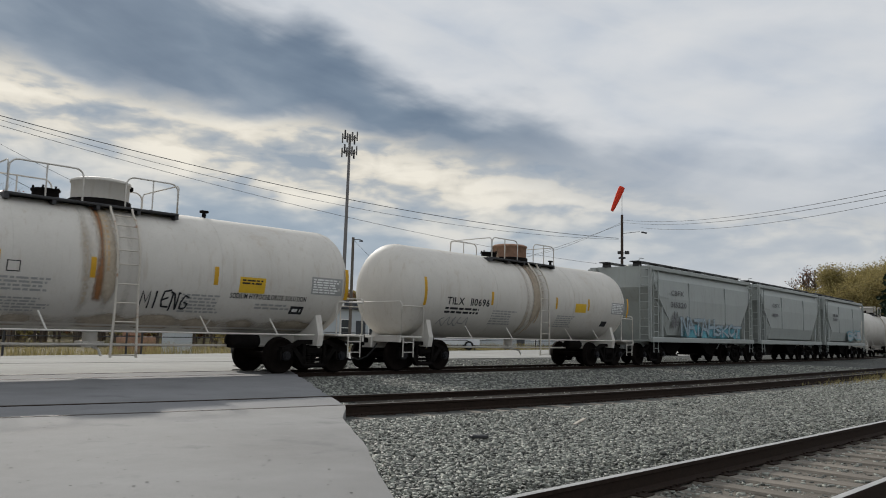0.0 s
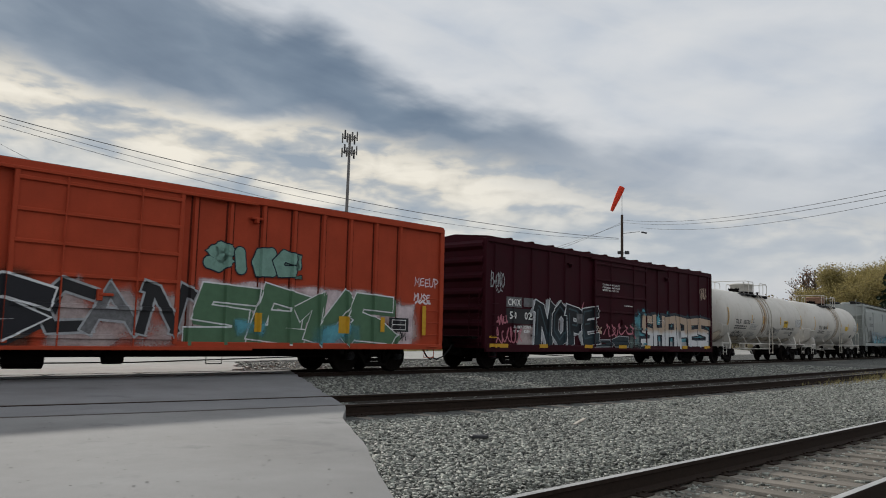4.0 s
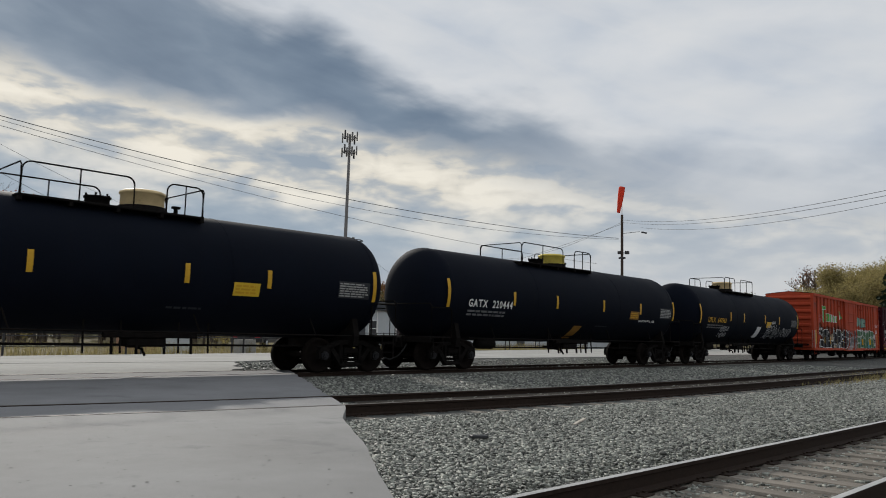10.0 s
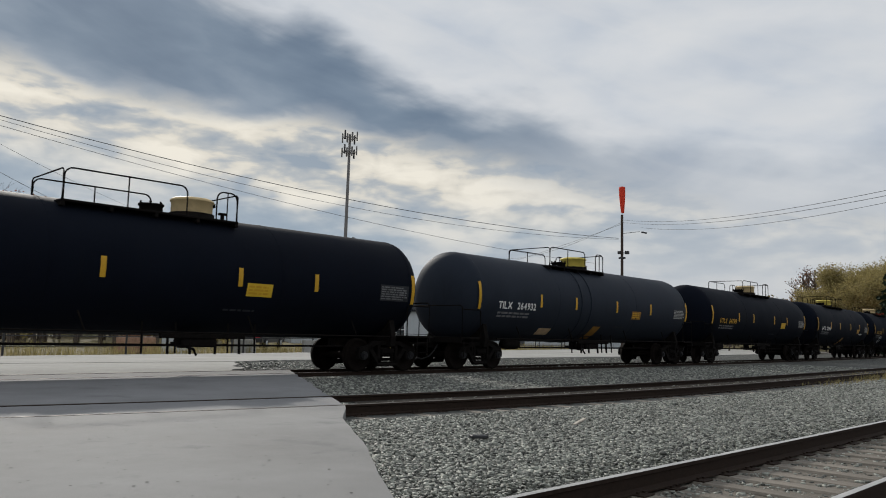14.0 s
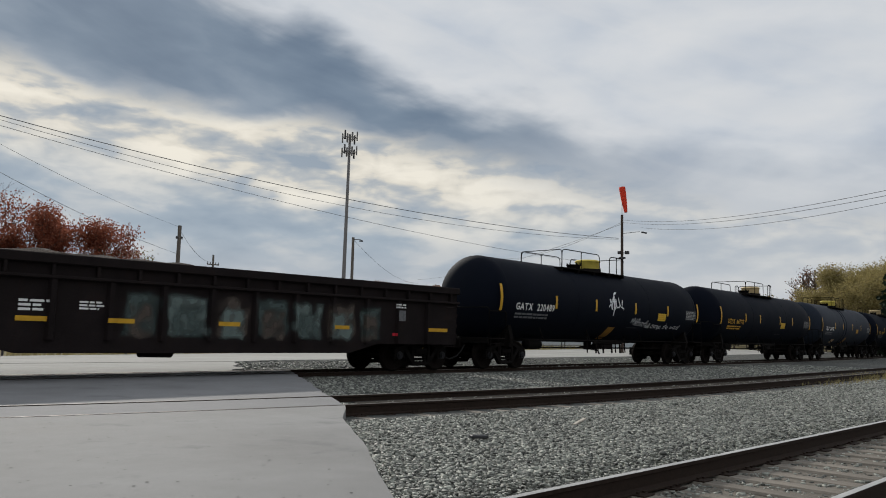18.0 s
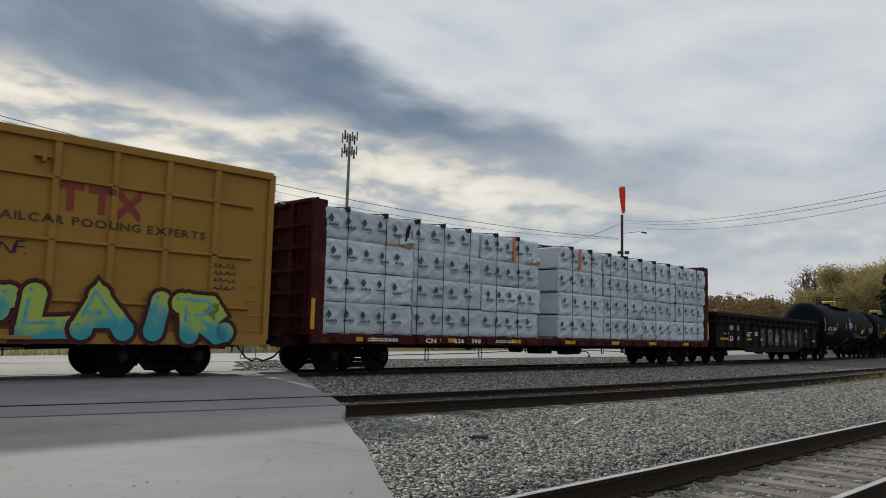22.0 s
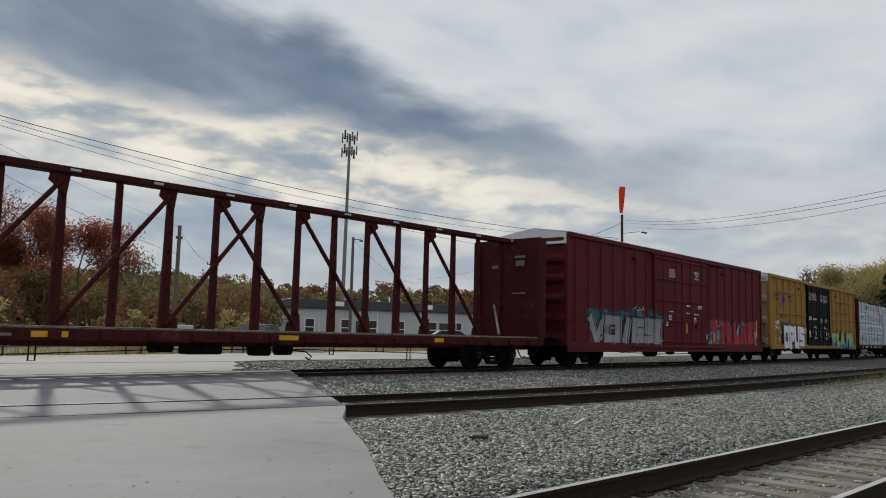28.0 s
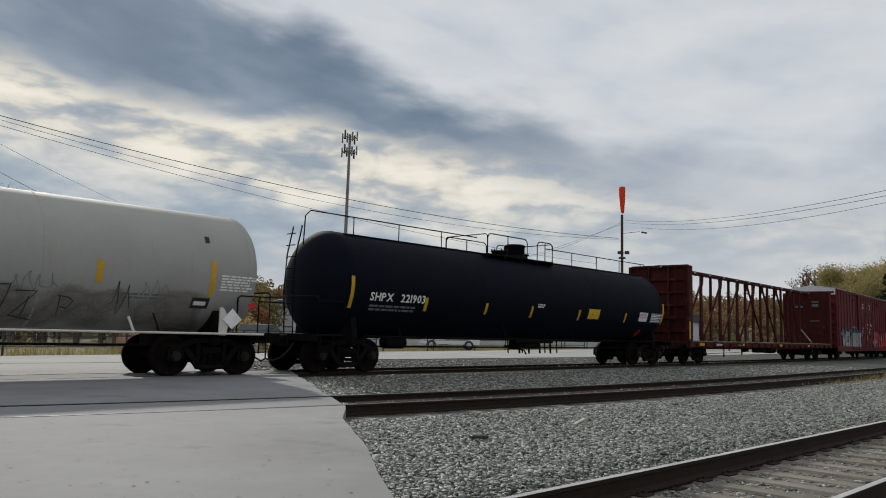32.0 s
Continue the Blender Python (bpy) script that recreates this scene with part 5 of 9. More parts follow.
        for i in range(9):
            if i < 5:
                a = radians(136 + 44 * i / 4)
                yy, zz = (r + 0.12) * math.cos(a), zc + (r + 0.12) * math.sin(a)
            else:
                yy, zz = -r - 0.13, (2.0, 1.6, 1.2, 0.5)[i - 5]
            pipe(car, [(dome_x + 0.1 - 0.24, yy, zz), (dome_x + 0.1 + 0.24, yy, zz)], 0.016, M_LADDER, "ladder_rung")
        pipe(car, [(-tx + 0.4, -r - 0.10, 1.0), (tx - 0.4, -r - 0.10, 1.0)], 0.022, skin, "grab_rail", "long white grab rail")
        for x in (-tx + 1.6, -1.6, 1.9, tx - 1.5):
            pipe(car, [(x, -r - 0.10, 1.0), (x - 0.12, -r * 0.93, 1.38)], 0.02, skin, "rail_bracket")
    else:
        pipe(car, [(-tx + 0.3, -1.45, 1.0), (tx - 0.3, -1.45, 1.0)], 0.022, steel, "grab_rail", "long black grab rail")
        for x in (-tx + 1.6, -2.0, 2.0, tx - 1.5):
            pipe(car, [(x, -1.45, 1.0), (x - 0.14, -r * 0.93, 1.42)], 0.02, steel, "rail_bracket")
        for x in (-0.9, -0.35, 0.3, 0.95):
            pipe(car, [(dome_x + x, -0.95, 0.98), (dome_x + x, -0.98, 0.50)], 0.035, steel, "hanger")
        g = Form()
        g.box(dome_x - 1.1, dome_x + 1.1, -1.0, -0.90, 0.86, 0.98, 0.02)
        g.box(dome_x - 0.55, dome_x + 0.35, -0.98, -0.5, 0.66, 0.86, 0.04)
        part("valve_guard", g, steel, car, "skid frame round the outlet valve")
    return car, half, TankSide(r, zc), t


# ---- box cars ----


def boxcar(name, label, x_left, x_right, body_l, body_r, z0, z1, peak, skin, door, ribs_at, rib_w, rib_d, door_skin, end_ribs, roof_mat, truck_in, kind, low, far=1.52, shade_lines=False):
    """door: (x0, x1) in the car's own x; body_l, body_r: where the box ends, measured from the car's middle."""
    car, half = start_car(name, label, "box car", x_left, x_right, truck_in, M_STEEL)
    y = 1.52
    wide = {-1: y, 1: far}
    ridge = (far - y) / 2
    hull = Form()
    hull.prism([(-y, z0), (far, z0), (far, z1), (ridge, peak), (-y, z1)], 0, body_l, body_r)
    body = part("body", hull, skin, car)
    ribs = []
    for x in ribs_at:
        a, b = x - rib_w / 2, x + rib_w / 2
        for s in (-1, 1):
            f = Form()
            e = s * wide[s]
            pr = [(a - 0.03, e), (a, e + s * rib_d), (b, e + s * rib_d), (b + 0.03, e)]
            f.prism(pr[::s], 2, z0 + 0.12, z1 - 0.14)
            part("side_post", f, skin, body)
        # thin dark strips imitate the shade in the corners beside each post
        for q in ((a - 0.065, a - 0.02), (b + 0.02, b + 0.065)) if shade_lines else ():
            f = Form()
            f.box(q[0], q[1], -y - 0.012, -y, z0 + 0.3, z1 - 0.15)
            part("weld_seam", f, M_POSTSHADE, body, "dark strip of painted shade beside a post")
        ribs.append((a, b, rib_d))
    for s in (-1, 1):
        a, b = sorted((s * (wide[s] - 0.02), s * (wide[s] + rib_d + 0.02)))
        f = Form()
        f.box(body_l, body_r, a, b, z1 - 0.15, z1 + 0.02, 0.012)
        part("eave_rail", f, skin, car)
        f = Form()
        f.box(body_l, body_r, a, b, low, z0 + 0.14, 0.012)
        part("side_sill", f, skin, car)
    # roof sheets with seams
    n = max(8, int((body_r - body_l) / 1.2))
    for i in range(n):
        f = Form()
        a = body_l + (body_r - body_l) * i / n
        b = body_l + (body_r - body_l) * (i + 1) / n
        for s in (-1, 1):
            f.add([(a + 0.01, ridge, peak + 0.03), (b - 0.01, ridge, peak + 0.03), (b - 0.01, s * (wide[s] + 0.06), z1 + 0.035), (a + 0.01, s * (wide[s] + 0.06), z1 + 0.035),
                   (a + 0.01, ridge, peak + 0.004), (b - 0.01, ridge, peak + 0.004), (b - 0.01, s * (wide[s] + 0.06), z1 + 0.005), (a + 0.01, s * (wide[s] + 0.06), z1 + 0.005)],
                  [(0, 1, 2, 3)[::s], (7, 6, 5, 4)[::s], (3, 2, 6, 7)[::s], (0, 3, 7, 4), (1, 5, 6, 2)])
        part("roof_sheet", f, roof_mat, body)
    # corrugated ends
    for s in (-1, 1):
        xe = body_r if s > 0 else body_l
        for i in range(end_ribs):
            z = z0 + 0.25 + (z1 - z0 - 0.5) * i / (end_ribs - 1)
            f = Form()
            h = (z1 - z0) / end_ribs * 0.30
            f.prism([(xe, z - h), (xe + s * 0.13, z - h * 0.30), (xe + s * 0.13, z + h * 0.30), (xe, z + h)][::-s], 1, -y + 0.08, far - 0.08)
            part("end_rib", f, M_ENDPALE if kind == "tall" else skin, body)
        if kind == "tall":
            f = Form()
            f.box(*sorted((xe + s * 0.002, xe + s * 0.02)), -y + 0.06, y - 0.06, z0 + 0.02, z1 - 0.44)
            part("end_sheet", f, M_ENDPALE, body, "pale weathered end sheet")
        for w in (-1, 1):
            f = Form()
            a, b = sorted((w * (wide[w] - 0.10), w * (wide[w] + rib_d + 0.004)))
            f.box(min(xe - s * 0.10, xe + s * 0.06), max(xe - s * 0.10, xe + s * 0.06), a, b, z0, z1 - 0.02, 0.015)
            part("corner_post", f, skin, car)
        if roof_mat is M_ROOF:
            f = Form()
            f.prism([(-y, z1 - 0.42), (y, z1 - 0.42), (y, z1 - 0.01), (0, peak - 0.01), (-y, z1 - 0.01)], 0, *sorted((xe + s * 0.005, xe + s * 0.125)))
            part("gable_sheet", f, roof_mat, car, "bare galvanised gable sheet")
        ladder(car, xe + s * 0.12, -y + 0.38, 0.75, 2.45 if kind != "tall" else 2.3, 0.42, 5, skin, "y", "end_ladder", "end ladder")
        ladder(car, xe - s * 0.42, -y - rib_d - 0.05, 0.55, 2.3, 0.44, 5, skin, "x", "side_ladder", "side grab rungs", stile=False)
        f = Form()
        a, b = sorted((xe + s * 0.02, xe + s * 0.36))
        f.box(a, b, -1.3, far - 0.22, 1.02, 1.06, 0.006)
        for q in range(7):
            f.box(a, b, -1.3 + q * 0.42, -1.26 + q * 0.42, 0.98, 1.02)
        part("crossover_step", f, M_STEEL, car, "end crossover walkway")
        f = Form()
        cx = xe + s * 0.22
        f.lathe([(0.20, -0.015), (0.24, -0.015), (0.24, 0.015), (0.20, 0.015), (0.20, -0.015)], (cx, 0.55, 1.75), 0, 20)
        for a in (0, 45, 90, 135):
            f.tube([(cx, 0.55 - 0.21 * math.cos(radians(a)), 1.75 - 0.21 * math.sin(radians(a))), (cx, 0.55 + 0.21 * math.cos(radians(a)), 1.75 + 0.21 * math.sin(radians(a)))], 0.01, 4)
        f.box(min(cx, xe), max(cx, xe), 0.52, 0.58, 1.72, 1.78)
        part("brake_wheel", f, M_STEEL, car, "hand brake wheel on the end")
    # doors
    dx0, dx1 = door
    leaves = [(dx0, (dx0 + dx1) / 2 - 0.01), ((dx0 + dx1) / 2 + 0.01, dx1)] if kind in ("double", "tall") else [(dx0, dx1)]
    bars_on_door = []
    for a, b in leaves:
        for x in (a + 0.04, b - 0.04):
            g = Form()
            g.box(x - 0.05, x + 0.05, -y - rib_d - 0.075, -y - rib_d - 0.02, z0 + 0.08, z1 - 0.15, 0.012)
            part("door_edge", g, door_skin, car, "raised edge of the door")
        f = Form()
        f.box(a, b, -y - rib_d - 0.035, -y - 0.002, z0 + 0.10, z1 - 0.16, 0.012)
        d = part("door", f, door_skin, car, "plug door")
        nz = 6 if kind == "single" else 5
        for i in range(nz):
            z = z0 + 0.22 + (z1 - z0 - 0.55) * i / (nz - 1)
            g = Form()
            g.box(a + 0.06, b - 0.06, -y - rib_d - 0.085, -y - rib_d - 0.030, z - 0.04, z + 0.04, 0.012)
            part("door_rib", g, door_skin, d)
            if z < 2.6:
                bars_on_door.append((a + 0.06, b - 0.06, z - 0.04, z + 0.04, rib_d + 0.086))
        g = Form()
        for x in (a + 0.28 * (b - a), a + 0.72 * (b - a)):
            g.tube([(x, -y - rib_d - 0.085, z0 + 0.02), (x, -y - rib_d - 0.085, z1 - 0.2)], 0.019, 6)
        part("lock_rod", g, door_skin, d, "vertical locking rods")
        g = Form()
        mx = (a + b) / 2
        g.box(mx - 0.02, mx + 0.28, -y - rib_d - 0.12, -y - rib_d - 0.06, 1.72, 1.78, 0.01)
        g.box(mx - 0.06, mx + 0.06, -y - rib_d - 0.11, -y - rib_d - 0.03, 1.62, 1.86, 0.01)
        part("door_handle", g, door_skin, d, "door locking lever")
    g = Form()
    g.box(dx0 - 1.9 if kind != "single" else dx0 - 0.3, dx1 + 1.9, -y - rib_d - 0.10, -y - rib_d + 0.01, z0 - 0.05, z0 + 0.03, 0.01)
    part("door_track", g, door_skin if kind != "tall" else skin, car, "lower door track")
    # underframe
    f = Form()
    f.box(body_l + 0.3, body_r - 0.3, -0.25, 0.25, z0 - 0.25, z0 + 0.02, 0.02)
    for i in range(9):
        x = body_l + 1.5 + (body_r - body_l - 3) * i / 8
        f.box(x - 0.05, x + 0.05, -1.5, 1.5, z0 - 0.14, z0)
    part("underframe", f, M_STEEL, car)
    f = Form()
    f.lathe([(0.02, -0.4), (0.19, -0.36), (0.2, 0.36), (0.02, 0.4)], (-1.2, -0.5, z0 - 0.28), 0, 14)
    part("air_reservoir", f, M_STEEL, car)
    f = Form()
    f.lathe([(0.02, -0.25), (0.15, -0.2), (0.15, 0.2), (0.02, 0.25)], (0.6, -0.6, z0 - 0.24), 0, 14)
    part("brake_cylinder", f, M_STEEL, car)
    for x in (-2.6, 2.4):
        pipe(car, [(x, -1.45, z0), (x, -1.45, z0 - 0.36), (x + 0.4, -1.45, z0 - 0.36), (x + 0.4, -1.45, z0)], 0.014, M_STEEL, "stirrup_step", "hanging stirrup step")
    pipe(car, [(body_l + 3.2, -0.9, z0 - 0.2), (-1.5, -0.9, z0 - 0.34), (1.0, -0.9, z0 - 0.34), (body_r - 3.2, -0.9, z0 - 0.2)], 0.016, M_STEEL, "brake_rod")
    for s in (-1, 1):
        xe = body_r if s > 0 else body_l
        pipe(car, [(xe - s * 0.22, -y, z0), (xe - s * 0.22, -y, 0.42), (xe - s * 0.62, -y, 0.42), (xe - s * 0.62, -y, z0)], 0.014, skin, "stirrup_step", "corner stirrup step")
    # seam caps along the eave, a top door track and lift lugs
    for i in range(1, n if skin is M_MAROON else 0):
        x = body_l + (body_r - body_l) * i / n
        f = Form()
        f.prism([(x - 0.10, z1 + 0.03), (x + 0.10, z1 + 0.03), (x + 0.05, z1 + 0.085), (x - 0.05, z1 + 0.085)][::-1], 1, -y - 0.075, -y + 0.5)
        part("roof_seam_cap", f, roof_mat, body)
    f = Form()
    f.box(dx0 - 0.3, dx1 + (1.9 if kind != "tall" else 0.3), -y - rib_d - 0.09, -y - rib_d + 0.01, z1 - 0.19, z1 - 0.12, 0.01)
    part("top_door_track", f, skin, car, "upper door track")
    for x in (dx0 - 1.6, dx1 + 1.9):
        f = Form()
        f.box(x - 0.04, x + 0.04, -y - rib_d - 0.09, -y, z1 - 0.62, z1 - 0.50, 0.01)
        f.box(x - 0.16, x + 0.16, -y - rib_d - 0.05, -y, z1 - 0.52, z1 - 0.47, 0.01)
        part("lift_lug", f, skin, car, "small welded lug under the eave")
    plate = rib_d + 0.036
    return car, FlatSide(-y, ribs + [(a, b, plate) for a, b in leaves], 0.03, bars_on_door), FlatSide(-y - rib_d - 0.037)


# ---- covered hoppers ----


def hopper(name, label, x_left, x_right):
    car, half = start_car(name, label, "hopper car", x_left, x_right, 1.75, M_HOPPER, draft=True)
    e = half - 0.55
    top, y = 4.28, 1.56
    f = Form()
    # bowed sides, sloped ends
    prof = [(-0.85, 0.95), (-1.40, 1.30), (-y, 1.9), (-y - 0.02, 2.9), (-y + 0.04, 3.7), (-1.25, top), (1.25, top), (y - 0.04, 3.7), (y + 0.02, 2.9), (y, 1.9), (1.40, 1.30), (0.85, 0.95)]
    # the body's lower corners are cut away by the slope sheets
    ends = [-e + 0.30, -e + 0.75, -e + 1.75, e - 1.75, e - 0.75, e - 0.30]
    v, fs = [], []
    k = len(prof)
    for x, low in zip(ends, (3.35, 2.75, 1.0, 1.0, 2.75, 3.35)):
        for py, pz in prof:
            v.append((x, py, max(pz, low + 0.12 * (pz - 1))))
    for i in range(5):
        for j in range(k):
            fs.append((i * k + j, i * k + (j + 1) % k, (i + 1) * k + (j + 1) % k, (i + 1) * k + j))
    fs += [tuple(range(k))[::-1], tuple(range(5 * k, 6 * k))]
    f.add(v, fs)
    body = part("body", f, M_HOPPER, car)
    for x in (-e * 0.36, e * 0.36):
        for s in (-1, 1):
            g = Form()
            g.prism([(s * (y - 0.03), 1.85), (s * (y + 0.035), 1.9), (s * (y + 0.035), 3.65), (s * (y - 0.03), 3.75)][::s], 0, x - 0.02, x + 0.02)
            part("side_seam", g, M_HOPPER, body)
    for s in (-1, 1):
        a, b = sorted((s * (y - 0.06), s * (y + 0.08)))
        g = Form()
        g.box(-e, e, a, b, 0.98, 1.20, 0.02)
        part("side_sill", g, M_HOPPER, car)
        g = Form()
        g.box(-e + 0.1, e - 0.1, *sorted((s * 1.2, s * 1.50)), top - 0.20, top - 0.02, 0.02)
        part("roof_edge", g, M_HOPPER, car)
    for x in (-half * 0.34, half * 0.34):
        for s in (-1, 1):
            g = Form()
            g.prism([(x - 1.5, 1.25), (x + 1.5, 1.25), (x + 0.35, 0.42), (x - 0.35, 0.42)][::-1], 1, -0.75, 0.75)
            g.box(x - 0.4, x + 0.4, -0.85, 0.85, 0.36, 0.44, 0.01)
        part("discharge_gate", g, M_STEEL, car, "sloping discharge hopper")
    for s in (-1, 1):
        g = Form()
        for yy in (-1.5, 1.5):
            g.box(s * (e - 0.05) - 0.06, s * (e - 0.05) + 0.06, yy - 0.05, yy + 0.05, 1.1, top - 0.1, 0.01)
            g.box(s * (e - 1.1) - 0.05, s * (e - 1.1) + 0.05, yy - 0.05, yy + 0.05, 1.1, 2.6, 0.01)
        g.box(*sorted((s * (e - 1.2), s * (e + 0.02))), -1.55, 1.55, 1.02, 1.08)
        part("end_post", g, M_HOPPER, car)
        ladder(car, s * (e + 0.03), -1.25, 1.1, top, 0.42, 9, M_HOPPER, "y", "end_ladder", "end ladder")
        ladder(car, s * (e - 0.35), -1.60, 0.55, top - 0.2, 0.42, 10, M_HOPPER, "x", "side_ladder", "side ladder")
    g = Form()
    for yy in (-0.75, 0.75):
        g.box(-e, e, yy - 0.22, yy + 0.22, top + 0.16, top + 0.20)
        for i in range(8):
            x = -e + 0.3 + (2 * e - 0.6) * i / 7
            g.box(x - 0.03, x + 0.03, yy - 0.2, yy + 0.2, top - 0.02, top + 0.16)
    part("roof_walk", g, M_DARKMETAL, car, "dark grating roof walk")
    for yy in (-1.0,):
        pipe(car, [(-e, yy, top + 0.18), (-e, yy, top + 0.3), (-e + 0.4, yy, top + 0.32)], 0.018, M_HOPPER, "roof_rail")
    for i in range(4):
        g = Form()
        x = -e * 0.75 + e * 1.5 * i / 3
        g.lathe([(0.38, top - 0.02), (0.38, top + 0.12), (0.30, top + 0.17), (0.02, top + 0.19)], (x, 0, 0), 2, 18)
        part("hatch", g, M_HOPPER, car, "round loading hatch")
    return car, FlatSide(-y - 0.055)


# ---- gondola ----


def gondola(name, label, x_left, x_right, body_l, body_r):
    car, half = start_car(name, label, "gondola", x_left, x_right, 2.0, M_GOND)
    y, top, z0 = 1.46, 2.52, 0.54
    f = Form()
    t = 0.06
    belly = [(body_l, z0 + 0.25), (body_l + 3.2, z0 + 0.25), (body_l + 4.2, z0), (body_r - 4.2, z0), (body_r - 3.2, z0 + 0.25), (body_r, z0 + 0.25), (body_r, top), (body_l, top)]
    for s in (-1, 1):
        f.prism(belly[::s], 1, *sorted((s * y, s * (y - t))))
    f.box(body_l, body_l + t, -y, y, z0 + 0.25, top)
    f.box(body_r - t, body_r, -y, y, z0 + 0.25, top)
    f.box(body_l, body_r, -y + 0.07, y - 0.07, 1.02, 1.10)
    body = part("body", f, M_GOND, car)
    n = 14
    ribs = []
    for i in range(n + 1):
        x = body_l + 0.12 + (body_r - body_l - 0.24) * i / n
        if not 0 < i < n:
            continue
        for s in (-1, 1):
            g = Form()
            pr = [(x - 0.09, s * y), (x - 0.05, s * (y + 0.10)), (x + 0.05, s * (y + 0.10)), (x + 0.09, s * y)]
            g.prism(pr[::s], 2, z0 + 0.27, top - 0.5)
            part("side_post", g, M_GOND, body)
        ribs.append((x - 0.05, x + 0.05, 0.10))
    g = Form()
    for s in (-1, 1):
        g.box(body_l - 0.03, body_r + 0.03, *sorted((s * (y - 0.08), s * (y + 0.12))), top - 0.20, top, 0.02)
    for xe in (body_l, body_r):
        g.box(xe - 0.08, xe + 0.08, -y, y, top - 0.2, top, 0.02)
    part("top_chord", g, M_GOND, car, "heavy top rail")
    g = Form()
    for s in (-1, 1):
        g.box(body_l, body_r, *sorted((s * (y - 0.02), s * (y + 0.13))), top - 0.50, top - 0.43, 0.015)
    part("lower_chord", g, M_GOND, car, "rail below the top rail")
    for i in range(19):
        x = body_l + 0.35 + (body_r - body_l - 0.7) * i / 18
        g = Form()
        g.box(x - 0.035, x + 0.035, -y - 0.11, -y, top - 0.43, top - 0.20, 0.01)
        part("stiffener", g, M_GOND, body)
    for s, xe in ((-1, body_l), (1, body_r)):
        for i in range(4):
            g = Form()
            z = z0 + 0.5 + i * 0.32
            g.prism([(xe, z - 0.10), (xe + s * 0.09, z - 0.04), (xe + s * 0.09, z + 0.04), (xe, z + 0.10)][::-s], 1, -y + 0.05, y - 0.05)
            part("end_rib", g, M_GOND, body)
        ladder(car, xe - s * 0.4, -y - 0.13, 0.55, 2.1, 0.44, 4, M_GOND, "x", "side_ladder", "side grab rungs", stile=False)
        g = Form()
        g.box(*sorted((xe - s * 3.0, xe)), -1.4, 1.4, 0.85, 1.02)
        part("bolster_frame", g, M_GOND, car)
    g = Form()
    g.box(body_l + 0.3, body_r - 0.3, -0.25, 0.25, 0.66, 1.02, 0.02)
    g.lathe([(0.02, -0.4), (0.19, -0.36), (0.2, 0.36), (0.02, 0.4)], (-1.2, -1.0, 0.62), 0, 14)
    part("underframe", g, M_STEEL, car)
    return car, FlatSide(-y, ribs, 0.04)


# ---- centre beam flat cars ----


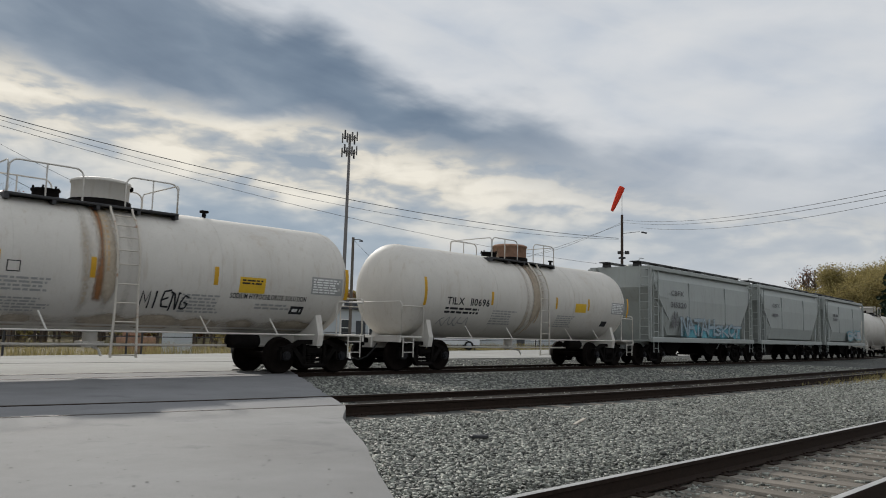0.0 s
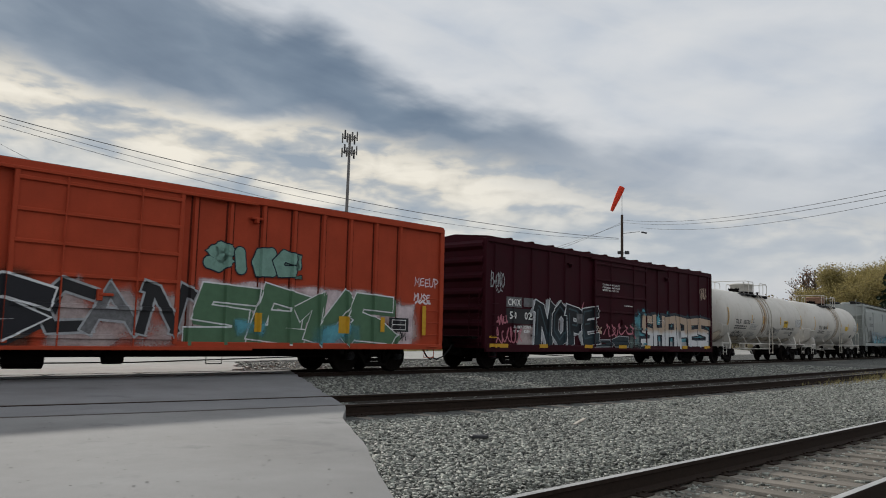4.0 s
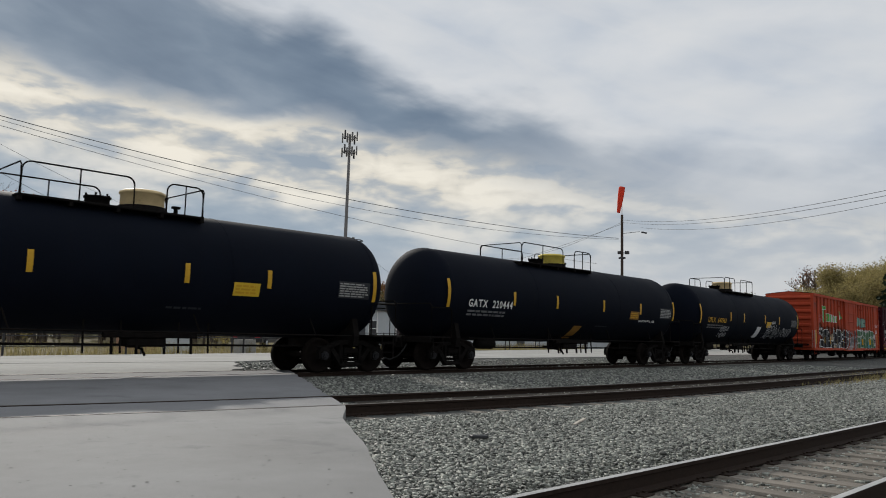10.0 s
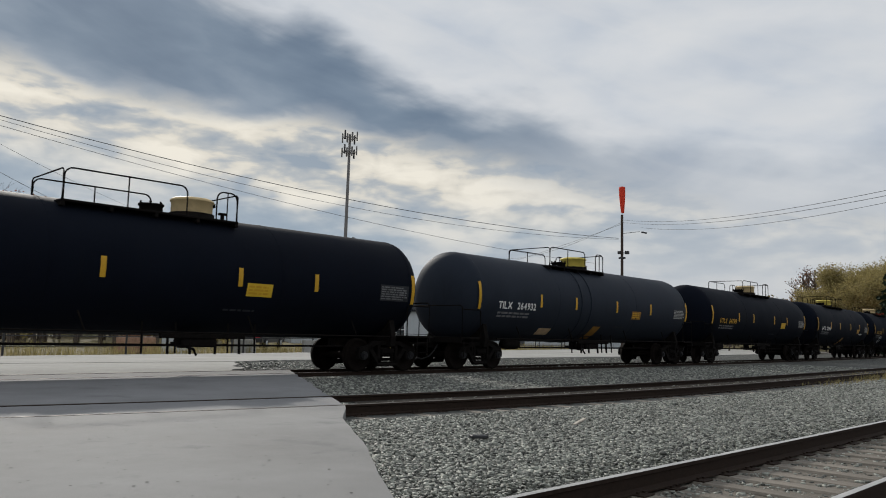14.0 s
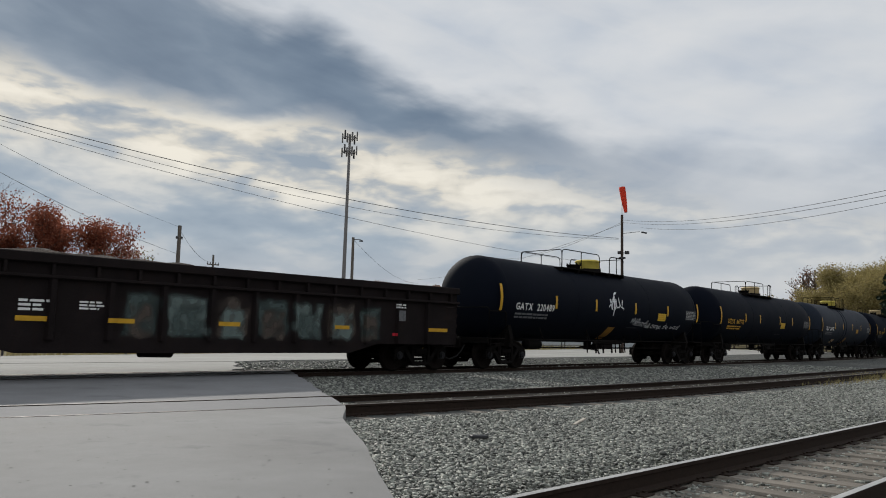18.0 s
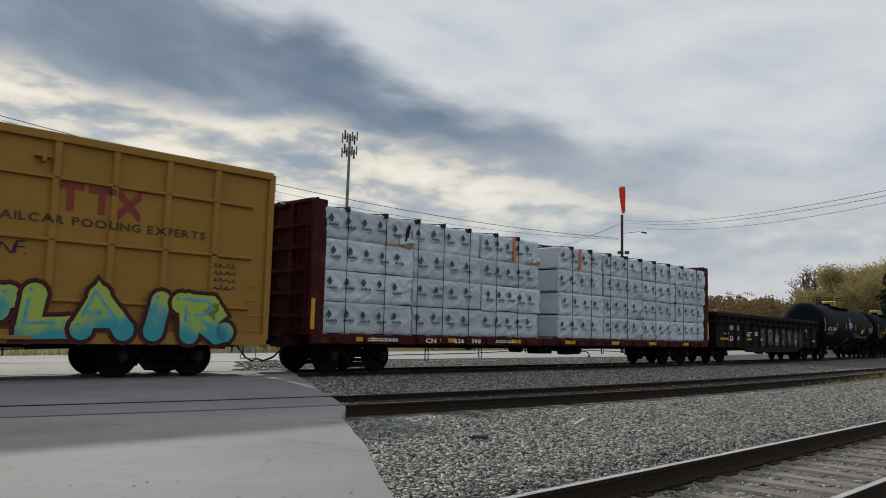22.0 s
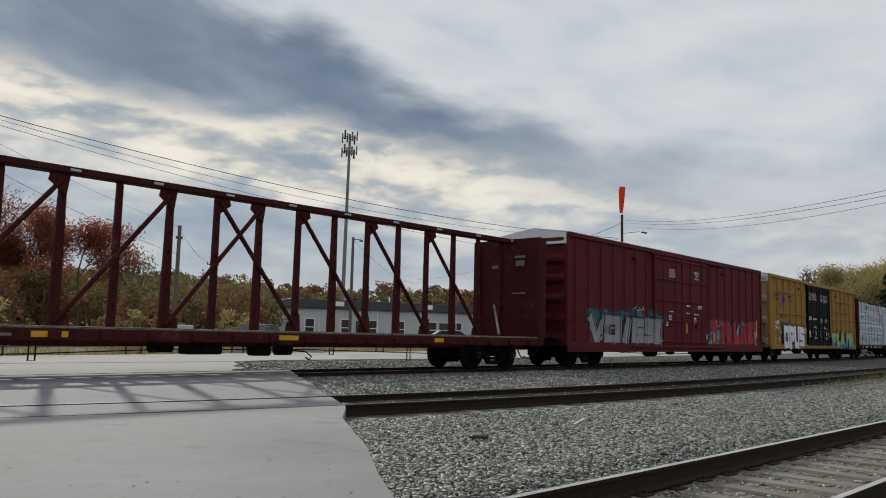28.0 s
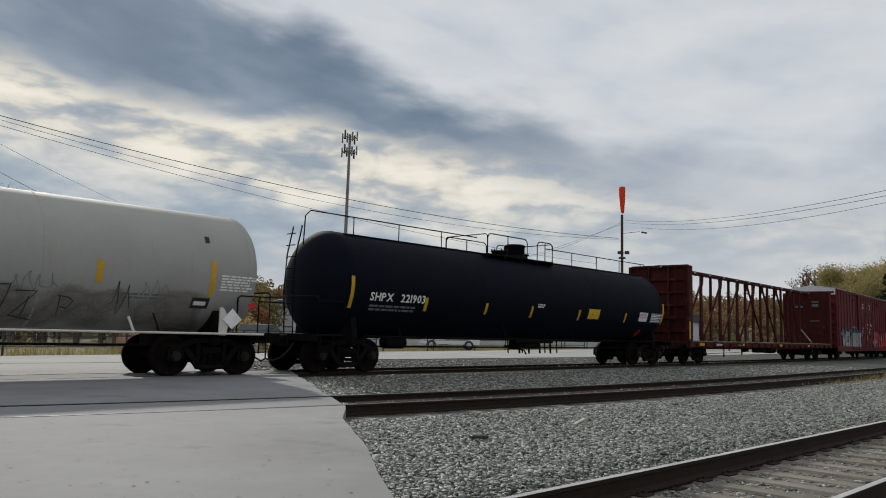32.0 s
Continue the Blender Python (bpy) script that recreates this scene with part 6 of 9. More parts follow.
def centerbeam(name, label, x_left, x_right, body_l, body_r, yellow):
    car, half = start_car(name, label, "flat car", x_left, x_right, 2.7, M_BEAM)
    top = 4.60
    for s in (-1, 1):
        f = Form()
        f.box(body_l, body_r, *sorted((s * 1.36, s * 1.52)), 0.78, 1.04, 0.015)
        part("side_sill", f, M_BEAM, car)
    f = Form()
    f.box(body_l, body_r, -0.35, 0.35, 0.66, 1.03, 0.02)
    part("center_sill", f, M_BEAM, car)
    n = 30
    for i in range(n):
        x = body_l + 0.35 + (body_r - body_l - 0.7) * i / (n - 1)
        g = Form()
        g.box(x - 0.13, x + 0.13, -1.50, 1.50, 1.03, 1.085, 0.01)
        # the pale timber tone also stands for sky light on the deck tops
        part("deck_riser", g, M_TIE, car, "worn timber deck riser")
    for s, xe in ((-1, body_l), (1, body_r)):
        g = Form()
        g.box(*sorted((xe - s * 0.06, xe - s * 0.12)), -1.42, 1.42, 1.04, top)
        b = part("bulkhead", g, M_BEAM, car, "steel end bulkhead")
        for yy in (-1.45, -0.5, 0.5, 1.45):
            g = Form()
            g.box(*sorted((xe + s * 0.10, xe - s * 0.34)), yy - 0.07, yy + 0.07, 1.0, top - 0.05, 0.015) if abs(yy) > 1 else g.box(*sorted((xe + s * 0.08, xe - s * 0.05)), yy - 0.05, yy + 0.05, 1.0, top - 0.05, 0.01)
            part("bulkhead_post", g, M_BEAM, b)
        for z in (1.5, 2.1, 2.7, 3.3, 3.9, 4.53):
            g = Form()
            g.box(*sorted((xe + s * 0.07, xe - s * 0.05)), -1.4, 1.4, z - 0.05, z + 0.05, 0.01)
            part("bulkhead_rib", g, M_BEAM, b)
        ladder(car, xe + s * 0.13, -1.1, 1.0, top - 0.05, 0.42, 9, M_BEAM, "y", "end_ladder", "bulkhead ladder")
        g = Form()
        if name == "loaded_flat_car" or s < 0:
            g.box(*sorted((xe - s * 0.04, xe + s * 0.08)), -1.53, -1.525, 1.15, 1.95)
            part("reflector_strip", g, M_YELLOW, car, "yellow reflector strip")
    # centre truss
    a, b = body_l + 0.35, body_r - 0.35
    g = Form()
    g.box(body_l - 0.1, body_r + 0.1, -0.17, 0.17, top - 0.16, top, 0.02)
    chord = part("top_chord", g, M_BEAM, car, "beam along the top of the truss")
    # pale plates imitate daylight showing through keyholes in the beam
    g = Form()
    for x in (body_l - 0.1 + (body_r - body_l) * q / 12 for q in range(13)):
        g.box(x - 0.12, x + 0.12, -0.20, -0.165, top - 0.11, top - 0.05, 0.008)
    part("wear_plate", g, M_GALV, chord, "pale plates standing for bright keyholes in the top beam")
    first = body_l + 1.12
    n_post = int((body_r - first - 0.4) / 1.262) + 1
    xs = [first + 1.262 * i for i in range(n_post)]
    for i, x in enumerate(xs):
        # tapered plate with a row of keyholes down its middle
        g = Form()
        w0, w1 = (0.125, 0.075) if i % 2 else (0.095, 0.07)
        z0, z1 = 1.05, top - 0.15
        holes = [1.55 + 0.46 * q for q in range(6)]
        cuts = [z0] + [z for h in holes for z in (h - 0.055, h + 0.055)] + [z1]

        def wid(z):
            return w0 + (w1 - w0) * (z - z0) / (z1 - z0)
        for q in range(len(cuts) - 1):
            za, zb = cuts[q], cuts[q + 1]
            if q % 2 == 0:
                g.prism([(x - wid(za), za), (x + wid(za), za), (x + wid(zb), zb), (x - wid(zb), zb)][::-1], 1, -0.05, 0.05)
            else:
                for s in (-1, 1):
                    quad = [(x + s * 0.018, za), (x + s * wid(za), za), (x + s * wid(zb), zb), (x + s * 0.018, zb)]
                    g.prism(quad[::-s], 1, -0.05, 0.05)
        part("truss_post", g, M_BEAM, car)
    mid_i = n_post // 2
    braces = [(i, i + 2) for i in range(mid_i % 2, mid_i - 1, 2)] + [(i + 2, i) for i in range(mid_i - 1, n_post - 2, 2)]
    for i, j in braces:
        g = Form()
        g.tube([(xs[i], -0.10, 1.15), (xs[j], -0.10, top - 0.25)], 0.06, 6)
        part("truss_brace", g, M_BEAM, car, "diagonal brace")
        g = Form()
        d = 1 if j > i else -1
        g.prism([(xs[i] - 0.14 * d, 1.06), (xs[i] + 0.34 * d, 1.06), (xs[i] + 0.30 * d, 1.32), (xs[i] - 0.10 * d, 1.58)][::d], 1, -0.095, -0.058)
        part("gusset", g, M_BEAM, car)
        g = Form()
        g.prism([(xs[j] + 0.13 * d, top - 0.15), (xs[j] - 0.30 * d, top - 0.15), (xs[j] - 0.34 * d, top - 0.34), (xs[j] + 0.06 * d, top - 0.66)][::d], 1, -0.095, -0.058)
        part("gusset", g, M_BEAM, car, "plate joining brace and top beam")
    # side details
    side = FlatSide(-1.52)
    for x in yellow:
        patch(car, side, x - 0.35, x + 0.35, 0.86, 0.98, M_YELLOW, "reflector_strip", "yellow reflector strip")
    for i in range(22):
        x = body_l + 0.8 + (body_r - body_l - 1.6) * i / 21
        g = Form()
        g.box(x - 0.12, x + 0.12, -1.60, -1.50, 0.80, 0.99, 0.02)
        part("winch", g, M_BEAM, car, "strap winch under the deck edge")
    for x, low in ((-7.4, 0.32), (-4.95, 0.40), (-2.5, 0.56), (-1.7, 0.56), (2.4, 0.50), (5.2, 0.33), (7.6, 0.33)):
        pipe(car, [(x, -1.45, 0.8), (x, -1.45, low), (x + 0.13, -1.45, low), (x + 0.13, -1.45, 0.8)], 0.019, M_STEEL, "stirrup_step", "hanging step")
    pipe(car, [(-9.4, -1.2, 0.46), (-4.9, -1.2, 0.52), (-2.0, -1.2, 0.62), (2.0, -1.2, 0.62), (9.0, -1.2, 0.46)], 0.014, M_STEEL, "brake_rod")
    g = Form()
    g.box(-1.5, -0.6, -1.25, -0.75, 0.50, 0.80, 0.04)
    g.box(0.3, 0.8, -1.2, -0.8, 0.46, 0.78, 0.05)
    g.lathe([(0.02, -0.26), (0.15, -0.22), (0.15, 0.22), (0.02, 0.26)], (1.25, -1.0, 0.62), 0, 14)
    g.tube([(1.5, -1.0, 0.6), (1.9, -1.1, 0.56), (2.05, -1.15, 0.44), (1.95, -1.2, 0.36), (1.82, -1.2, 0.42)], 0.02, 6)
    part("brake_gear", g, M_STEEL, car, "brake valve and cylinder slung under the deck")
    g = Form()
    g.lathe([(0.02, -0.3), (0.13, -0.27), (0.14, 0.27), (0.02, 0.3)], (-1.8, -0.5, 0.66), 0, 14)
    part("air_reservoir", g, M_STEEL, car)
    g = Form()
    g.lathe([(0.02, -0.3), (0.10, -0.25), (0.10, 0.25), (0.02, 0.3)], (0.8, -0.5, 0.66), 0, 14)
    part("brake_cylinder", g, M_STEEL, car)
    return car, side


# ---- the train, from its head end backwards ----
C = [231.6, 213.9, 201.2, 188.6, 175.95, 161.3, 146.65, 127.6, 105.5, 87.9, 70.2, 52.6, 35.0, 17.5, 0.15, -18.05, -42.7, -63.4, -83.95, -108.6, -129.6, -147.3]

tank_car("white_tank_car", "dirty white tank car far ahead in the train", C[1], C[0], 1.42, 2.42, 0.95, M_WHITE, M_WHITE, "white")
h_car, h_side = hopper("covered_hopper", "pale grey covered hopper car with faded marks", C[2], C[1])
h2_car, h2_side = hopper("covered_hopper", "pale grey covered hopper car with rusty streaks", C[3], C[2])
h3_car, h3_side = hopper("covered_hopper", "pale grey covered hopper car with blue spray paint", C[4], C[3])
b_car, b_half, b_side, b_t = tank_car("white_tank_car", "rust streaked white tank car with top platform", C[5], C[4], 1.44, 2.42, 0.85, M_WHITE, M_WHITE, "white", dome=M_RUST, dome_x=0.1, plat=(-2.1, 1.6))
a_car, a_half, a_side, a_t = tank_car("white_tank_car", "white tank car with rusty ladder and black lettering", C[6], C[5], 1.44, 2.42, 0.85, M_WHITE, M_WHITE, "white", dome_x=-0.15, plat=(-2.4, 1.3))
mar_mid = (C[7] + C[6]) / 2
mar, mar_side, mar_door = boxcar("maroon_box_car", "dark maroon box car covered with sprayed letters", C[7], C[6], 128.57 - mar_mid, 145.65 - mar_mid, 0.68, 4.28, 4.42, M_MAROON,
                                 (135.0 - mar_mid, 139.1 - mar_mid), [-8.1 + 1.02 * i for i in range(17) if not -2.2 < -8.1 + 1.02 * i < 2.5], 0.07, 0.05, M_MAROON, 7, M_ROOFMATT, 2.9, "single", 0.575, 1.22)
org_mid = (C[8] + C[7]) / 2
org, org_side, org_door = boxcar("orange_box_car", "orange insulated box car with green logo and graffiti", C[8], C[7], 106.45 - org_mid, 126.5 - org_mid, 0.66, 4.28, 4.42, M_ORANGE,
                                 (114.6 - org_mid, 118.1 - org_mid), [-9.00 + 0.907 * i for i in range(20) if not -2.1 < -9.00 + 0.907 * i < 1.7], 0.085, 0.08, M_ORANGE, 8, M_ROOFMATT, 3.2, "single", 0.645, 1.25, True)
TANKS = {}
for key, i, skin, text, dx, p0, p1 in (("one", 9, M_BLACK, "black tank car with yellow stencils and white graffiti", -1.1, -3.2, 0.9), ("two", 10, M_BLACK, "black tank car with white stencilled marks", 0.05, -3.2, 1.4),
                                       ("three", 11, M_BLACK, "black tank car with yellow stencils", 1.1, -1.9, 2.2), ("four", 12, M_BLUEBLACK, "faded blue black tank car with a centre band", 0.25, -2.8, 1.0),
                                       ("five", 13, M_BLACK, "black tank car with yellow stencils and cream manway", 0.95, -2.5, 1.7), ("six", 14, M_BLACK, "black tank car with white scrawls", 0.15, -3.2, 1.45)):
    TANKS[key] = tank_car("black_tank_car", text, C[i], C[i - 1], 1.475, 2.385, 0.85, skin, M_STEEL, "black", dome=M_YDOME if key in ("two", "four", "six") else M_CREAM, dome_x=dx, plat=(p0, p1))
gon_mid = (C[15] + C[14]) / 2
gon, gon_side = gondola("gondola_car", "rusty dark brown gondola with faded graffiti", C[15], C[14], -17.4 - gon_mid, -0.75 - gon_mid)
cb_mid = (C[16] + C[15]) / 2
cb, cb_side = centerbeam("loaded_flat_car", "oxide red centre beam flat car loaded with lumber", C[16], C[15], -42.0 - cb_mid, -18.55 - cb_mid, (-9.8, -6.5, -3.2, 0.1, 3.4, 6.4, 9.4))
ttx_mid = (C[17] + C[16]) / 2
ttx, ttx_side, ttx_door = boxcar("yellow_box_car", "tall ochre yellow box car with black doors", C[17], C[16], -62.75 - ttx_mid, -43.35 - ttx_mid, 0.86, 4.93, 5.18, M_OCHRE,
                                 (-55.65 - ttx_mid, -50.55 - ttx_mid), [-8.3 + 1.18 * i for i in range(15) if not -3.2 < -8.3 + 1.18 * i < 2.6], 0.13, 0.08, M_DOORBLACK, 4, M_ROOF, 3.0, "tall", 0.73)
red_mid = (C[18] + C[17]) / 2
red, red_side, red_door = boxcar("red_box_car", "tall oxide red box car with silver roof and graffiti", C[18], C[17], -83.2 - red_mid, -64.0 - red_mid, 0.80, 4.95, 5.18, M_RED,
                                 (-76.6 - red_mid, -71.1 - red_mid), [-9.0 + 0.92 * i for i in range(20) if not -3.2 < -9.0 + 0.92 * i < 2.8], 0.06, 0.05, M_RED, 6, M_ROOF, 3.0, "double", 0.57)
cb2_mid = (C[19] + C[18]) / 2
cb2, cb2_side = centerbeam("empty_flat_car", "empty oxide red centre beam flat car", C[19], C[18], -107.75 - cb2_mid, -84.6 - cb2_mid, (-10.2, -4.6, 1.0, 6.6))
sh_car, sh_half, sh_side, sh_t = tank_car("long_black_tank_car", "long black tank car with full length top rail", C[20], C[19], 1.52, 2.45, 1.14, M_BLACK, M_STEEL, "black", dome=M_DOORBLACK, dome_x=0.25, plat=(-2.5, 1.35))
gr_car, gr_half, gr_side, gr_t = tank_car("grey_tank_car", "warm grey tank car with thin black scrawls", C[21], C[20], 1.49, 2.45, 0.80, M_GREYTANK, M_STEEL, "black", dome=M_GREYTANK, plat=(-2.0, 1.5), head=0.36)

# ---- marks and spray paint, car by car ----


def shifted(car, side, o):
    """Drawing tools for one car, with all x moved by -o."""
    class Kit:
        def words(self, text, x0, x1, z0, z1, mat, **kw):
            return words(car, side, text, x0 - o, x1 - o, z0, z1, mat, **kw)

        def bars(self, x0, x1, z0, z1, rows, mat, seed=0, **kw):
            return bars(car, side, x0 - o, x1 - o, z0, z1, rows, mat, seed, **kw)

        def patch(self, x0, x1, z0, z1, mat, name, label="", **kw):
            return patch(car, side, x0 - o, x1 - o, z0, z1, mat, name, label, **kw)

        def tape(self, x, z0, z1, w=0.10):
            return tape(car, side, x - o, z0, z1, w)

        def tag(self, text, x0, x1, z0, z1, mat, **kw):
            return tag(car, side, text, x0 - o, x1 - o, z0, z1, mat, **kw)

        def wild(self, text, x0, x1, z0, z1, w, fills, edge, **kw):
            return wild(car, side, text, x0 - o, x1 - o, z0, z1, w, fills, edge, **kw)

        def scrawl(self, x0, x1, z0, z1, mat, **kw):
            return scrawl(car, side, x0 - o, x1 - o, z0, z1, mat, **kw)

        def pen(self, text, x0, x1, z0, z1, w, mat, **kw):
            return pen(car, side, text, x0 - o, x1 - o, z0, z1, w, mat, **kw)

        def mist(self, x0, x1, z0, z1, mat, **kw):
            return mist(car, side, x0 - o, x1 - o, z0, z1, mat, **kw)

        def blobs(self, x0, x1, z0, z1, n, r, mat, seed, lift):
            return blobs(car, side, x0 - o, x1 - o, z0, z1, n, r, mat, seed, lift)
    return Kit()


def streaks(k, xs, z0, z1, mat, seed):
    rng = random.Random(seed)
    for x in xs:
        top = z1 - rng.uniform(0, 0.3)
        bot = z0 + rng.uniform(0, 0.5) * (z1 - z0)
        k.patch(x - rng.uniform(0.01, 0.04), x + rng.uniform(0.01, 0.05), bot, top, mat, "rust_streak", "run of rust", lift=0.004)


M_HEAP = surface("dark rusty scrap", (0.020, 0.014, 0.012), 0.9, vary=0.5, grain=4, fine=20, bump=1.0, dist=0.06, spots=0.5, spot_col=(0.045, 0.025, 0.016), spot_scale=2.0, spec=0.05)
M_STAIN = surface("pale rust stain", (0.42, 0.30, 0.18), 0.7, vary=0.3, grain=4, bump=0.02)
G_NAVY2 = flat_paint("steel blue spray paint", (0.035, 0.06, 0.075))
G_FADED = flat_paint("faded blue spray paint", (0.26, 0.33, 0.37), 0.3)
G_HAZE = flat_paint("grey blue spray line", (0.12, 0.15, 0.18), 0.3)
G_OXBLOOD = flat_paint("oxblood spray paint", (0.022, 0.003, 0.005))
M_DARKPANEL = surface("dark weathered data panel", (0.028, 0.030, 0.034), 0.7, vary=0.3, grain=6, bump=0, spec=0.1)
M_GREYPANEL = surface("grey data panel", (0.30, 0.30, 0.29), 0.6, vary=0.1, grain=6, bump=0)

# white tank cars
k = shifted(a_car, a_side, 0.63)
for x, za, zb in ((-5.22, 1.93, 2.82), (-1.93, 2.10, 2.53), (-0.11, 2.10, 2.53), (2.72, 2.12, 2.55), (6.60, 1.95, 2.77)):
    k.tape(x, za, zb, 0.11)
k.words("TILX  110630", -4.22, -2.15, 2.02, 2.26, M_DARKLET, label="black stencilled reporting mark")
k.bars(-4.2, -2.4, 1.74, 1.97, 2, M_DARKLET, 3)
k.tag("RACTOM IS A", -4.14, -2.75, 1.50, 1.68, M_DARKLET, jitter=0.1, fat=0.01, seed=4)
k.tag("MARTIAN DISEASE!!", -4.14, -2.32, 1.34, 1.50, M_DARKLET, jitter=0.1, fat=0.01, seed=5)
k.patch(3.35, 4.07, 1.98, 2.36, M_PLAC, "placard", "yellow warning placard")
k.bars(3.42, 4.0, 2.18, 2.32, 2, M_DARKLET, 8, lift=0.009)
k.pen("MIENG", 1.01, 2.15, 1.54, 1.92, 0.040, M_DARKLET, jitter=0.07, seed=9)
k.words("SODIUM HYPOCHLORITE SOLUTION", 3.15, 5.35, 1.84, 1.97, M_DARKLET, label="black product name")
k.bars(1.95, 3.1, 1.45, 1.90, 6, M_GREYPANEL, 12)
k.bars(3.9, 5.0, 1.60, 1.76, 2, M_GREYPANEL, 14)
k.patch(5.45, 6.45, 2.05, 2.50, M_GREYPANEL, "data_panel", "grey data panel")
k.bars(5.5, 6.4, 2.08, 2.47, 6, M_LETTER, 6, lift=0.009)
k.patch(4.95, 5.35, 1.52, 1.72, M_DARKLET, "placard", "small black placard")
k.bars(5.02, 5.3, 1.55, 1.69, 1, M_LETTER, 7, lift=0.009)
k.bars(-2.0, -0.9, 1.75, 2.05, 4, M_GREYPANEL, 21)
k.bars(-2.0, -0.8, 1.35, 1.65, 5, M_GREYPANEL, 22)
k.patch(-1.75, -1.50, 2.12, 2.34, M_DARKLET, "capacity_mark", "small square capacity mark")
k.patch(-1.73, -1.52, 2.14, 2.32, M_WHITE, "capacity_field", "", lift=0.008)
k.mist(0.15, 0.30, 1.9, 3.7, F_RUSTWASH, seed=3, spread=0.6, lift=0.003, cell=0.07, grain=(4.0, 0.5), low=1.0)
k.mist(0.05, 0.06, 1.7, 3.7, F_RUST, seed=7, spread=0.13, lift=0.005, cell=0.05, grain=(9.0, 0.7), low=1.0)
k.mist(-6.4, -5.6, 1.15, 1.5, F_RUSTWASH, seed=9, spread=0.25, lift=0.003, low=1.0)
k.mist(-5.4, 6.2, 1.12, 1.28, F_RUSTWASH, seed=11, spread=0.16, lift=0.002, low=1.0)
streaks(k, (0.12, 0.20), 1.4, 3.75, M_STAIN, 2)
k = shifted(b_car, b_side, 1.13)
for x, za, zb in ((-4.55, 1.95, 2.80), (-1.42, 2.09, 2.52), (2.23, 2.10, 2.52), (4.34, 2.12, 2.56), (7.24, 1.95, 2.70)):
    k.tape(x, za, zb, 0.11)
k.words("TILX  110696", -3.58, -1.55, 2.02, 2.26, M_DARKLET, label="black stencilled reporting mark")
k.bars(-3.6, -1.9, 1.74, 1.97, 2, M_DARKLET, 3)
k.scrawl(-3.7, -2.3, 1.36, 1.66, M_GREYPANEL, loops=5, seed=3, w=0.018)
k.patch(3.45, 4.18, 2.03, 2.36, M_PLAC, "placard", "yellow warning placard")
k.bars(-1.3, 0.0, 1.45, 1.95, 6, M_GREYPANEL, 12)
k.bars(2.4, 3.6, 1.45, 1.90, 6, M_GREYPANEL, 13)
k.patch(6.0, 7.0, 2.05, 2.50, M_GREYPANEL, "data_panel", "grey data panel")
k.bars(6.05, 6.95, 2.08, 2.47, 6, M_LETTER, 6, lift=0.009)
k.patch(5.5, 5.9, 1.55, 1.75, M_DARKLET, "placard", "small black placard")
k.mist(0.92, 0.94, 1.7, 3.7, F_RUST, seed=5, spread=0.16, lift=0.003, cell=0.06, grain=(7.0, 0.5), low=1.0)
k.mist(0.9, 1.1, 1.7, 3.7, F_RUSTWASH, seed=6, spread=0.6, lift=0.006, grain=(4.0, 0.5), low=1.0)
streaks(k, (0.9, 1.2, 1.0), 1.0, 3.8, M_STAIN, 4)

# covered hoppers
k = shifted(h3_car, h3_side, 1.08)
k.words("CBFX", -2.93, -1.64, 3.05, 3.28, M_DIMLET, label="faded reporting mark")
k.words("315320", -2.94, -1.36, 2.52, 2.77, M_DIMLET, label="faded car number")
k.scrawl(-2.9, -2.2, 1.55, 2.35, M_DIMLET, loops=4, seed=5, w=0.030)
k.mist(-1.9, 4.9, 1.25, 1.7, F_CYAN, seed=21, spread=0.2, lift=0.002, low=1.22)
k.wild("NATAH", -1.9, 1.6, 1.22, 2.25, 0.13, (G_FADED,), G_HAZE, rim=0.018, seed=3, jitter=0.12, lap=0.16)
k.wild("SKOT", 1.75, 4.9, 1.20, 2.0, 0.12, (G_FADED,), G_HAZE, rim=0.016, seed=6, jitter=0.12, lap=0.16)
k = shifted(h2_car, h2_side, 0)
k.words("CBFX", -3.8, -2.6, 3.05, 3.28, M_DIMLET, label="faded reporting mark")
k.bars(-3.8, -2.4, 2.5, 2.78, 1, M_DIMLET, 2)
k = shifted(h_car, h_side, 0)
k.bars(-3.8, -2.5, 2.6, 3.2, 2, M_DIMLET, 4)
k.wild("OKE", 0.2, 4.2, 1.25, 2.2, 0.22, (G_SILVER,), G_CYAN, rim=0.06, seed=8, jitter=0.12)

# maroon box car
k = shifted(mar, mar_side, 0.18)
k.patch(-7.28, -6.43, 2.06, 2.40, M_DIMLET, "mark_field", "grey painted field")
k.patch(-6.33, -5.80, 2.10, 2.40, M_DIMLET, "mark_field", "grey painted field")
k.words("CKIX", -7.20, -6.50, 2.11, 2.34, M_LETTER, lift=0.010, label="white reporting mark")
k.patch(-7.28, -5.55, 1.52, 2.02, M_DARKLET, "number_field", "black painted field")
k.words("50   026", -7.10, -5.68, 1.66, 1.92, M_LETTER, lift=0.010, label="white car number")
k.words("LD LMT  135900", -6.92, -5.93, 1.36, 1.45, M_LETTER, label="white load limit")
k.words("LT WT   83100", -6.92, -5.98, 1.22, 1.31, M_LETTER, label="white light weight")
k.pen("BENO", -8.14, -7.40, 2.66, 3.12, 0.034, G_SILVER, seed=2)
k.scrawl(-7.9, -7.5, 2.50, 2.66, G_SILVER, loops=2, seed=2, w=0.014)
k.scrawl(-7.8, -7.2, 1.45, 1.78, G_PINK, loops=4, seed=5, w=0.030)
k.scrawl(-7.8, -6.4, 0.85, 1.40, G_PINK, loops=6, seed=7, w=0.022)
k.scrawl(-5.0, -2.4, 2.0, 2.42, G_PINK, loops=4, seed=9, w=0.020)
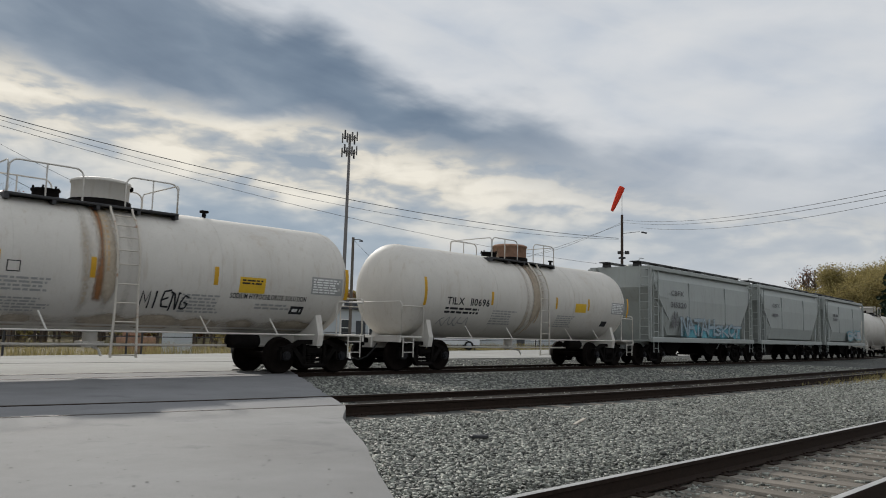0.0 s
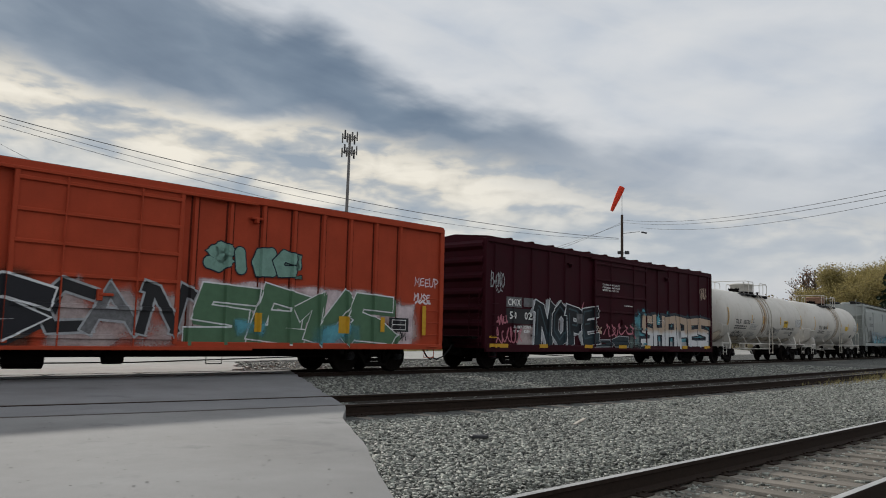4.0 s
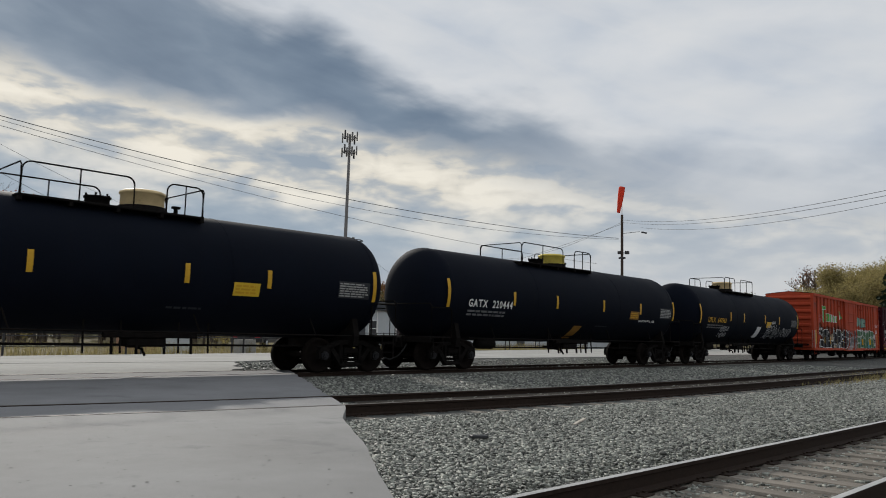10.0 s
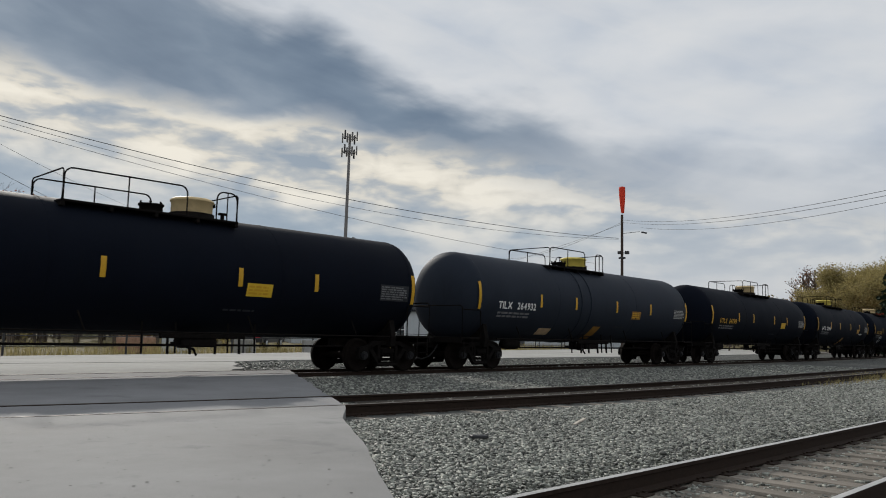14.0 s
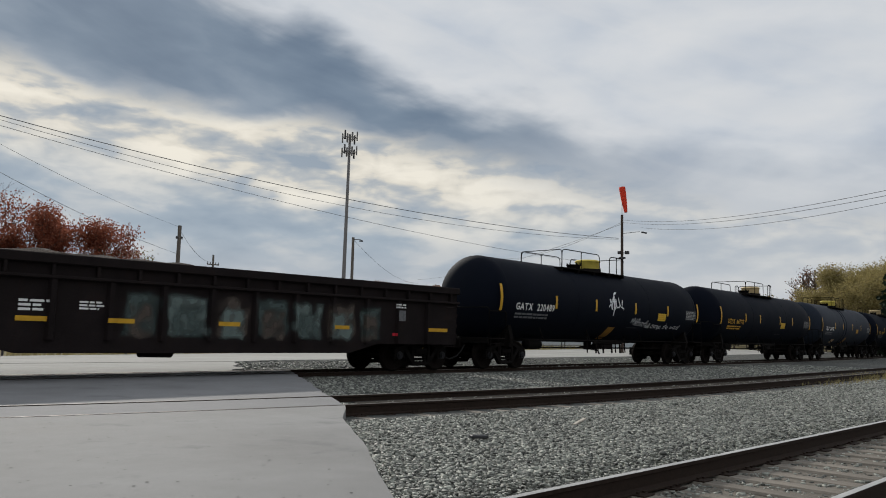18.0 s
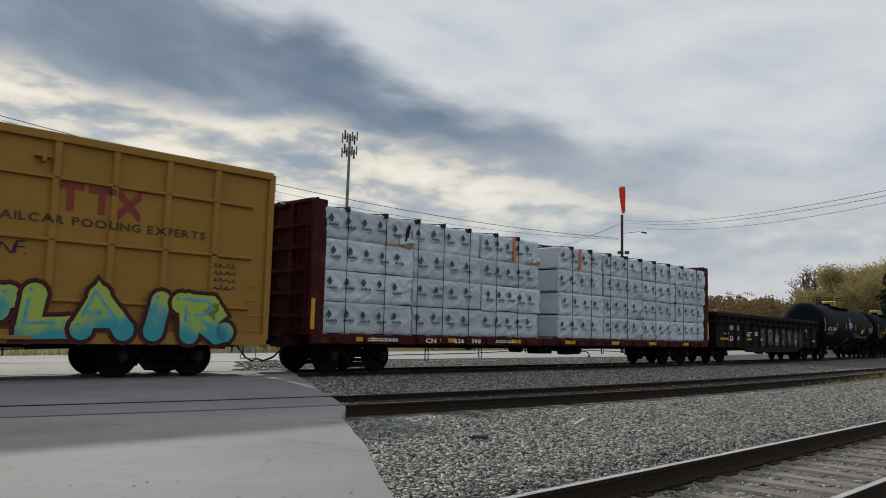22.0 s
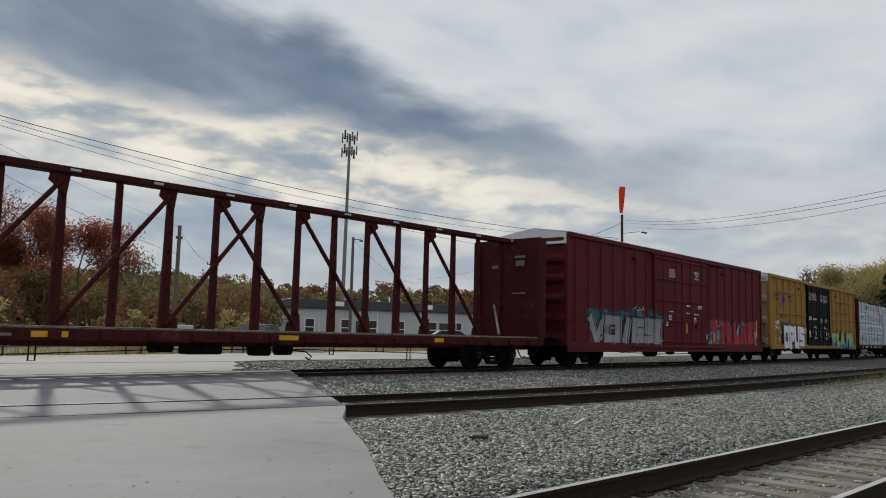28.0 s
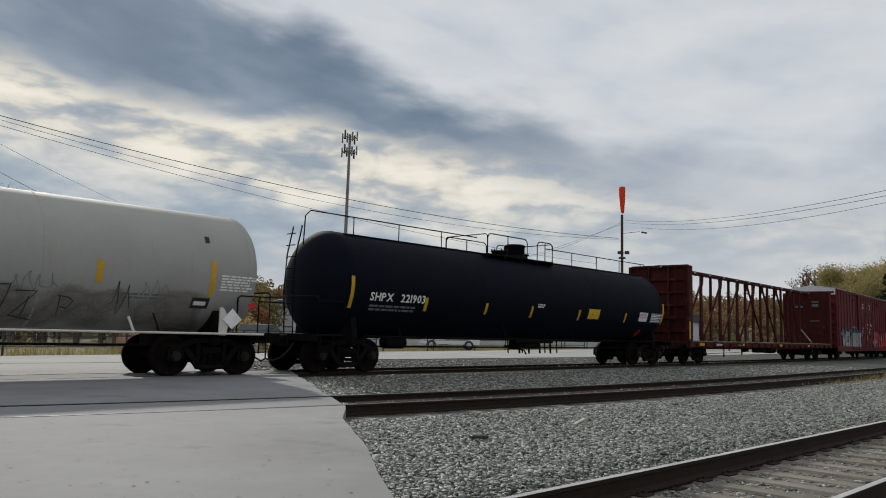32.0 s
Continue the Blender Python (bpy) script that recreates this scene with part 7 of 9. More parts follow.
k.wild("NOPE", -5.55, -1.75, 0.70, 2.38, 0.36, (G_DEEP,), G_WHITE, rim=0.055, line=G_NAVY, block=G_SILVER, shine=G_NAVY2, seed=4, jitter=0.06, lap=0.16, cast=(-0.15, -0.05), label="large dark blue sprayed letters with silver edges")
k.mist(-6.6, -5.6, 0.8, 1.4, F_BLUSH, seed=4, spread=0.15, lift=0.004)
k.patch(-3.1, -2.45, 1.62, 1.98, M_DIMLET, "paint_patch", "grey paint rectangle over the letters", lift=0.04)
k.blobs(-1.9, -1.5, 1.2, 1.6, 4, 0.10, G_TAN, 14, 0.036)
k.wild("LC", -2.0, 0.45, 0.70, 1.36, 0.24, (G_DEEP,), G_SILVER, rim=0.035, seed=3, jitter=0.14, lift=0.014)
k.scrawl(-1.3, 1.2, 1.1, 1.75, G_PINK, loops=5, seed=12, w=0.030)
k.mist(1.2, 8.35, 0.9, 1.95, F_CYAN, seed=6, spread=0.22, wisps=0.24)
k.mist(0.7, 1.5, 0.85, 1.5, F_DUST, seed=8, spread=0.3, lift=0.005)
k.wild("SHAPES", 1.75, 8.30, 0.70, 2.22, 0.31, (G_TANWHITE,), G_NAVY, rim=0.05, block=G_NAVY, seed=6, jitter=0.06, lap=0.09, cast=(-0.09, 0.07), label="large tan and white sprayed letters", shapes=BLOCKS)
for i in range(40):
    x = 2.2 + 0.15 * i
    if i % 7 < 5:
        k.patch(x, x + 0.035, 1.80, 1.835, G_WHITE, "spray_dot", "", lift=0.032)
        k.patch(x + 0.07, x + 0.105, 1.90, 1.935, G_WHITE, "spray_dot", "", lift=0.032)
k.patch(1.9, 8.2, 0.72, 1.02, G_SILVER, "spray_band", "pale band under the letters", lift=0.008)
k.scrawl(7.45, 8.25, 3.0, 3.6, G_TAN, loops=4, seed=3, w=0.020)
for x0, x1 in ((-8.22, -7.25), (-5.48, -4.98), (-2.6, -2.05), (-0.24, 0.35), (1.88, 2.5), (5.5, 6.0), (7.8, 8.35)):
    k.patch(x0, x1, 0.715, 0.84, M_YELLOW, "reflector_strip", "yellow reflector strip", lift=0.078)
k.patch(-8.15, -7.75, 1.02, 1.09, M_YELLOW, "reflector_strip", "small yellow strip")
kd = shifted(mar, mar_door, 0.18)
for i, line in enumerate(("CLOSE AND LOCK", "BULKHEADS AND DOOR", "BEFORE MOVING CAR")):
    kd.words(line, -1.36, -0.05 - (0, 0, 0.1)[i], 3.14 - i * 0.11, 3.21 - i * 0.11, M_LETTER, label="white door instructions")
kd.bars(0.3, 1.0, 2.38, 2.44, 1, M_LETTER, 3)

# orange box car
k = shifted(org, org_side, 0.15)
v, f = [], []
for x0, x1, z0, z1 in ((-7.78, -6.87, 3.34, 3.60), (-7.48, -7.12, 2.50, 3.34)):
    k.patch(x0, x1, z0, z1, G_WHITE, "logo_edge", "white edge of the logo", lift=0.006)
    k.patch(x0 + 0.04, x1 - 0.04, z0 + 0.04, z1 - 0.03, G_LOGOGREEN, "logo_shape", "green logo shape", lift=0.010)
for i in range(8):
    x = -6.84 + i * 0.41
    z = 3.14 - 0.02 * i
    k.patch(x, x + 0.34, 2.56, z, G_WHITE, "logo_edge", "", lift=0.006)
    k.patch(x + 0.03, x + 0.31, 2.59, z - 0.03, G_LOGOGREEN, "logo_shape", "green logo bar", lift=0.010)
    if i in (1, 2, 4, 7):
        k.patch(x + 0.12, x + 0.22, 2.72, z - 0.16, M_ORANGE, "logo_gap", "", lift=0.014)
k.blobs(-3.05, -2.78, 2.85, 3.20, 5, 0.28, G_LOGOGREEN, 3, 0.010)
k.blobs(-3.0, -2.85, 2.80, 3.0, 3, 0.16, G_WHITE, 4, 0.014)
k.patch(-8.60, -7.47, 1.64, 2.17, M_DARKLET, "number_field", "black painted field")
k.words("CRIX", -8.52, -7.95, 1.95, 2.12, M_LETTER, lift=0.010, label="white reporting mark")
k.words("140   37", -8.52, -7.55, 1.69, 1.87, M_LETTER, lift=0.010, label="white car number")
k.mist(-8.2, -1.5, 0.85, 2.1, F_SCORCH, seed=6, spread=0.42, lift=0.003)
k.mist(-7.5, -1.6, 0.9, 1.75, F_CREAM, seed=5, spread=0.25, lift=0.006)
k.wild("SLAPS", -7.9, -1.2, 0.68, 2.16, 0.40, (G_BLACK,), G_WHITE, rim=0.05, block=G_BLACK, seed=11, jitter=0.10, lap=0.20, cast=(0.12, -0.06), label="large black sprayed letters with white edges")
k.wild("I", -9.0, -7.2, 0.68, 1.15, 0.16, (G_BLACK,), G_WHITE, rim=0.04, seed=2, jitter=0.3)
k.pen("KAP", -8.69, -7.85, 2.50, 3.05, 0.030, G_PINK, seed=3)
k.pen("BESK", -9.75, -8.98, 3.48, 3.76, 0.026, M_DARKLET, seed=4)
k.patch(-10.08, -9.40, 0.82, 1.94, G_SILVER, "paint_patch", "grey paint over old graffiti")
k.patch(-9.38, -9.12, 1.04, 1.97, M_YELLOW, "reflector_strip", "yellow reflector strip", lift=0.010)
k.mist(-0.9, 9.1, 0.8, 1.6, F_BLUSH, seed=9, spread=0.4, lift=0.003, wisps=0.3)
k.wild("CAN", -1.3, 1.9, 0.85, 2.15, 0.22, (M_DARKLET, M_DIMLET), G_SILVER, rim=0.05, seed=14, jitter=0.12)
k.mist(2.3, 7.75, 0.75, 2.15, F_PALE, seed=31, spread=0.16, lift=0.006)
k.mist(8.1, 8.95, 0.75, 1.85, F_PALE, seed=32, spread=0.16, lift=0.006)
k.wild("SCNZ", 2.15, 8.05, 0.68, 2.22, 0.40, (G_GREEN,), G_WHITE, rim=0.035, block=G_GREEN, seed=8, jitter=0.06, lap=0.10, cast=(0.10, -0.10), label="large dull green sprayed letters with white edges", shapes=FLAGS)
k.mist(5.4, 6.9, 0.8, 1.2, F_CYAN, seed=23, spread=0.2, lift=0.060)
k.mist(3.3, 3.9, 1.0, 1.2, F_CYAN, seed=24, spread=0.2, lift=0.060)
k.wild("SIEC", 2.4, 4.80, 2.30, 3.16, 0.27, (G_MINT,), G_NAVY, rim=0.030, seed=15, jitter=0.1, label="grey mint bubble letters with dark outlines", soft=True)
k.blobs(4.66, 4.80, 2.62, 2.86, 6, 0.24, G_NAVY, 5, 0.030)
k.blobs(4.66, 4.80, 2.62, 2.86, 6, 0.205, G_MINT, 5, 0.034)
k.blobs(4.94, 4.96, 2.40, 2.42, 2, 0.13, G_NAVY, 6, 0.030)
k.blobs(4.94, 4.96, 2.40, 2.42, 2, 0.10, G_MINT, 6, 0.034)
k.patch(8.06, 8.80, 1.14, 1.53, M_DARKLET, "placard", "black placard", lift=0.022)
k.patch(8.16, 8.70, 1.19, 1.48, M_LETTER, "placard_frame", "white frame on the placard", lift=0.025)
k.patch(8.18, 8.42, 1.21, 1.46, M_DARKLET, "placard_field", "", lift=0.028)
k.patch(8.44, 8.68, 1.21, 1.46, M_DARKLET, "placard_field", "", lift=0.028)
k.patch(8.18, 8.68, 1.33, 1.35, M_LETTER, "placard_bar", "", lift=0.031)
k.pen("MEEUP", 9.02, 10.0, 2.48, 2.75, 0.030, G_PALE, seed=9, jitter=0.05)
k.pen("MUSE", 9.0, 9.65, 2.06, 2.28, 0.040, G_PALE, seed=11, jitter=0.05)
k.scrawl(9.05, 9.7, 1.97, 2.07, G_PALE, loops=3, seed=4, w=0.03)
k.pen("SLOM", 8.15, 8.72, 0.92, 1.14, 0.040, M_DARKLET, seed=5, jitter=0.05)
for x, za, zb in ((3.77, 1.05, 1.51), (6.32, 1.06, 1.51), (6.47, 1.06, 1.51), (7.78, 1.12, 1.53), (9.38, 1.06, 1.91), (-7.3, 1.1, 1.5), (-6.1, 1.05, 1.5), (-4.1, 1.05, 1.45), (-2.4, 1.0, 1.4)):
    k.patch(x - 0.075, x + 0.075, za, zb, M_YELLOW, "reflector_strip", "yellow reflector strip", lift=0.066)

# black tank cars
SPEC = {"one": ("UTLX  647963", M_YELLOW, (-3.33, -1.49, 1.67, 4.02), (-6.14, -3.91), 7.03, 7.39), "two": ("GATX  220444", M_LETTER, (-3.83, -1.30, 1.88, 4.78), (-6.18, -3.93), 7.12, 7.75),
        "three": ("UTLX  647919", M_YELLOW, (-3.50, -1.37, 1.95, 4.13), (-5.98, -3.82), 6.95, 7.54), "four": ("TILX  264932", M_LETTER, (-3.62, -1.39, 1.56, 4.35), (-6.01, -3.93), 6.98, 7.71),
        "five": ("UTLX  647771", M_YELLOW, (-3.57, -1.37, 1.90, 4.14), (-5.97, -3.84), 6.90, 7.6), "six": ("GATX  220489", M_LETTER, (-3.81, -1.10, 1.97, 4.83), (-6.18, -3.92), 7.0, 7.85)}
for key, (mark, ink, short, span, left, right) in SPEC.items():
    car, half, side, t = TANKS[key]
    k = shifted(car, side, 0.43 if key == "six" else 0.35)
    for x in short:
        k.tape(x, 2.12, 2.57, 0.12)
    k.tape(-left, 1.94, 2.82, 0.13)
    k.tape(right, 1.94, 2.78, 0.12)
    k.words(mark, span[0], span[1], 1.99, 2.24, ink, label="stencilled reporting mark")
    k.bars(span[0] + 0.02, span[1] - 0.2, 1.70, 1.92, 2, M_DIMLET if ink is M_LETTER else M_YELLOW if key == "five" else M_DIMLET, 3)
    k.patch(right - 1.25, right - 0.18, 2.00, 2.45, M_DARKPANEL, "data_panel", "weathered data panel")
    k.bars(right - 1.22, right - 0.22, 2.03, 2.42, 6, M_DIMLET if key in ("one", "five") else M_GREYPANEL, 5, lift=0.009)
    yx = 1.97 if key == "one" else 2.10 if key == "five" else 3.16 if key == "three" else 2.78 if key == "four" else 3.97
    k.patch(yx, yx + 0.72, 1.90, 2.22, M_DULLPLAC if key in ("four", "two") else M_PLAC, "placard", "faded yellow placard")
    k.bars(yx + 0.05, yx + 0.65, 1.94, 2.18, 3, M_YELLOW, 8, lift=0.009)
    k.bars(1.6, 2.6, 1.52, 1.60, 1, M_DARKPANEL, 10)
    if key in ("two", "four", "six"):
        k.patch(0.04, 0.58, 1.06, 1.54, M_DULLPLAC, "sign_panel", "slanted yellow panel low on the tank", slant=0.12)
car, half, side, t = TANKS["two"]
words(car, side, "SR-8754 FRA AIR", 4.4, 5.75, 1.80, 1.90, M_LETTER, label="white stencilled line")
for key in ("one",):
    car, half, side, t = TANKS[key]
    k = shifted(car, side, 0.35)
    k.patch(0.55, 1.15, 1.33, 1.92, G_WHITE, "paint_patch", "white painted rectangle", slant=0.08)
    k.scrawl(-4.34, -3.3, 1.56, 1.86, G_SILVER, loops=5, seed=3, w=0.026)
    k.scrawl(-4.34, -3.24, 1.28, 1.54, G_SILVER, loops=6, seed=6, w=0.022)
    k.pen("BRENDA", 2.2, 4.35, 1.42, 2.02, 0.045, G_SILVER, seed=8, jitter=0.09)
    k.scrawl(2.1, 3.9, 1.30, 1.44, G_SILVER, loops=3, seed=3, w=0.014)
    k.scrawl(2.75, 3.35, 2.12, 2.26, G_SILVER, loops=3, seed=2, w=0.040)
    k.pen("I*YOU/", 4.45, 6.40, 1.45, 1.90, 0.042, G_SILVER, seed=4, jitter=0.06)
car, half, side, t = TANKS["four"]
k = shifted(car, side, 0.35)
for x in (-1.0, -0.35):
    part("jacket_band", hoop(x - 0.35, 1.475, 2.385, 0.09, 0.03), M_BLUEBLACK, car, "raised band round the middle")
k.patch(-3.27, -2.5, 1.17, 1.40, M_STAIN, "paint_patch", "rust coloured panel")
car, half, side, t = TANKS["six"]
k = shifted(car, side, 0.43)
k.scrawl(-0.21, 0.98, 2.2, 2.75, G_WHITE, loops=5, seed=5, w=0.024)
k.tag("f", 0.1, 0.5, 2.0, 2.95, G_WHITE, seed=2, fat=-0.02)
k.scrawl(1.75, 2.5, 1.75, 1.98, G_WHITE, loops=4, seed=4, w=0.012)
k.tag("ACTAVIS", 2.0, 3.2, 1.62, 1.88, G_WHITE, seed=7, fat=-0.015)
k.tag("will change the world", 3.0, 6.22, 1.52, 1.80, G_WHITE, seed=9, fat=-0.015, jitter=0.15)

# gondola
k = shifted(gon, gon_side, 0.2)
k.words("AM  GX", -6.50, -5.21, 1.66, 1.92, M_LETTER, label="white reporting mark")
k.words("25  54", -6.50, -5.20, 1.12, 1.38, M_LETTER, label="white car number")
for x, w in ((-7.75, 1.0), (-4.09, 0.57), (-2.33, 0.6), (0.27, 0.57), (3.6, 0.57), (7.08, 0.9)):
    k.patch(x, x + w, 1.17, 1.27, M_YELLOW, "reflector_strip", "yellow reflector strip", lift=0.020)
k.bars(-7.3, -6.8, 1.45, 1.53, 1, M_LETTER, 4)
k.bars(-4.05, -3.5, 1.36, 1.62, 3, M_LETTER, 5)
k.bars(-2.9, -2.4, 1.42, 1.62, 3, M_LETTER, 6)
for i, (a, b) in enumerate(((-1.9, -1.3), (-0.9, -0.1), (0.3, 1.0), (1.35, 2.1), (2.45, 3.2), (3.5, 4.3), (4.6, 5.2))):
    k.mist(a, b, 1.05, 1.72, (F_OLDTEAL, F_DUST, F_OLDBROWN)[i % 3], seed=60 + i, spread=0.2, lift=0.003, cell=0.06, grain=(3.4, 3.0), low=0.84)
    k.mist(a + 0.1, b - 0.1, 0.95, 1.5, (F_OLDBROWN, F_OLDTEAL, F_DUST)[i % 3], seed=70 + i, spread=0.15, lift=0.006, cell=0.06, grain=(4.5, 4.0), low=0.84)
k.patch(5.9, 6.25, 1.45, 1.75, M_DIMLET, "placard", "pale label frame")
k.bars(5.85, 6.3, 1.80, 1.95, 2, M_LETTER, 7)
k.patch(5.75, 5.88, 1.02, 1.10, G_RED, "label", "small red label")

f = Form()
hv, hf = [], []
nx, ny = 40, 10
for i in range(nx + 1):
    for j in range(ny + 1):
        u, w = i / nx, j / ny
        x, yy = -7.9 + 12.5 * u, -1.30 + 2.6 * w
        rise = math.sin(math.pi * min(1, u * 1.0)) ** 0.6 * math.sin(math.pi * w) ** 0.7 * (1.15 - 0.5 * u)
        bump = 0.10 * noise.noise((x * 1.3, yy * 1.6, 2.0)) + 0.05 * noise.noise((x * 4, yy * 4, 5.0))
        hv.append((x, yy, 2.15 + 0.60 * rise + bump * (1 if 0 < w < 1 else 0)))
for i in range(nx):
    for j in range(ny):
        a = i * (ny + 1) + j
        hf.append((a, a + ny + 1, a + ny + 2, a + 1))
base = len(hv)
hv += [(-7.9, -1.30, 1.10), (4.6, -1.30, 1.10), (4.6, 1.30, 1.10), (-7.9, 1.30, 1.10)]
hf.append((base, base + 3, base + 2, base + 1))
last = nx * (ny + 1)
hf += [tuple([base] + [base + 1] + [i * (ny + 1) for i in range(nx, -1, -1)]), tuple([base + 2, base + 3] + [i * (ny + 1) + ny for i in range(nx + 1)]),
       tuple([base + 3, base] + list(range(0, ny + 1))), tuple([base + 1, base + 2] + list(range(last + ny, last - 1, -1)))]
f.add(hv, hf)
heap = thing("scrap_heap", "dark brown heap of scrap filling the gondola", "scrap load", form=f, mat=M_HEAP)
LOADS.append((heap, gon_mid, pose(0, 0, 0)))

# loaded flat car: side marks
k = shifted(cb, cb_side, 0)
k.words("CN", -7.55, -7.1, 0.84, 0.97, M_LETTER, lift=0.09, label="white reporting mark")
k.words("626   398", -6.3, -5.05, 0.84, 0.97, M_LETTER, lift=0.09, label="white car number")
k.bars(-4.3, -3.2, 0.86, 0.96, 2, M_LETTER, 3, lift=0.09)
k.bars(-9.8, -8.6, 0.86, 0.96, 2, M_LETTER, 4, lift=0.09)

# ochre box car
k = shifted(ttx, ttx_side, 0)
for z in (4.05, 2.80, 1.60):
    for a, b in ((-8.2, -2.75), (2.65, 9.2)):
        g = Form()
        g.box(a, b, -1.60, -1.52, z - 0.035, z + 0.035, 0.012)
        part("side_stringer", g, M_OCHRE, ttx, "horizontal stringer")
k.words("next", -8.86, -8.10, 3.76, 3.93, M_DARKLET, label="black lower case slogan", lift=0.012, fat=0.035)
k.words("load", -8.82, -8.10, 3.53, 3.70, M_DARKLET, label="black lower case slogan", lift=0.012, fat=0.035)
k.words("any", -6.16, -5.50, 3.70, 3.88, M_DARKLET, label="black lower case slogan", lift=0.012, fat=0.035)
k.words("road", -6.20, -5.40, 3.49, 3.66, M_DARKLET, label="black lower case slogan", lift=0.012, fat=0.035)
M_LFADE = flat_paint("faded logo red", (0.20, 0.03, 0.02))
M_LBLUE, M_LRED = flat_paint("logo blue", (0.03, 0.055, 0.20)), flat_paint("logo red", (0.42, 0.035, 0.02))


def bent_bar(pts, w, mat, name, label, lift):
    v, f = [], []
    for i, (x, z) in enumerate(pts):
        v += [(x, z - w / 2), (x, z + w / 2)]
    for i in range(len(pts) - 1):
        f.append((2 * i, 2 * i + 2, 2 * i + 3, 2 * i + 1))
    lay(name, v, f, ttx_side, lift, mat, ttx, label)


for s, zc in ((1, 3.58), (-1, 3.58)):
    bent_bar([(-7.85, zc + s * 0.46), (-7.45, zc + s * 0.22), (-7.20, zc + s * 0.05), (-6.9, zc - s * 0.16), (-6.5, zc - s * 0.44)], 0.17, M_LBLUE, "logo_shape", "blue bent bar of the logo", 0.012)
    bent_bar([(-7.85, zc + s * 0.28), (-7.5, zc + s * 0.08), (-7.30, zc - s * 0.02)], 0.15, M_LRED, "logo_shape", "red bent bar of the logo", 0.016)
    bent_bar([(-6.98, zc + s * 0.08), (-6.75, zc + s * 0.22), (-6.5, zc + s * 0.36)], 0.14, M_LRED, "logo_shape", "red bent bar of the logo", 0.016)
k.words("TB  OX", -7.86, -6.48, 2.52, 2.72, M_DARKLET, label="black reporting mark", lift=0.012, fat=0.035)
k.words("67  2677", -7.86, -6.27, 2.12, 2.30, M_DARKLET, label="black car number", lift=0.012, fat=0.035)
k.tag("AIS", -8.75, -8.2, 2.12, 2.36, G_WHITE, seed=3, fat=0.01, lift=0.014)
k.tag("GNE", -8.75, -8.2, 1.86, 2.08, G_WHITE, seed=5, fat=0.01, lift=0.014)
k.patch(-8.74, -8.22, 1.14, 1.36, M_YELLOW, "placard", "small yellow label", lift=0.012)
k.bars(-8.68, -8.28, 1.18, 1.33, 2, M_DARKLET, 5, lift=0.016)
for i in range(15):
    a = -7.95 + 0.36 * i if 0 < i < 14 else (-7.9 if i == 0 else -3.0)
    if i < 3 or i > 11 or i % 3 == 0:
        k.blobs(a - 0.06, a + 0.06, (1.1, 1.5, 2.25)[i % 3], (1.75, 2.0, 2.4)[i % 3], 3, 0.15, G_CYAN, 40 + i, 0.012)
wild(ttx, FlatSide(-1.615), "OPUS", -7.45, -3.55, 0.70, 2.16, 0.38, (G_BRUSHED,), G_EDGE, rim=0.05, block=G_EDGE, seed=21, jitter=0.05, lap=0.10, cast=(-0.05, 0.08), label="large white sprayed letters with dark red edges", lift=0.012, shapes=BLOCKS)
for i in range(12):
    x = -7.3 + 0.33 * i
    lay("spray_spike", [(x - 0.10, 2.04), (x + 0.14, 2.04), (x + 0.06 * (i % 3 - 1), 2.16 + 0.09 * (i % 3))], [(0, 1, 2)], FlatSide(-1.615), 0.011, G_EDGE, ttx, "pointed tip of the letters' edge")
v, f = [], []
for i in range(10):
    a = math.pi / 2 + math.pi * i / 5
    q = 0.26 if i % 2 == 0 else 0.10
    v.append((-3.38 + q * math.cos(a), 1.90 + q * math.sin(a)))
blobs(ttx, FlatSide(-1.615), -3.55, -3.22, 1.75, 2.05, 7, 0.24, G_EDGE, 77, 0.046)
lay("spray_star", v, [tuple(range(10))], FlatSide(-1.615), 0.055, G_WHITE, ttx, "white sprayed star")
wild(ttx, FlatSide(-1.615), "FLAIR", 3.02, 8.55, 0.66, 2.02, 0.44, (G_FLAIR,), G_EDGE, rim=0.09, shine=G_CYAN, line=G_OXBLOOD, seed=24, jitter=0.08, lap=0.11, label="teal and lime sprayed letters", lift=0.016, soft=True)
for x0, x1, z0, z1 in ((4.72, 5.25, 3.86, 4.0), (4.92, 5.06, 3.42, 3.86), (5.35, 5.88, 3.84, 3.98), (5.55, 5.69, 3.41, 3.84)):
    k.patch(x0, x1, z0, z1, M_LFADE, "logo_shape", "faded red logo bar", lift=0.012)
bent_bar([(5.95, 3.95), (6.45, 3.42)], 0.2, M_LFADE, "logo_shape", "faded red logo bar", 0.012)
bent_bar([(5.95, 3.42), (6.45, 3.95)], 0.2, M_LFADE, "logo_shape", "faded red logo bar", 0.016)
M_FADE = flat_paint("faded brown lettering", (0.055, 0.03, 0.012))
k.words("RAILCAR POOLING EXPERTS", 3.5, 8.0, 3.12, 3.30, M_FADE, label="faded slogan", lift=0.012)
k.tag("SNF.", 3.55, 4.25, 2.45, 2.72, M_DARKLET, seed=4, fat=-0.01, jitter=0.1, lift=0.014)
for i in range(4):
    k.scrawl(8.2, 8.85, 2.52 - 0.17 * i, 2.62 - 0.17 * i, M_DARKLET, loops=4, seed=7 + i, w=0.010, lift=0.014)
kd = shifted(ttx, ttx_door, 0)
for i, line in enumerate(("CLOSE THIS DOOR BEFORE", "CLOSING MAIN DOOR", "CIERRE ESTA PUERTA ANTES DE", "CERRAR LA PUERTA PRINCIPAL")):
    kd.words(line, -2.25 + (0, 0.15, 0, 0)[i], -0.45 - (0.2, 0.35, 0, 0.05)[i], 4.20 - i * 0.12, 4.28 - i * 0.12, M_LETTER, label="white door instructions")
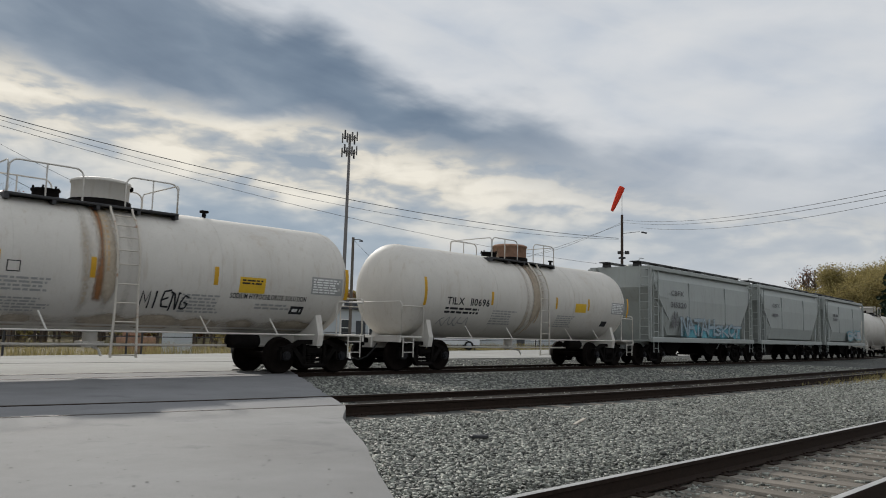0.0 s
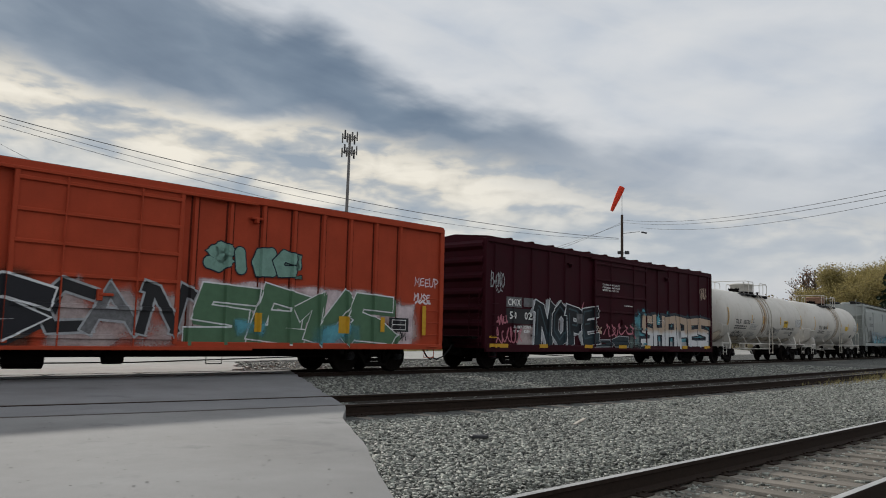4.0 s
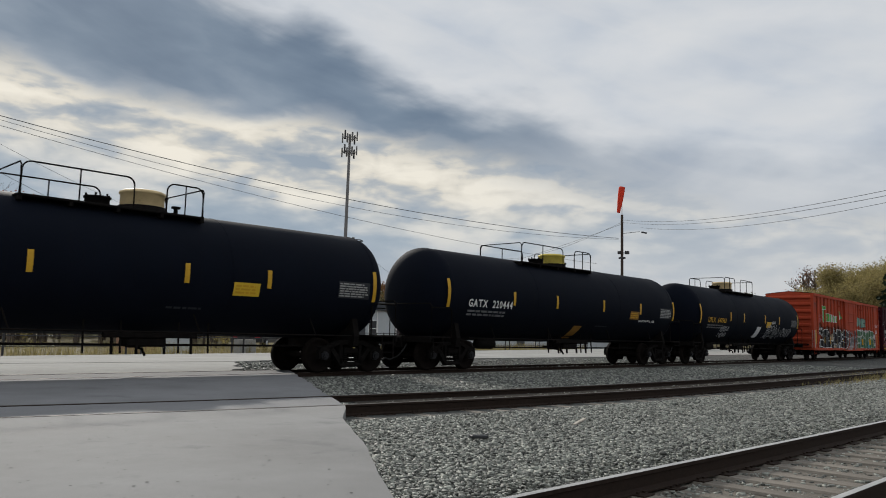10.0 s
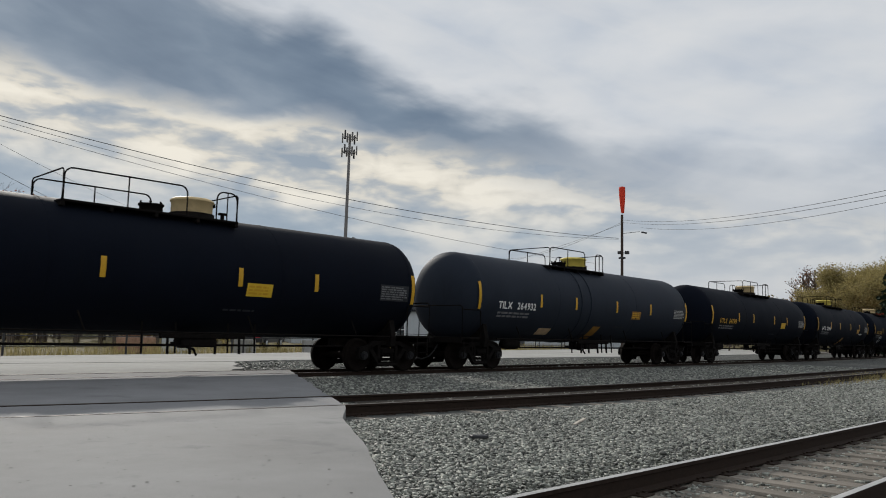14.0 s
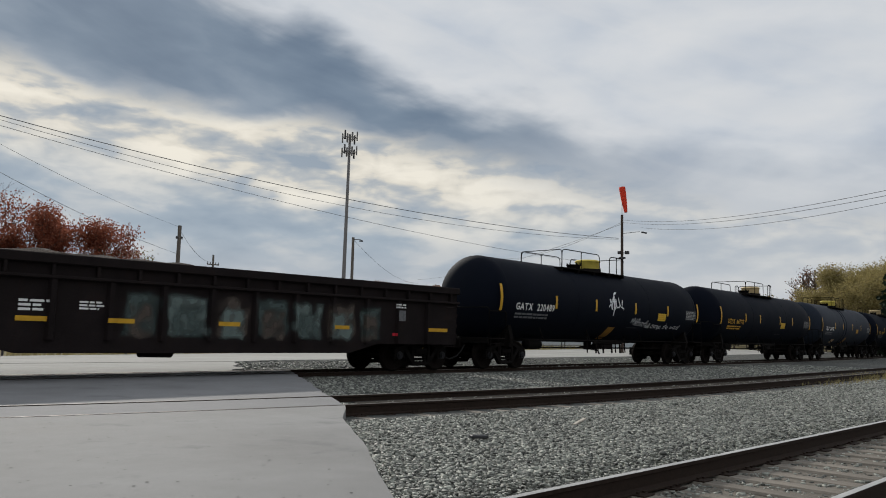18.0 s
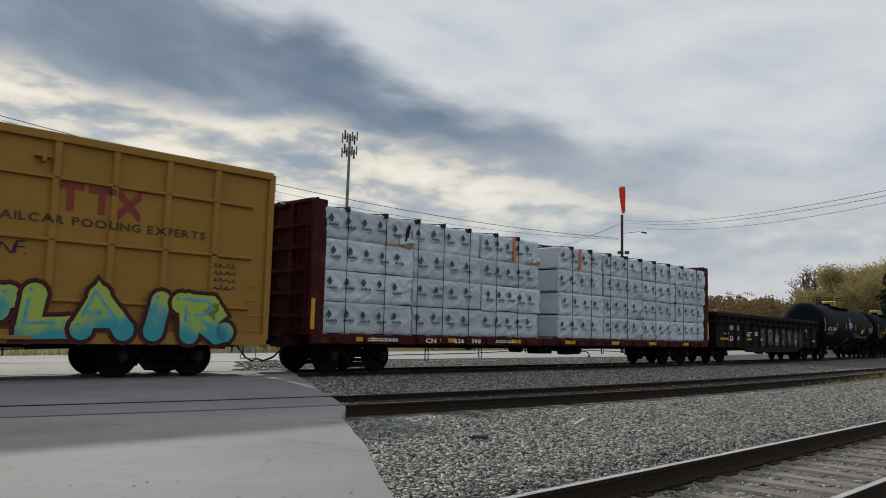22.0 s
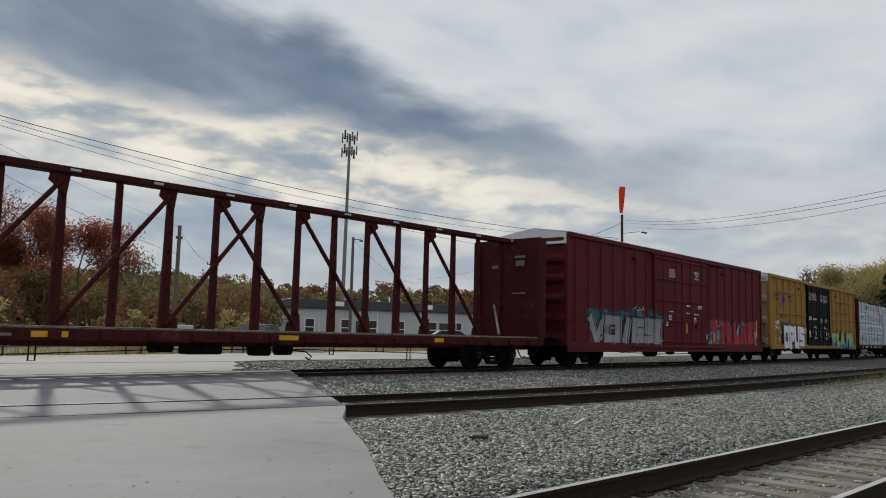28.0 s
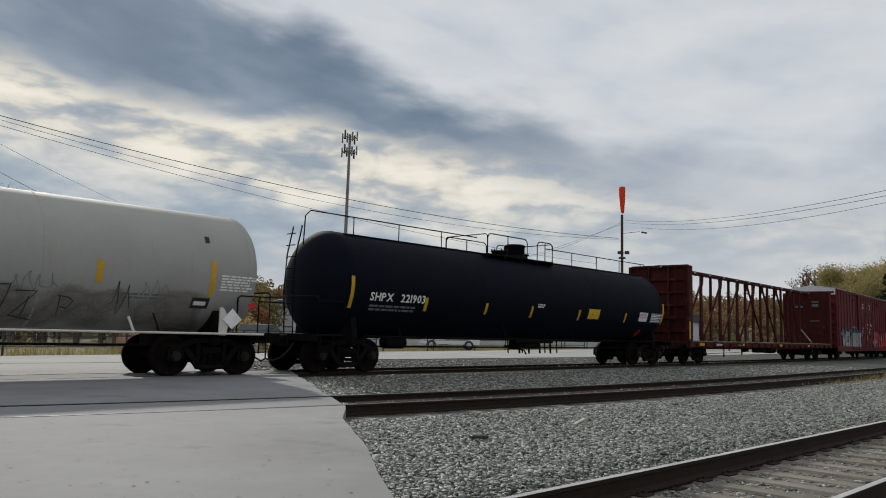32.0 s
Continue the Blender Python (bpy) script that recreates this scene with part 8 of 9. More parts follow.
for i, line in enumerate(("CLOSE AND LOCK BOTH DOORS", "BEFORE MOVING CAR", "CIERRE Y PONGA EL SEGURO EN", "AMBAS PUERTAS ANTES DE", "MOVER EL CARRO")):
    kd.words(line, 0.3 + (0, 0.3, 0, 0.1, 0.4)[i], 2.1 - (0.05, 0.4, 0, 0.1, 0.5)[i], 4.17 - i * 0.11, 4.25 - i * 0.11, M_LETTER, label="white door instructions")
for x, z, w, h, n in ((-2.36, 2.55, 0.65, 0.24, 4), (-1.45, 2.58, 1.1, 0.14, 1), (0.2, 2.45, 0.45, 0.28, 4), (1.35, 2.5, 0.6, 0.2, 3), (-2.45, 1.5, 0.45, 0.45, 6), (-1.3, 2.05, 0.28, 0.14, 2), (-0.85, 2.0, 0.3, 0.16, 3), (1.1, 2.05, 0.28, 0.14, 2), (1.6, 1.98, 0.3, 0.16, 3), (-1.1, 1.38, 0.5, 0.12, 2), (1.4, 1.36, 0.45, 0.14, 2), (1.95, 1.45, 0.3, 0.4, 6)):
    kd.bars(x, x + w, z, z + h, n, M_LETTER, int(x * 10) + 40)
for x in (-1.59, 0.95):
    kd.patch(x, x + 0.18, 1.72, 1.89, M_LRED, "label", "small red label")
for x in (-1.04, 1.50):
    kd.patch(x, x + 0.22, 1.62, 1.86, M_LETTER, "label", "small white label")
kd.patch(0.11, 0.24, 1.46, 1.91, M_YELLOW, "reflector_strip", "yellow reflector strip")

# oxide red box car
k = shifted(red, red_side, -0.03)
k.mist(2.5, 8.95, 0.8, 1.5, F_BLUE, seed=7, spread=0.3, lift=0.004, wisps=0.35)
k.blobs(2.35, 2.8, 0.8, 2.4, 9, 0.13, G_BLUE, 9, 0.008)
k.wild("TRUE", 2.8, 8.4, 0.80, 2.25, 0.42, (G_REDFADE,), G_OXBLOOD, rim=0.06, seed=31, jitter=0.08, lap=0.06, label="large glossy red sprayed letters", soft=True)
k.scrawl(7.9, 8.9, 1.45, 2.2, G_RED, loops=4, seed=3, w=0.030)
k.blobs(2.9, 8.0, 1.75, 2.1, 16, 0.06, G_PINK, 13, 0.040)
for x in (3.36, 5.73):
    k.patch(x - 0.08, x + 0.08, 1.04, 1.52, M_YELLOW, "reflector_strip", "yellow reflector strip", lift=0.028)
k.tape(8.98, 1.33, 2.23, 0.13)

k.mist(-8.2, -2.2, 1.5, 2.1, F_TEAL, seed=17, spread=0.2, lift=0.003, wisps=0.2)
k.mist(-8.1, -2.3, 0.75, 1.5, F_MAGENTA, seed=18, spread=0.25, lift=0.006)
k.wild("VOIGS", -8.1, -2.5, 0.74, 2.12, 0.36, (G_FOIL,), G_BLACK, rim=0.075, block=G_FOIL, seed=33, jitter=0.09, lap=0.12, cast=(0.10, -0.09), label="large silver sprayed letters", shapes={**STROKES, **BLOCKS})
k.scrawl(-4.6, -3.6, 2.25, 2.45, G_SILVER, loops=3, seed=12, w=0.018)
kd = shifted(red, red_door, -0.03)
for i, line in enumerate(("IMPORTANT", "CLOSE THIS DOOR", "BEFORE CLOSING", "MAIN DOOR")):
    kd.words(line, -1.55, -0.95, 4.15 - i * 0.10, 4.22 - i * 0.10, M_LETTER, label="white door instructions")
for i, line in enumerate(("CLOSE AND LOCK", "BOTH DOORS", "BEFORE", "MOVING CAR")):
    kd.words(line, 1.0 + (0, 0.1, 0.2, 0.1)[i], 1.6 - (0, 0.1, 0.2, 0.1)[i], 4.20 - i * 0.10, 4.27 - i * 0.10, M_LETTER, label="white door instructions")
kd.tape(0.2, 1.41, 1.86, 0.12)
for x, z in ((-1.45, 2.03), (1.1, 2.0)):
    kd.patch(x - 0.1, x + 0.1, z - 0.14, z + 0.14, M_LETTER, "label", "small white label")
    kd.patch(x - 0.05, x + 0.05, z - 0.03, z + 0.09, M_DARKLET, "label_sign", "", lift=0.010)
for x, z, w, h, n in ((0.2, 2.6, 0.35, 0.12, 1), (0.1, 2.3, 0.4, 0.05, 1), (1.4, 2.55, 0.55, 0.16, 3), (-1.9, 1.7, 0.4, 0.2, 4), (-1.5, 2.3, 0.5, 0.08, 1), (1.0, 2.25, 0.5, 0.08, 1)):
    kd.bars(x, x + w, z, z + h, n, M_LETTER, int(x * 10) + 30)

# empty flat car: side marks
k = shifted(cb2, cb2_side, 0)
k.bars(-8.6, -7.7, 0.86, 0.97, 2, M_LETTER, 2, lift=0.09)
k.bars(-5.9, -5.2, 0.86, 0.96, 1, M_DIMLET, 5, lift=0.09)

g = Form()
g.tube([(10.35, -0.6, 1.15), (11.35, 0.5, 2.2)], 0.045, 6)
part("stake_bar", g, M_TIE, cb2, "loose wooden bar against the bulkhead")
for yy, zz, w, h in ((-0.55, 3.9, 0.5, 0.08), (-0.55, 3.6, 0.4, 0.2), (0.5, 3.55, 0.5, 0.12), (-0.5, 2.6, 0.6, 0.05)):
    g = Form()
    g.box(11.50, 11.512, yy - w / 2, yy + w / 2, zz, zz + h)
    part("stencil_bar", g, M_DIMLET, cb2, "worn stencil on the bulkhead")

# long black tank car and its full length rail
k = shifted(sh_car, sh_side, 0.15)
k.words("SHPX  221903", -7.94, -5.77, 1.98, 2.22, M_LETTER, label="white reporting mark")
k.bars(-7.9, -6.0, 1.70, 1.90, 2, M_DIMLET, 3)
for x, za, zb in ((-8.61, 1.75, 2.62), (-5.70, 1.77, 2.17), (-2.90, 1.77, 2.13), (-0.44, 1.75, 2.14), (2.53, 1.75, 2.12), (5.91, 1.75, 2.12), (9.0, 1.75, 2.62)):
    k.tape(x, za, zb, 0.12)
k.patch(3.15, 3.93, 1.82, 2.19, M_PLAC, "placard", "yellow placard")
k.patch(7.02, 7.70, 1.83, 2.20, M_LETTER, "label", "white label with print")
k.bars(7.06, 7.66, 1.98, 2.17, 3, G_PINK, 3, lift=0.009)
k.patch(8.0, 9.0, 1.80, 2.20, M_DIMLET, "data_panel", "weathered data panel")
k.bars(8.03, 8.95, 1.83, 2.17, 5, M_LETTER, 5, lift=0.009)
k.bars(-0.15, 0.3, 2.1, 2.25, 2, M_LETTER, 6)
v = [(7.55 - 0.15, 1.17), (7.73 - 0.15, 1.35), (7.55 - 0.15, 1.53), (7.37 - 0.15, 1.35)]
lay("hazard_diamond", v, [(0, 1, 2, 3)], sh_side, 0.008, G_RED, sh_car, "red diamond placard")
top = 2.45 + 1.52
for y in (-0.55,):
    pipe(sh_car, [(-9.75, y, top - 0.55), (-9.72, y, top + 0.25), (-9.55, y, top + 0.42), (-2.55, y, top + 0.42)], 0.018, M_STEEL, "top_rail", "full length top handrail")
    pipe(sh_car, [(1.4, y, top + 0.42), (8.9, y, top + 0.42), (9.2, y, top + 0.3), (9.3, y, top - 0.1)], 0.018, M_STEEL, "top_rail", "full length top handrail")
    for x in (-8.0, -6.2, -4.3, 3.2, 5.0, 6.8, 8.6):
        pipe(sh_car, [(x, y, top - 0.12), (x, y, top + 0.42)], 0.016, M_STEEL, "rail_post")
    g = Form()
    g.box(-8.4, 8.4, y - 0.09, y + 0.09, top - 0.125, top - 0.095)
    part("running_board", g, M_STEEL, sh_car, "walkway along the top")
for w in (-0.2, 0.2):
    pipe(sh_car, [(-9.72, w, 1.0), (-9.78, w, 2.3), (-9.72, w, 3.2), (-9.55, w, 4.0)], 0.02, M_STEEL, "ladder_stile", "end ladder stile")
for i in range(9):
    pipe(sh_car, [(-9.76, -0.2, 1.2 + 0.32 * i), (-9.76, 0.2, 1.2 + 0.32 * i)], 0.014, M_STEEL, "ladder_rung")

# warm grey tank car
k = shifted(gr_car, gr_side, 0.05)
for x, za, zb in ((3.97, 2.01, 2.48), (6.56, 1.84, 2.67), (0.8, 2.0, 2.48)):
    k.tape(x, za, zb, 0.13)
k.bars(6.78, 7.72, 1.98, 2.37, 6, M_LETTER, 6, lift=0.009)
k.patch(6.14, 6.58, 1.56, 1.80, M_DARKLET, "placard", "black placard")
k.bars(6.2, 6.52, 1.6, 1.76, 1, M_LETTER, 3, lift=0.009)
k.pen("JZ", 1.9, 2.9, 1.22, 1.85, 0.024, M_DARKLET, seed=5)
k.scrawl(2.24, 3.2, 1.75, 2.15, M_DIMLET, loops=4, seed=5, w=0.006)
k.mist(1.2, 6.4, 1.2, 1.7, F_SMUDGE, seed=31, spread=0.3, lift=0.003, low=1.05)
k.mist(-5.0, 1.0, 1.15, 1.6, F_SMUDGE, seed=33, spread=0.3, lift=0.003, low=1.05)
k.tag("7Y", 3.3, 3.9, 1.45, 1.62, M_DIMLET, seed=6, fat=-0.01, jitter=0.3)
k.scrawl(4.3, 4.75, 1.35, 2.1, M_DARKLET, loops=2, seed=8, w=0.008)
k.scrawl(4.9, 5.6, 1.75, 2.15, M_DIMLET, loops=3, seed=9, w=0.006)
k.pen("I P", 2.5, 3.6, 1.25, 1.7, 0.022, M_DARKLET, seed=15)
for s, zz in ((1, 1.03),):
    pipe(gr_car, [(-7.2, -1.52, 0.99), (7.9, -1.52, 0.99)], 0.03, M_WHITE, "side_rail", "white rail along the sill")
for x in (4.7, 0.5, -3.5):
    pipe(gr_car, [(x, -1.52, 0.99), (x - 0.08, -1.38, 1.32)], 0.03, M_WHITE, "rail_bracket")
g = Form()
g.prism([(6.72, 0.95), (6.90, 0.95), (6.98, 1.35), (6.80, 1.60), (6.72, 1.60)], 1, -1.50, -1.46)
part("bolster_plate", g, M_WHITE, gr_car, "white bolster end plate")
g = Form()
g.prism([(6.78, 1.33), (7.03, 1.10), (7.28, 1.33), (7.03, 1.58)], 1, -1.53, -1.515)
part("hazard_diamond", g, M_LETTER, gr_car, "white diamond placard")
g = Form()
g.box(7.45, 7.65, -1.512, -1.50, 1.62, 1.72)
part("label", g, G_RED, gr_car, "small red label")
k.patch(6.38, 6.50, 3.08, 3.24, M_DARKLET, "vent_mark", "small black mark")
k.bars(4.5, 5.6, 1.7, 1.85, 2, M_DIMLET, 9)

# ---- wrapped lumber on the flat car ----


def pack_mesh(w, h, d, seed):
    """A film-wrapped lumber pack: soft block with pulled creases, front at y = 0."""
    f = Form()
    nx, nz = int(w / 0.055), 15
    v, fs = [], []

    def fold(x, z, turn, wide, long):
        a, b = x * math.cos(turn) + z * math.sin(turn), z * math.cos(turn) - x * math.sin(turn)
        return max(0.0, 1 - abs(noise.noise((a * long, b * wide, seed * 3.7 + turn))) * 6)

    for j in range(nz + 1):
        for i in range(nx + 1):
            u, t = i / nx, j / nz
            x, z = w * u, h * t
            edge = min(x, w - x, z, h - z)
            y = 0.035 * max(0, 1 - edge / 0.06) + noise.noise((x * 1.3 + seed, z * 1.9, 0)) * 0.030 + noise.noise((x * 4.1, z * 5.2 + seed, 0)) * 0.010
            y -= 0.034 * fold(x, z, 0.55, 3.6, 0.7) + 0.026 * fold(x, z, -0.7, 4.6, 0.9) * (0.4 + 0.6 * t) + 0.016 * fold(x, z, 0.1, 5.5, 0.5)
            sag = -0.03 * (noise.noise((x * 1.1, seed, 2.0)) + 0.3) if j == 0 else 0.0
            v.append((x, y, z + sag))
    for j in range(nz):
        for i in range(nx):
            a = j * (nx + 1) + i
            fs.append((a, a + 1, a + nx + 2, a + nx + 1))
    f.add(v, fs, True)
    f.box(0.012, w - 0.012, 0.035, d, 0.012, h - 0.012, 0.04)
    return f.mesh("lumber_pack", M_WRAP)


def print_mesh():
    """A printed mark on the film: a leafy emblem and a word-like row of bars."""
    f = Form()
    for dx, dz, q in ((0.0, 0.15, 0.06), (0.045, 0.10, 0.055), (-0.04, 0.09, 0.05), (0.01, 0.04, 0.045)):
        m = 7
        f.add([(0.12 + dx + q * 0.8 * math.cos(6.283 * j / m), -0.034, dz + q * math.sin(6.283 * j / m)) for j in range(m)], [tuple(range(m))])
    xx = 0.05
    for c in range(8):
        h = (0.05, 0.055, 0.05, 0.055, 0.08, 0.05, 0.08, 0.055)[c]
        f.add([(xx, -0.052, -0.09), (xx + 0.030, -0.052, -0.09), (xx + 0.030, -0.052, -0.09 + h), (xx, -0.052, -0.09 + h)], [(0, 1, 2, 3)])
        xx += 0.043
    f.add([(0.12, -0.052, -0.135), (0.36, -0.052, -0.135), (0.36, -0.052, -0.124), (0.12, -0.052, -0.124)], [(0, 1, 2, 3)])
    f.v = [(a * 1.05, -0.066, c * 1.05) for a, b, c in f.v]
    return f.mesh("printed_mark", M_INK)


def torn_corner(pack, w, size):
    """Film pulled loose at a lower corner: bare boards behind and a curled flap."""
    g = Form()
    g.prism([(w - size, -0.01), (w + 0.005, -0.01), (w + 0.005, 0.16), (w - size * 0.35, 0.09), (w - size, 0.03)][::-1], 1, -0.050, -0.03)
    part("bare_board", g, M_LUMBER, pack, "raw boards showing through the torn film")
    # the tear is a black plate, the hole's inner shade given as colour
    g = Form()
    g.prism([(w - 0.34, 0.16), (w - 0.22, 0.20), (w - 0.10, 0.62), (w - 0.17, 0.70), (w - 0.26, 0.52)][::-1], 1, -0.056, -0.03)
    if size > 1.0:
        part("tear", g, M_TYRE, pack, "dark tear in the film")
    v, fs = [], []
    for i in range(9):
        for j in range(5):
            a, b = i / 8, j / 4
            x = w - 0.5 * size * (1 - a)
            z = 0.05 + 0.12 * a + (0.16 + 0.06 * math.sin(5 * a)) * b
            y = -0.055 - 0.04 * (1 - b) ** 2 * (0.5 + 0.5 * a) - 0.03 * math.sin(9 * a + 2 * b) * (1 - b)
            v.append((x, y, z))
    for i in range(8):
        for j in range(4):
            q = i * 5 + j
            fs.append((q, q + 5, q + 6, q + 1))
    g = Form()
    g.add(v, fs, True)
    part("loose_flap", g, M_WRAP, pack, "loose flap of torn film")


TORN = {(0, 3): 1.1, (2, 3): 0.8, (4, 1): 0.6}
PRINT = print_mesh()
COLUMNS = [(-11.33, -8.07), (-8.03, -4.99), (-4.95, -1.83), (-0.60, 2.46), (2.50, 5.56), (5.60, 8.62), (8.66, 11.60)]
CB_MID = (C[16] + C[15]) / 2
rng = random.Random(4)
for ci, (xa, xb) in enumerate(COLUMNS):
    me = [pack_mesh(xb - xa, 0.812, 1.14, 3 * ci + q) for q in range(2)]
    for ri in range(4):
        for s in (-1, 1):
            ob = new("lumber_pack", me[ri % 2])
            tagged(ob, "white film-wrapped pack of lumber with green print", "lumber pack", "lumber packs on the flat car")
            n = max(3, round((xb - xa) / 0.68))
            off = rng.uniform(0.02, 0.3)
            for q in range(n):
                part("printed_mark", PRINT, M_INK, ob, "dark green printed mark", (off * 0.5 + q * (xb - xa - 0.35) / n, 0, 0.40 + rng.uniform(-0.03, 0.03)))
            local = pose(xa + rng.uniform(-0.05, 0.05), -1.47 + rng.uniform(-0.04, 0.03), 1.078 + 0.832 * ri, 0, rng.uniform(-0.25, 0.25), rng.uniform(-0.7, 0.7))
            if s < 0 and (ci, ri) in TORN:
                torn_corner(ob, xb - xa, TORN[ci, ri])
            if s > 0:
                local = pose(xb, 1.47, 1.078 + 0.832 * ri, rz=180)
            LOADS.append((ob, CB_MID, local))
for i, x in enumerate((-10.6, -9.2, -7.9, -6.8, -5.6, -4.24, -3.08, 0.2, 1.5, 2.9, 4.2, 5.4, 6.6, 7.9, 9.2, 10.6)):
    pipe(cb, [(x, -1.555, 0.9), (x, -1.56, 4.36), (x, -1.45, 4.44), (x, -0.3, 4.56)], 0.015, M_TYRE, "tie_down_cable", "dark steel tie-down cable", 5)
    g = Form()
    g.box(x - 0.06, x + 0.06, -1.57, -1.38, 4.32, 4.45, 0.015)
    part("corner_guard", g, M_TYRE, cb, "black corner protector")
for x in (-3.3, 0.75):
    g = Form()
    g.box(x - 0.05, x + 0.05, -1.56, -1.52, 3.62, 4.40)
    part("loose_strap", g, M_STRAP, cb, "orange strap hanging over the load")

# ---- behind the train: fence, building, poles, wires ----


def pole(name, label, x, y, h, r0, r1, mat, tilt=0.0):
    th = thing(name, label, "pole", pose(x, y, -0.3, 0, tilt, 0))
    f = Form()
    f.tube([(0, 0, 0), (0, 0, h * 0.5), (0, 0, h + 0.3)], [r0, (r0 + r1) / 2, r1], 14)
    part("shaft", f, mat, th)
    return th


tower = pole("cell_tower", "tall galvanised monopole with antenna rings at the top", 76.42, 98.92, 33.3, 0.36, 0.20, M_TOWER, 0.5)
for zt in (33.0, 30.6):
    f = Form()
    f.lathe([(1.05, zt - 0.05), (1.10, zt - 0.05), (1.10, zt + 0.05), (1.05, zt + 0.05), (1.05, zt - 0.05)], (0, 0, 0), 2, 24)
    for a in range(0, 360, 60):
        f.tube([(0, 0, zt), (1.08 * math.cos(radians(a)), 1.08 * math.sin(radians(a)), zt)], 0.05, 5)
    part("antenna_ring", f, M_TOWER, tower)
    for i in range(6):
        a = radians(i * 60 + 12)
        g = Form()
        g.box(-0.10, 0.10, -0.13, 0.13, -0.75, 0.8, 0.03)
        ob = part("antenna_panel", g, M_TOWER if i % 3 else M_DARKMETAL, tower, "", (1.2 * math.cos(a), 1.2 * math.sin(a), zt + (0.25 if i % 2 else -0.1)))
        ob.rotation_euler = (0, 0, a)

lamp_pole = pole("lamp_pole", "brown wooden pole with a small yard lamp", 42.16, 53.35, 9.35, 0.15, 0.12, M_WOOD)
f = Form()
f.tube([(0.0, 0, 9.45), (0.35, -0.35, 9.5), (0.5, -0.5, 9.45)], 0.03, 6)
f.lathe([(0.02, 9.42), (0.16, 9.40), (0.18, 9.30), (0.05, 9.28)], (0.5, -0.5, 0), 2, 12)
part("lamp_head", f, M_DARKMETAL, lamp_pole, "small yard lamp")
utility = pole("utility_pole", "grey weathered utility pole with bent lamp arm", 26.34, 53.9, 8.6, 0.17, 0.13, M_WOOD)
f = Form()
f.tube([(-0.05, 0, 5.4), (-0.5, 0.2, 5.9), (-0.75, 0.3, 5.95), (-0.9, 0.36, 5.7)], 0.04, 6)
f.box(-1.05, -0.78, 0.28, 0.44, 5.45, 5.7, 0.03)
part("lamp_arm", f, M_GALV, utility, "bent lamp arm")
f = Form()
f.box(-0.25, 0.25, -0.08, 0.08, 7.9, 8.1, 0.02)
part("collar", f, M_DARKMETAL, utility)
far_pole = pole("utility_pole", "distant utility pole with insulators", 52.36, 96.74, 11.1, 0.18, 0.13, M_WOOD)
f = Form()
f.box(-0.9, 0.9, -0.06, 0.06, 10.0, 10.15, 0.02)
for x in (-0.8, -0.4, 0.4, 0.8):
    cyl(f, (x, 0, 10.15), (x, 0, 10.4), 0.05, 8)
f.box(0.2, 0.55, -0.2, 0.2, 8.6, 9.4, 0.04)
part("crossarm", f, M_WOOD, far_pole)

SX, SY = 52.64, 32.76
sock_pole = pole("windsock_pole", "dark wooden pole with lamps and a windsock on top", SX, SY, 10.8, 0.125, 0.10, M_WOODDARK)
f = Form()
cyl(f, (0, 0, 11.0), (0, 0, 13.25), 0.022, 8)
part("mast", f, M_GALV, sock_pole, "thin steel mast")
for dx, dy, z in ((0.22, -0.32, 8.1), (-0.10, 0.14, 8.1)):
    f = Form()
    f.tube([(0, 0, z - 0.05), (dx * 0.6, dy * 0.6, z - 0.02)], 0.03, 6)
    f.box(dx - 0.14, dx + 0.14, dy - 0.14, dy + 0.14, z - 0.12, z + 0.12, 0.03)
    part("flood_lamp", f, M_DARKMETAL, sock_pole, "floodlight head")
f = Form()
f.box(-0.2, 0.2, -0.2, 0.2, 7.6, 7.75, 0.02)
f.tube([(0, 0, 9.6), (0.7, -1.15, 9.75)], 0.02, 6)
f.box(0.55, 1.25, -1.5, -1.35, 9.62, 9.72, 0.02)
part("bracket", f, M_DARKMETAL, sock_pole, "arm with a cable fitting")
f = Form()
f.lathe([(0.16, 0.04), (0.24, 0.0), (0.25, -0.15), (0.24, -0.6), (0.21, -1.1), (0.16, -1.7), (0.12, -2.05)], (0, 0, 0), 2, 18)
f.lathe([(0.10, -2.04), (0.14, -1.7), (0.19, -1.1), (0.22, -0.6), (0.23, -0.15), (0.22, -0.02), (0.15, 0.03)], (0, 0, 0), 2, 18)
windsock = part("windsock", f, M_SOCK, sock_pole, "faded orange red windsock", (0, 0, 13.3))


def wire(a, b, sag, r=0.02, t0=0.0, t1=1.0, name="overhead_wire", label="dark sagging overhead wire against the sky"):
    a, b = Vector(a), Vector(b)
    pts = []
    for i in range(25):
        t = t0 + (t1 - t0) * i / 24
        p = a.lerp(b, t)
        p.z -= 4 * sag * t * (1 - t)
        pts.append(tuple(p))
    f = Form()
    f.tube(pts, r * 0.72, 5)
    return thing(name, label, "wire", group="overhead wires", form=f, mat=M_WIRE)


wire((9.98, 38.74, 10.51), (52.51, 32.97, 8.93), 0.90, 0.026, -0.35)
wire((9.99, 38.73, 10.32), (52.51, 32.97, 8.85), 1.20, 0.016, -0.35)
wire((10.01, 38.73, 10.06), (42.05, 35.45, 7.16), 0.41, 0.016, -0.45, 1.3)
wire((29.0, 7.72, 6.34), (52.62, 32.79, 10.40), 0.5, 0.014)
wire((29.0, 7.72, 6.16), (52.62, 32.79, 10.20), 0.5, 0.014)
wire((32.85, 8.76, 6.56), (53.3, 31.5, 9.75), 0.5, 0.014)
wire((83.6, 71.5, 11.98), (52.62, 32.79, 10.20), 0.8, 0.02)
wire((89.0, 94.75, 10.1), (52.62, 32.79, 10.05), 0.9, 0.02)
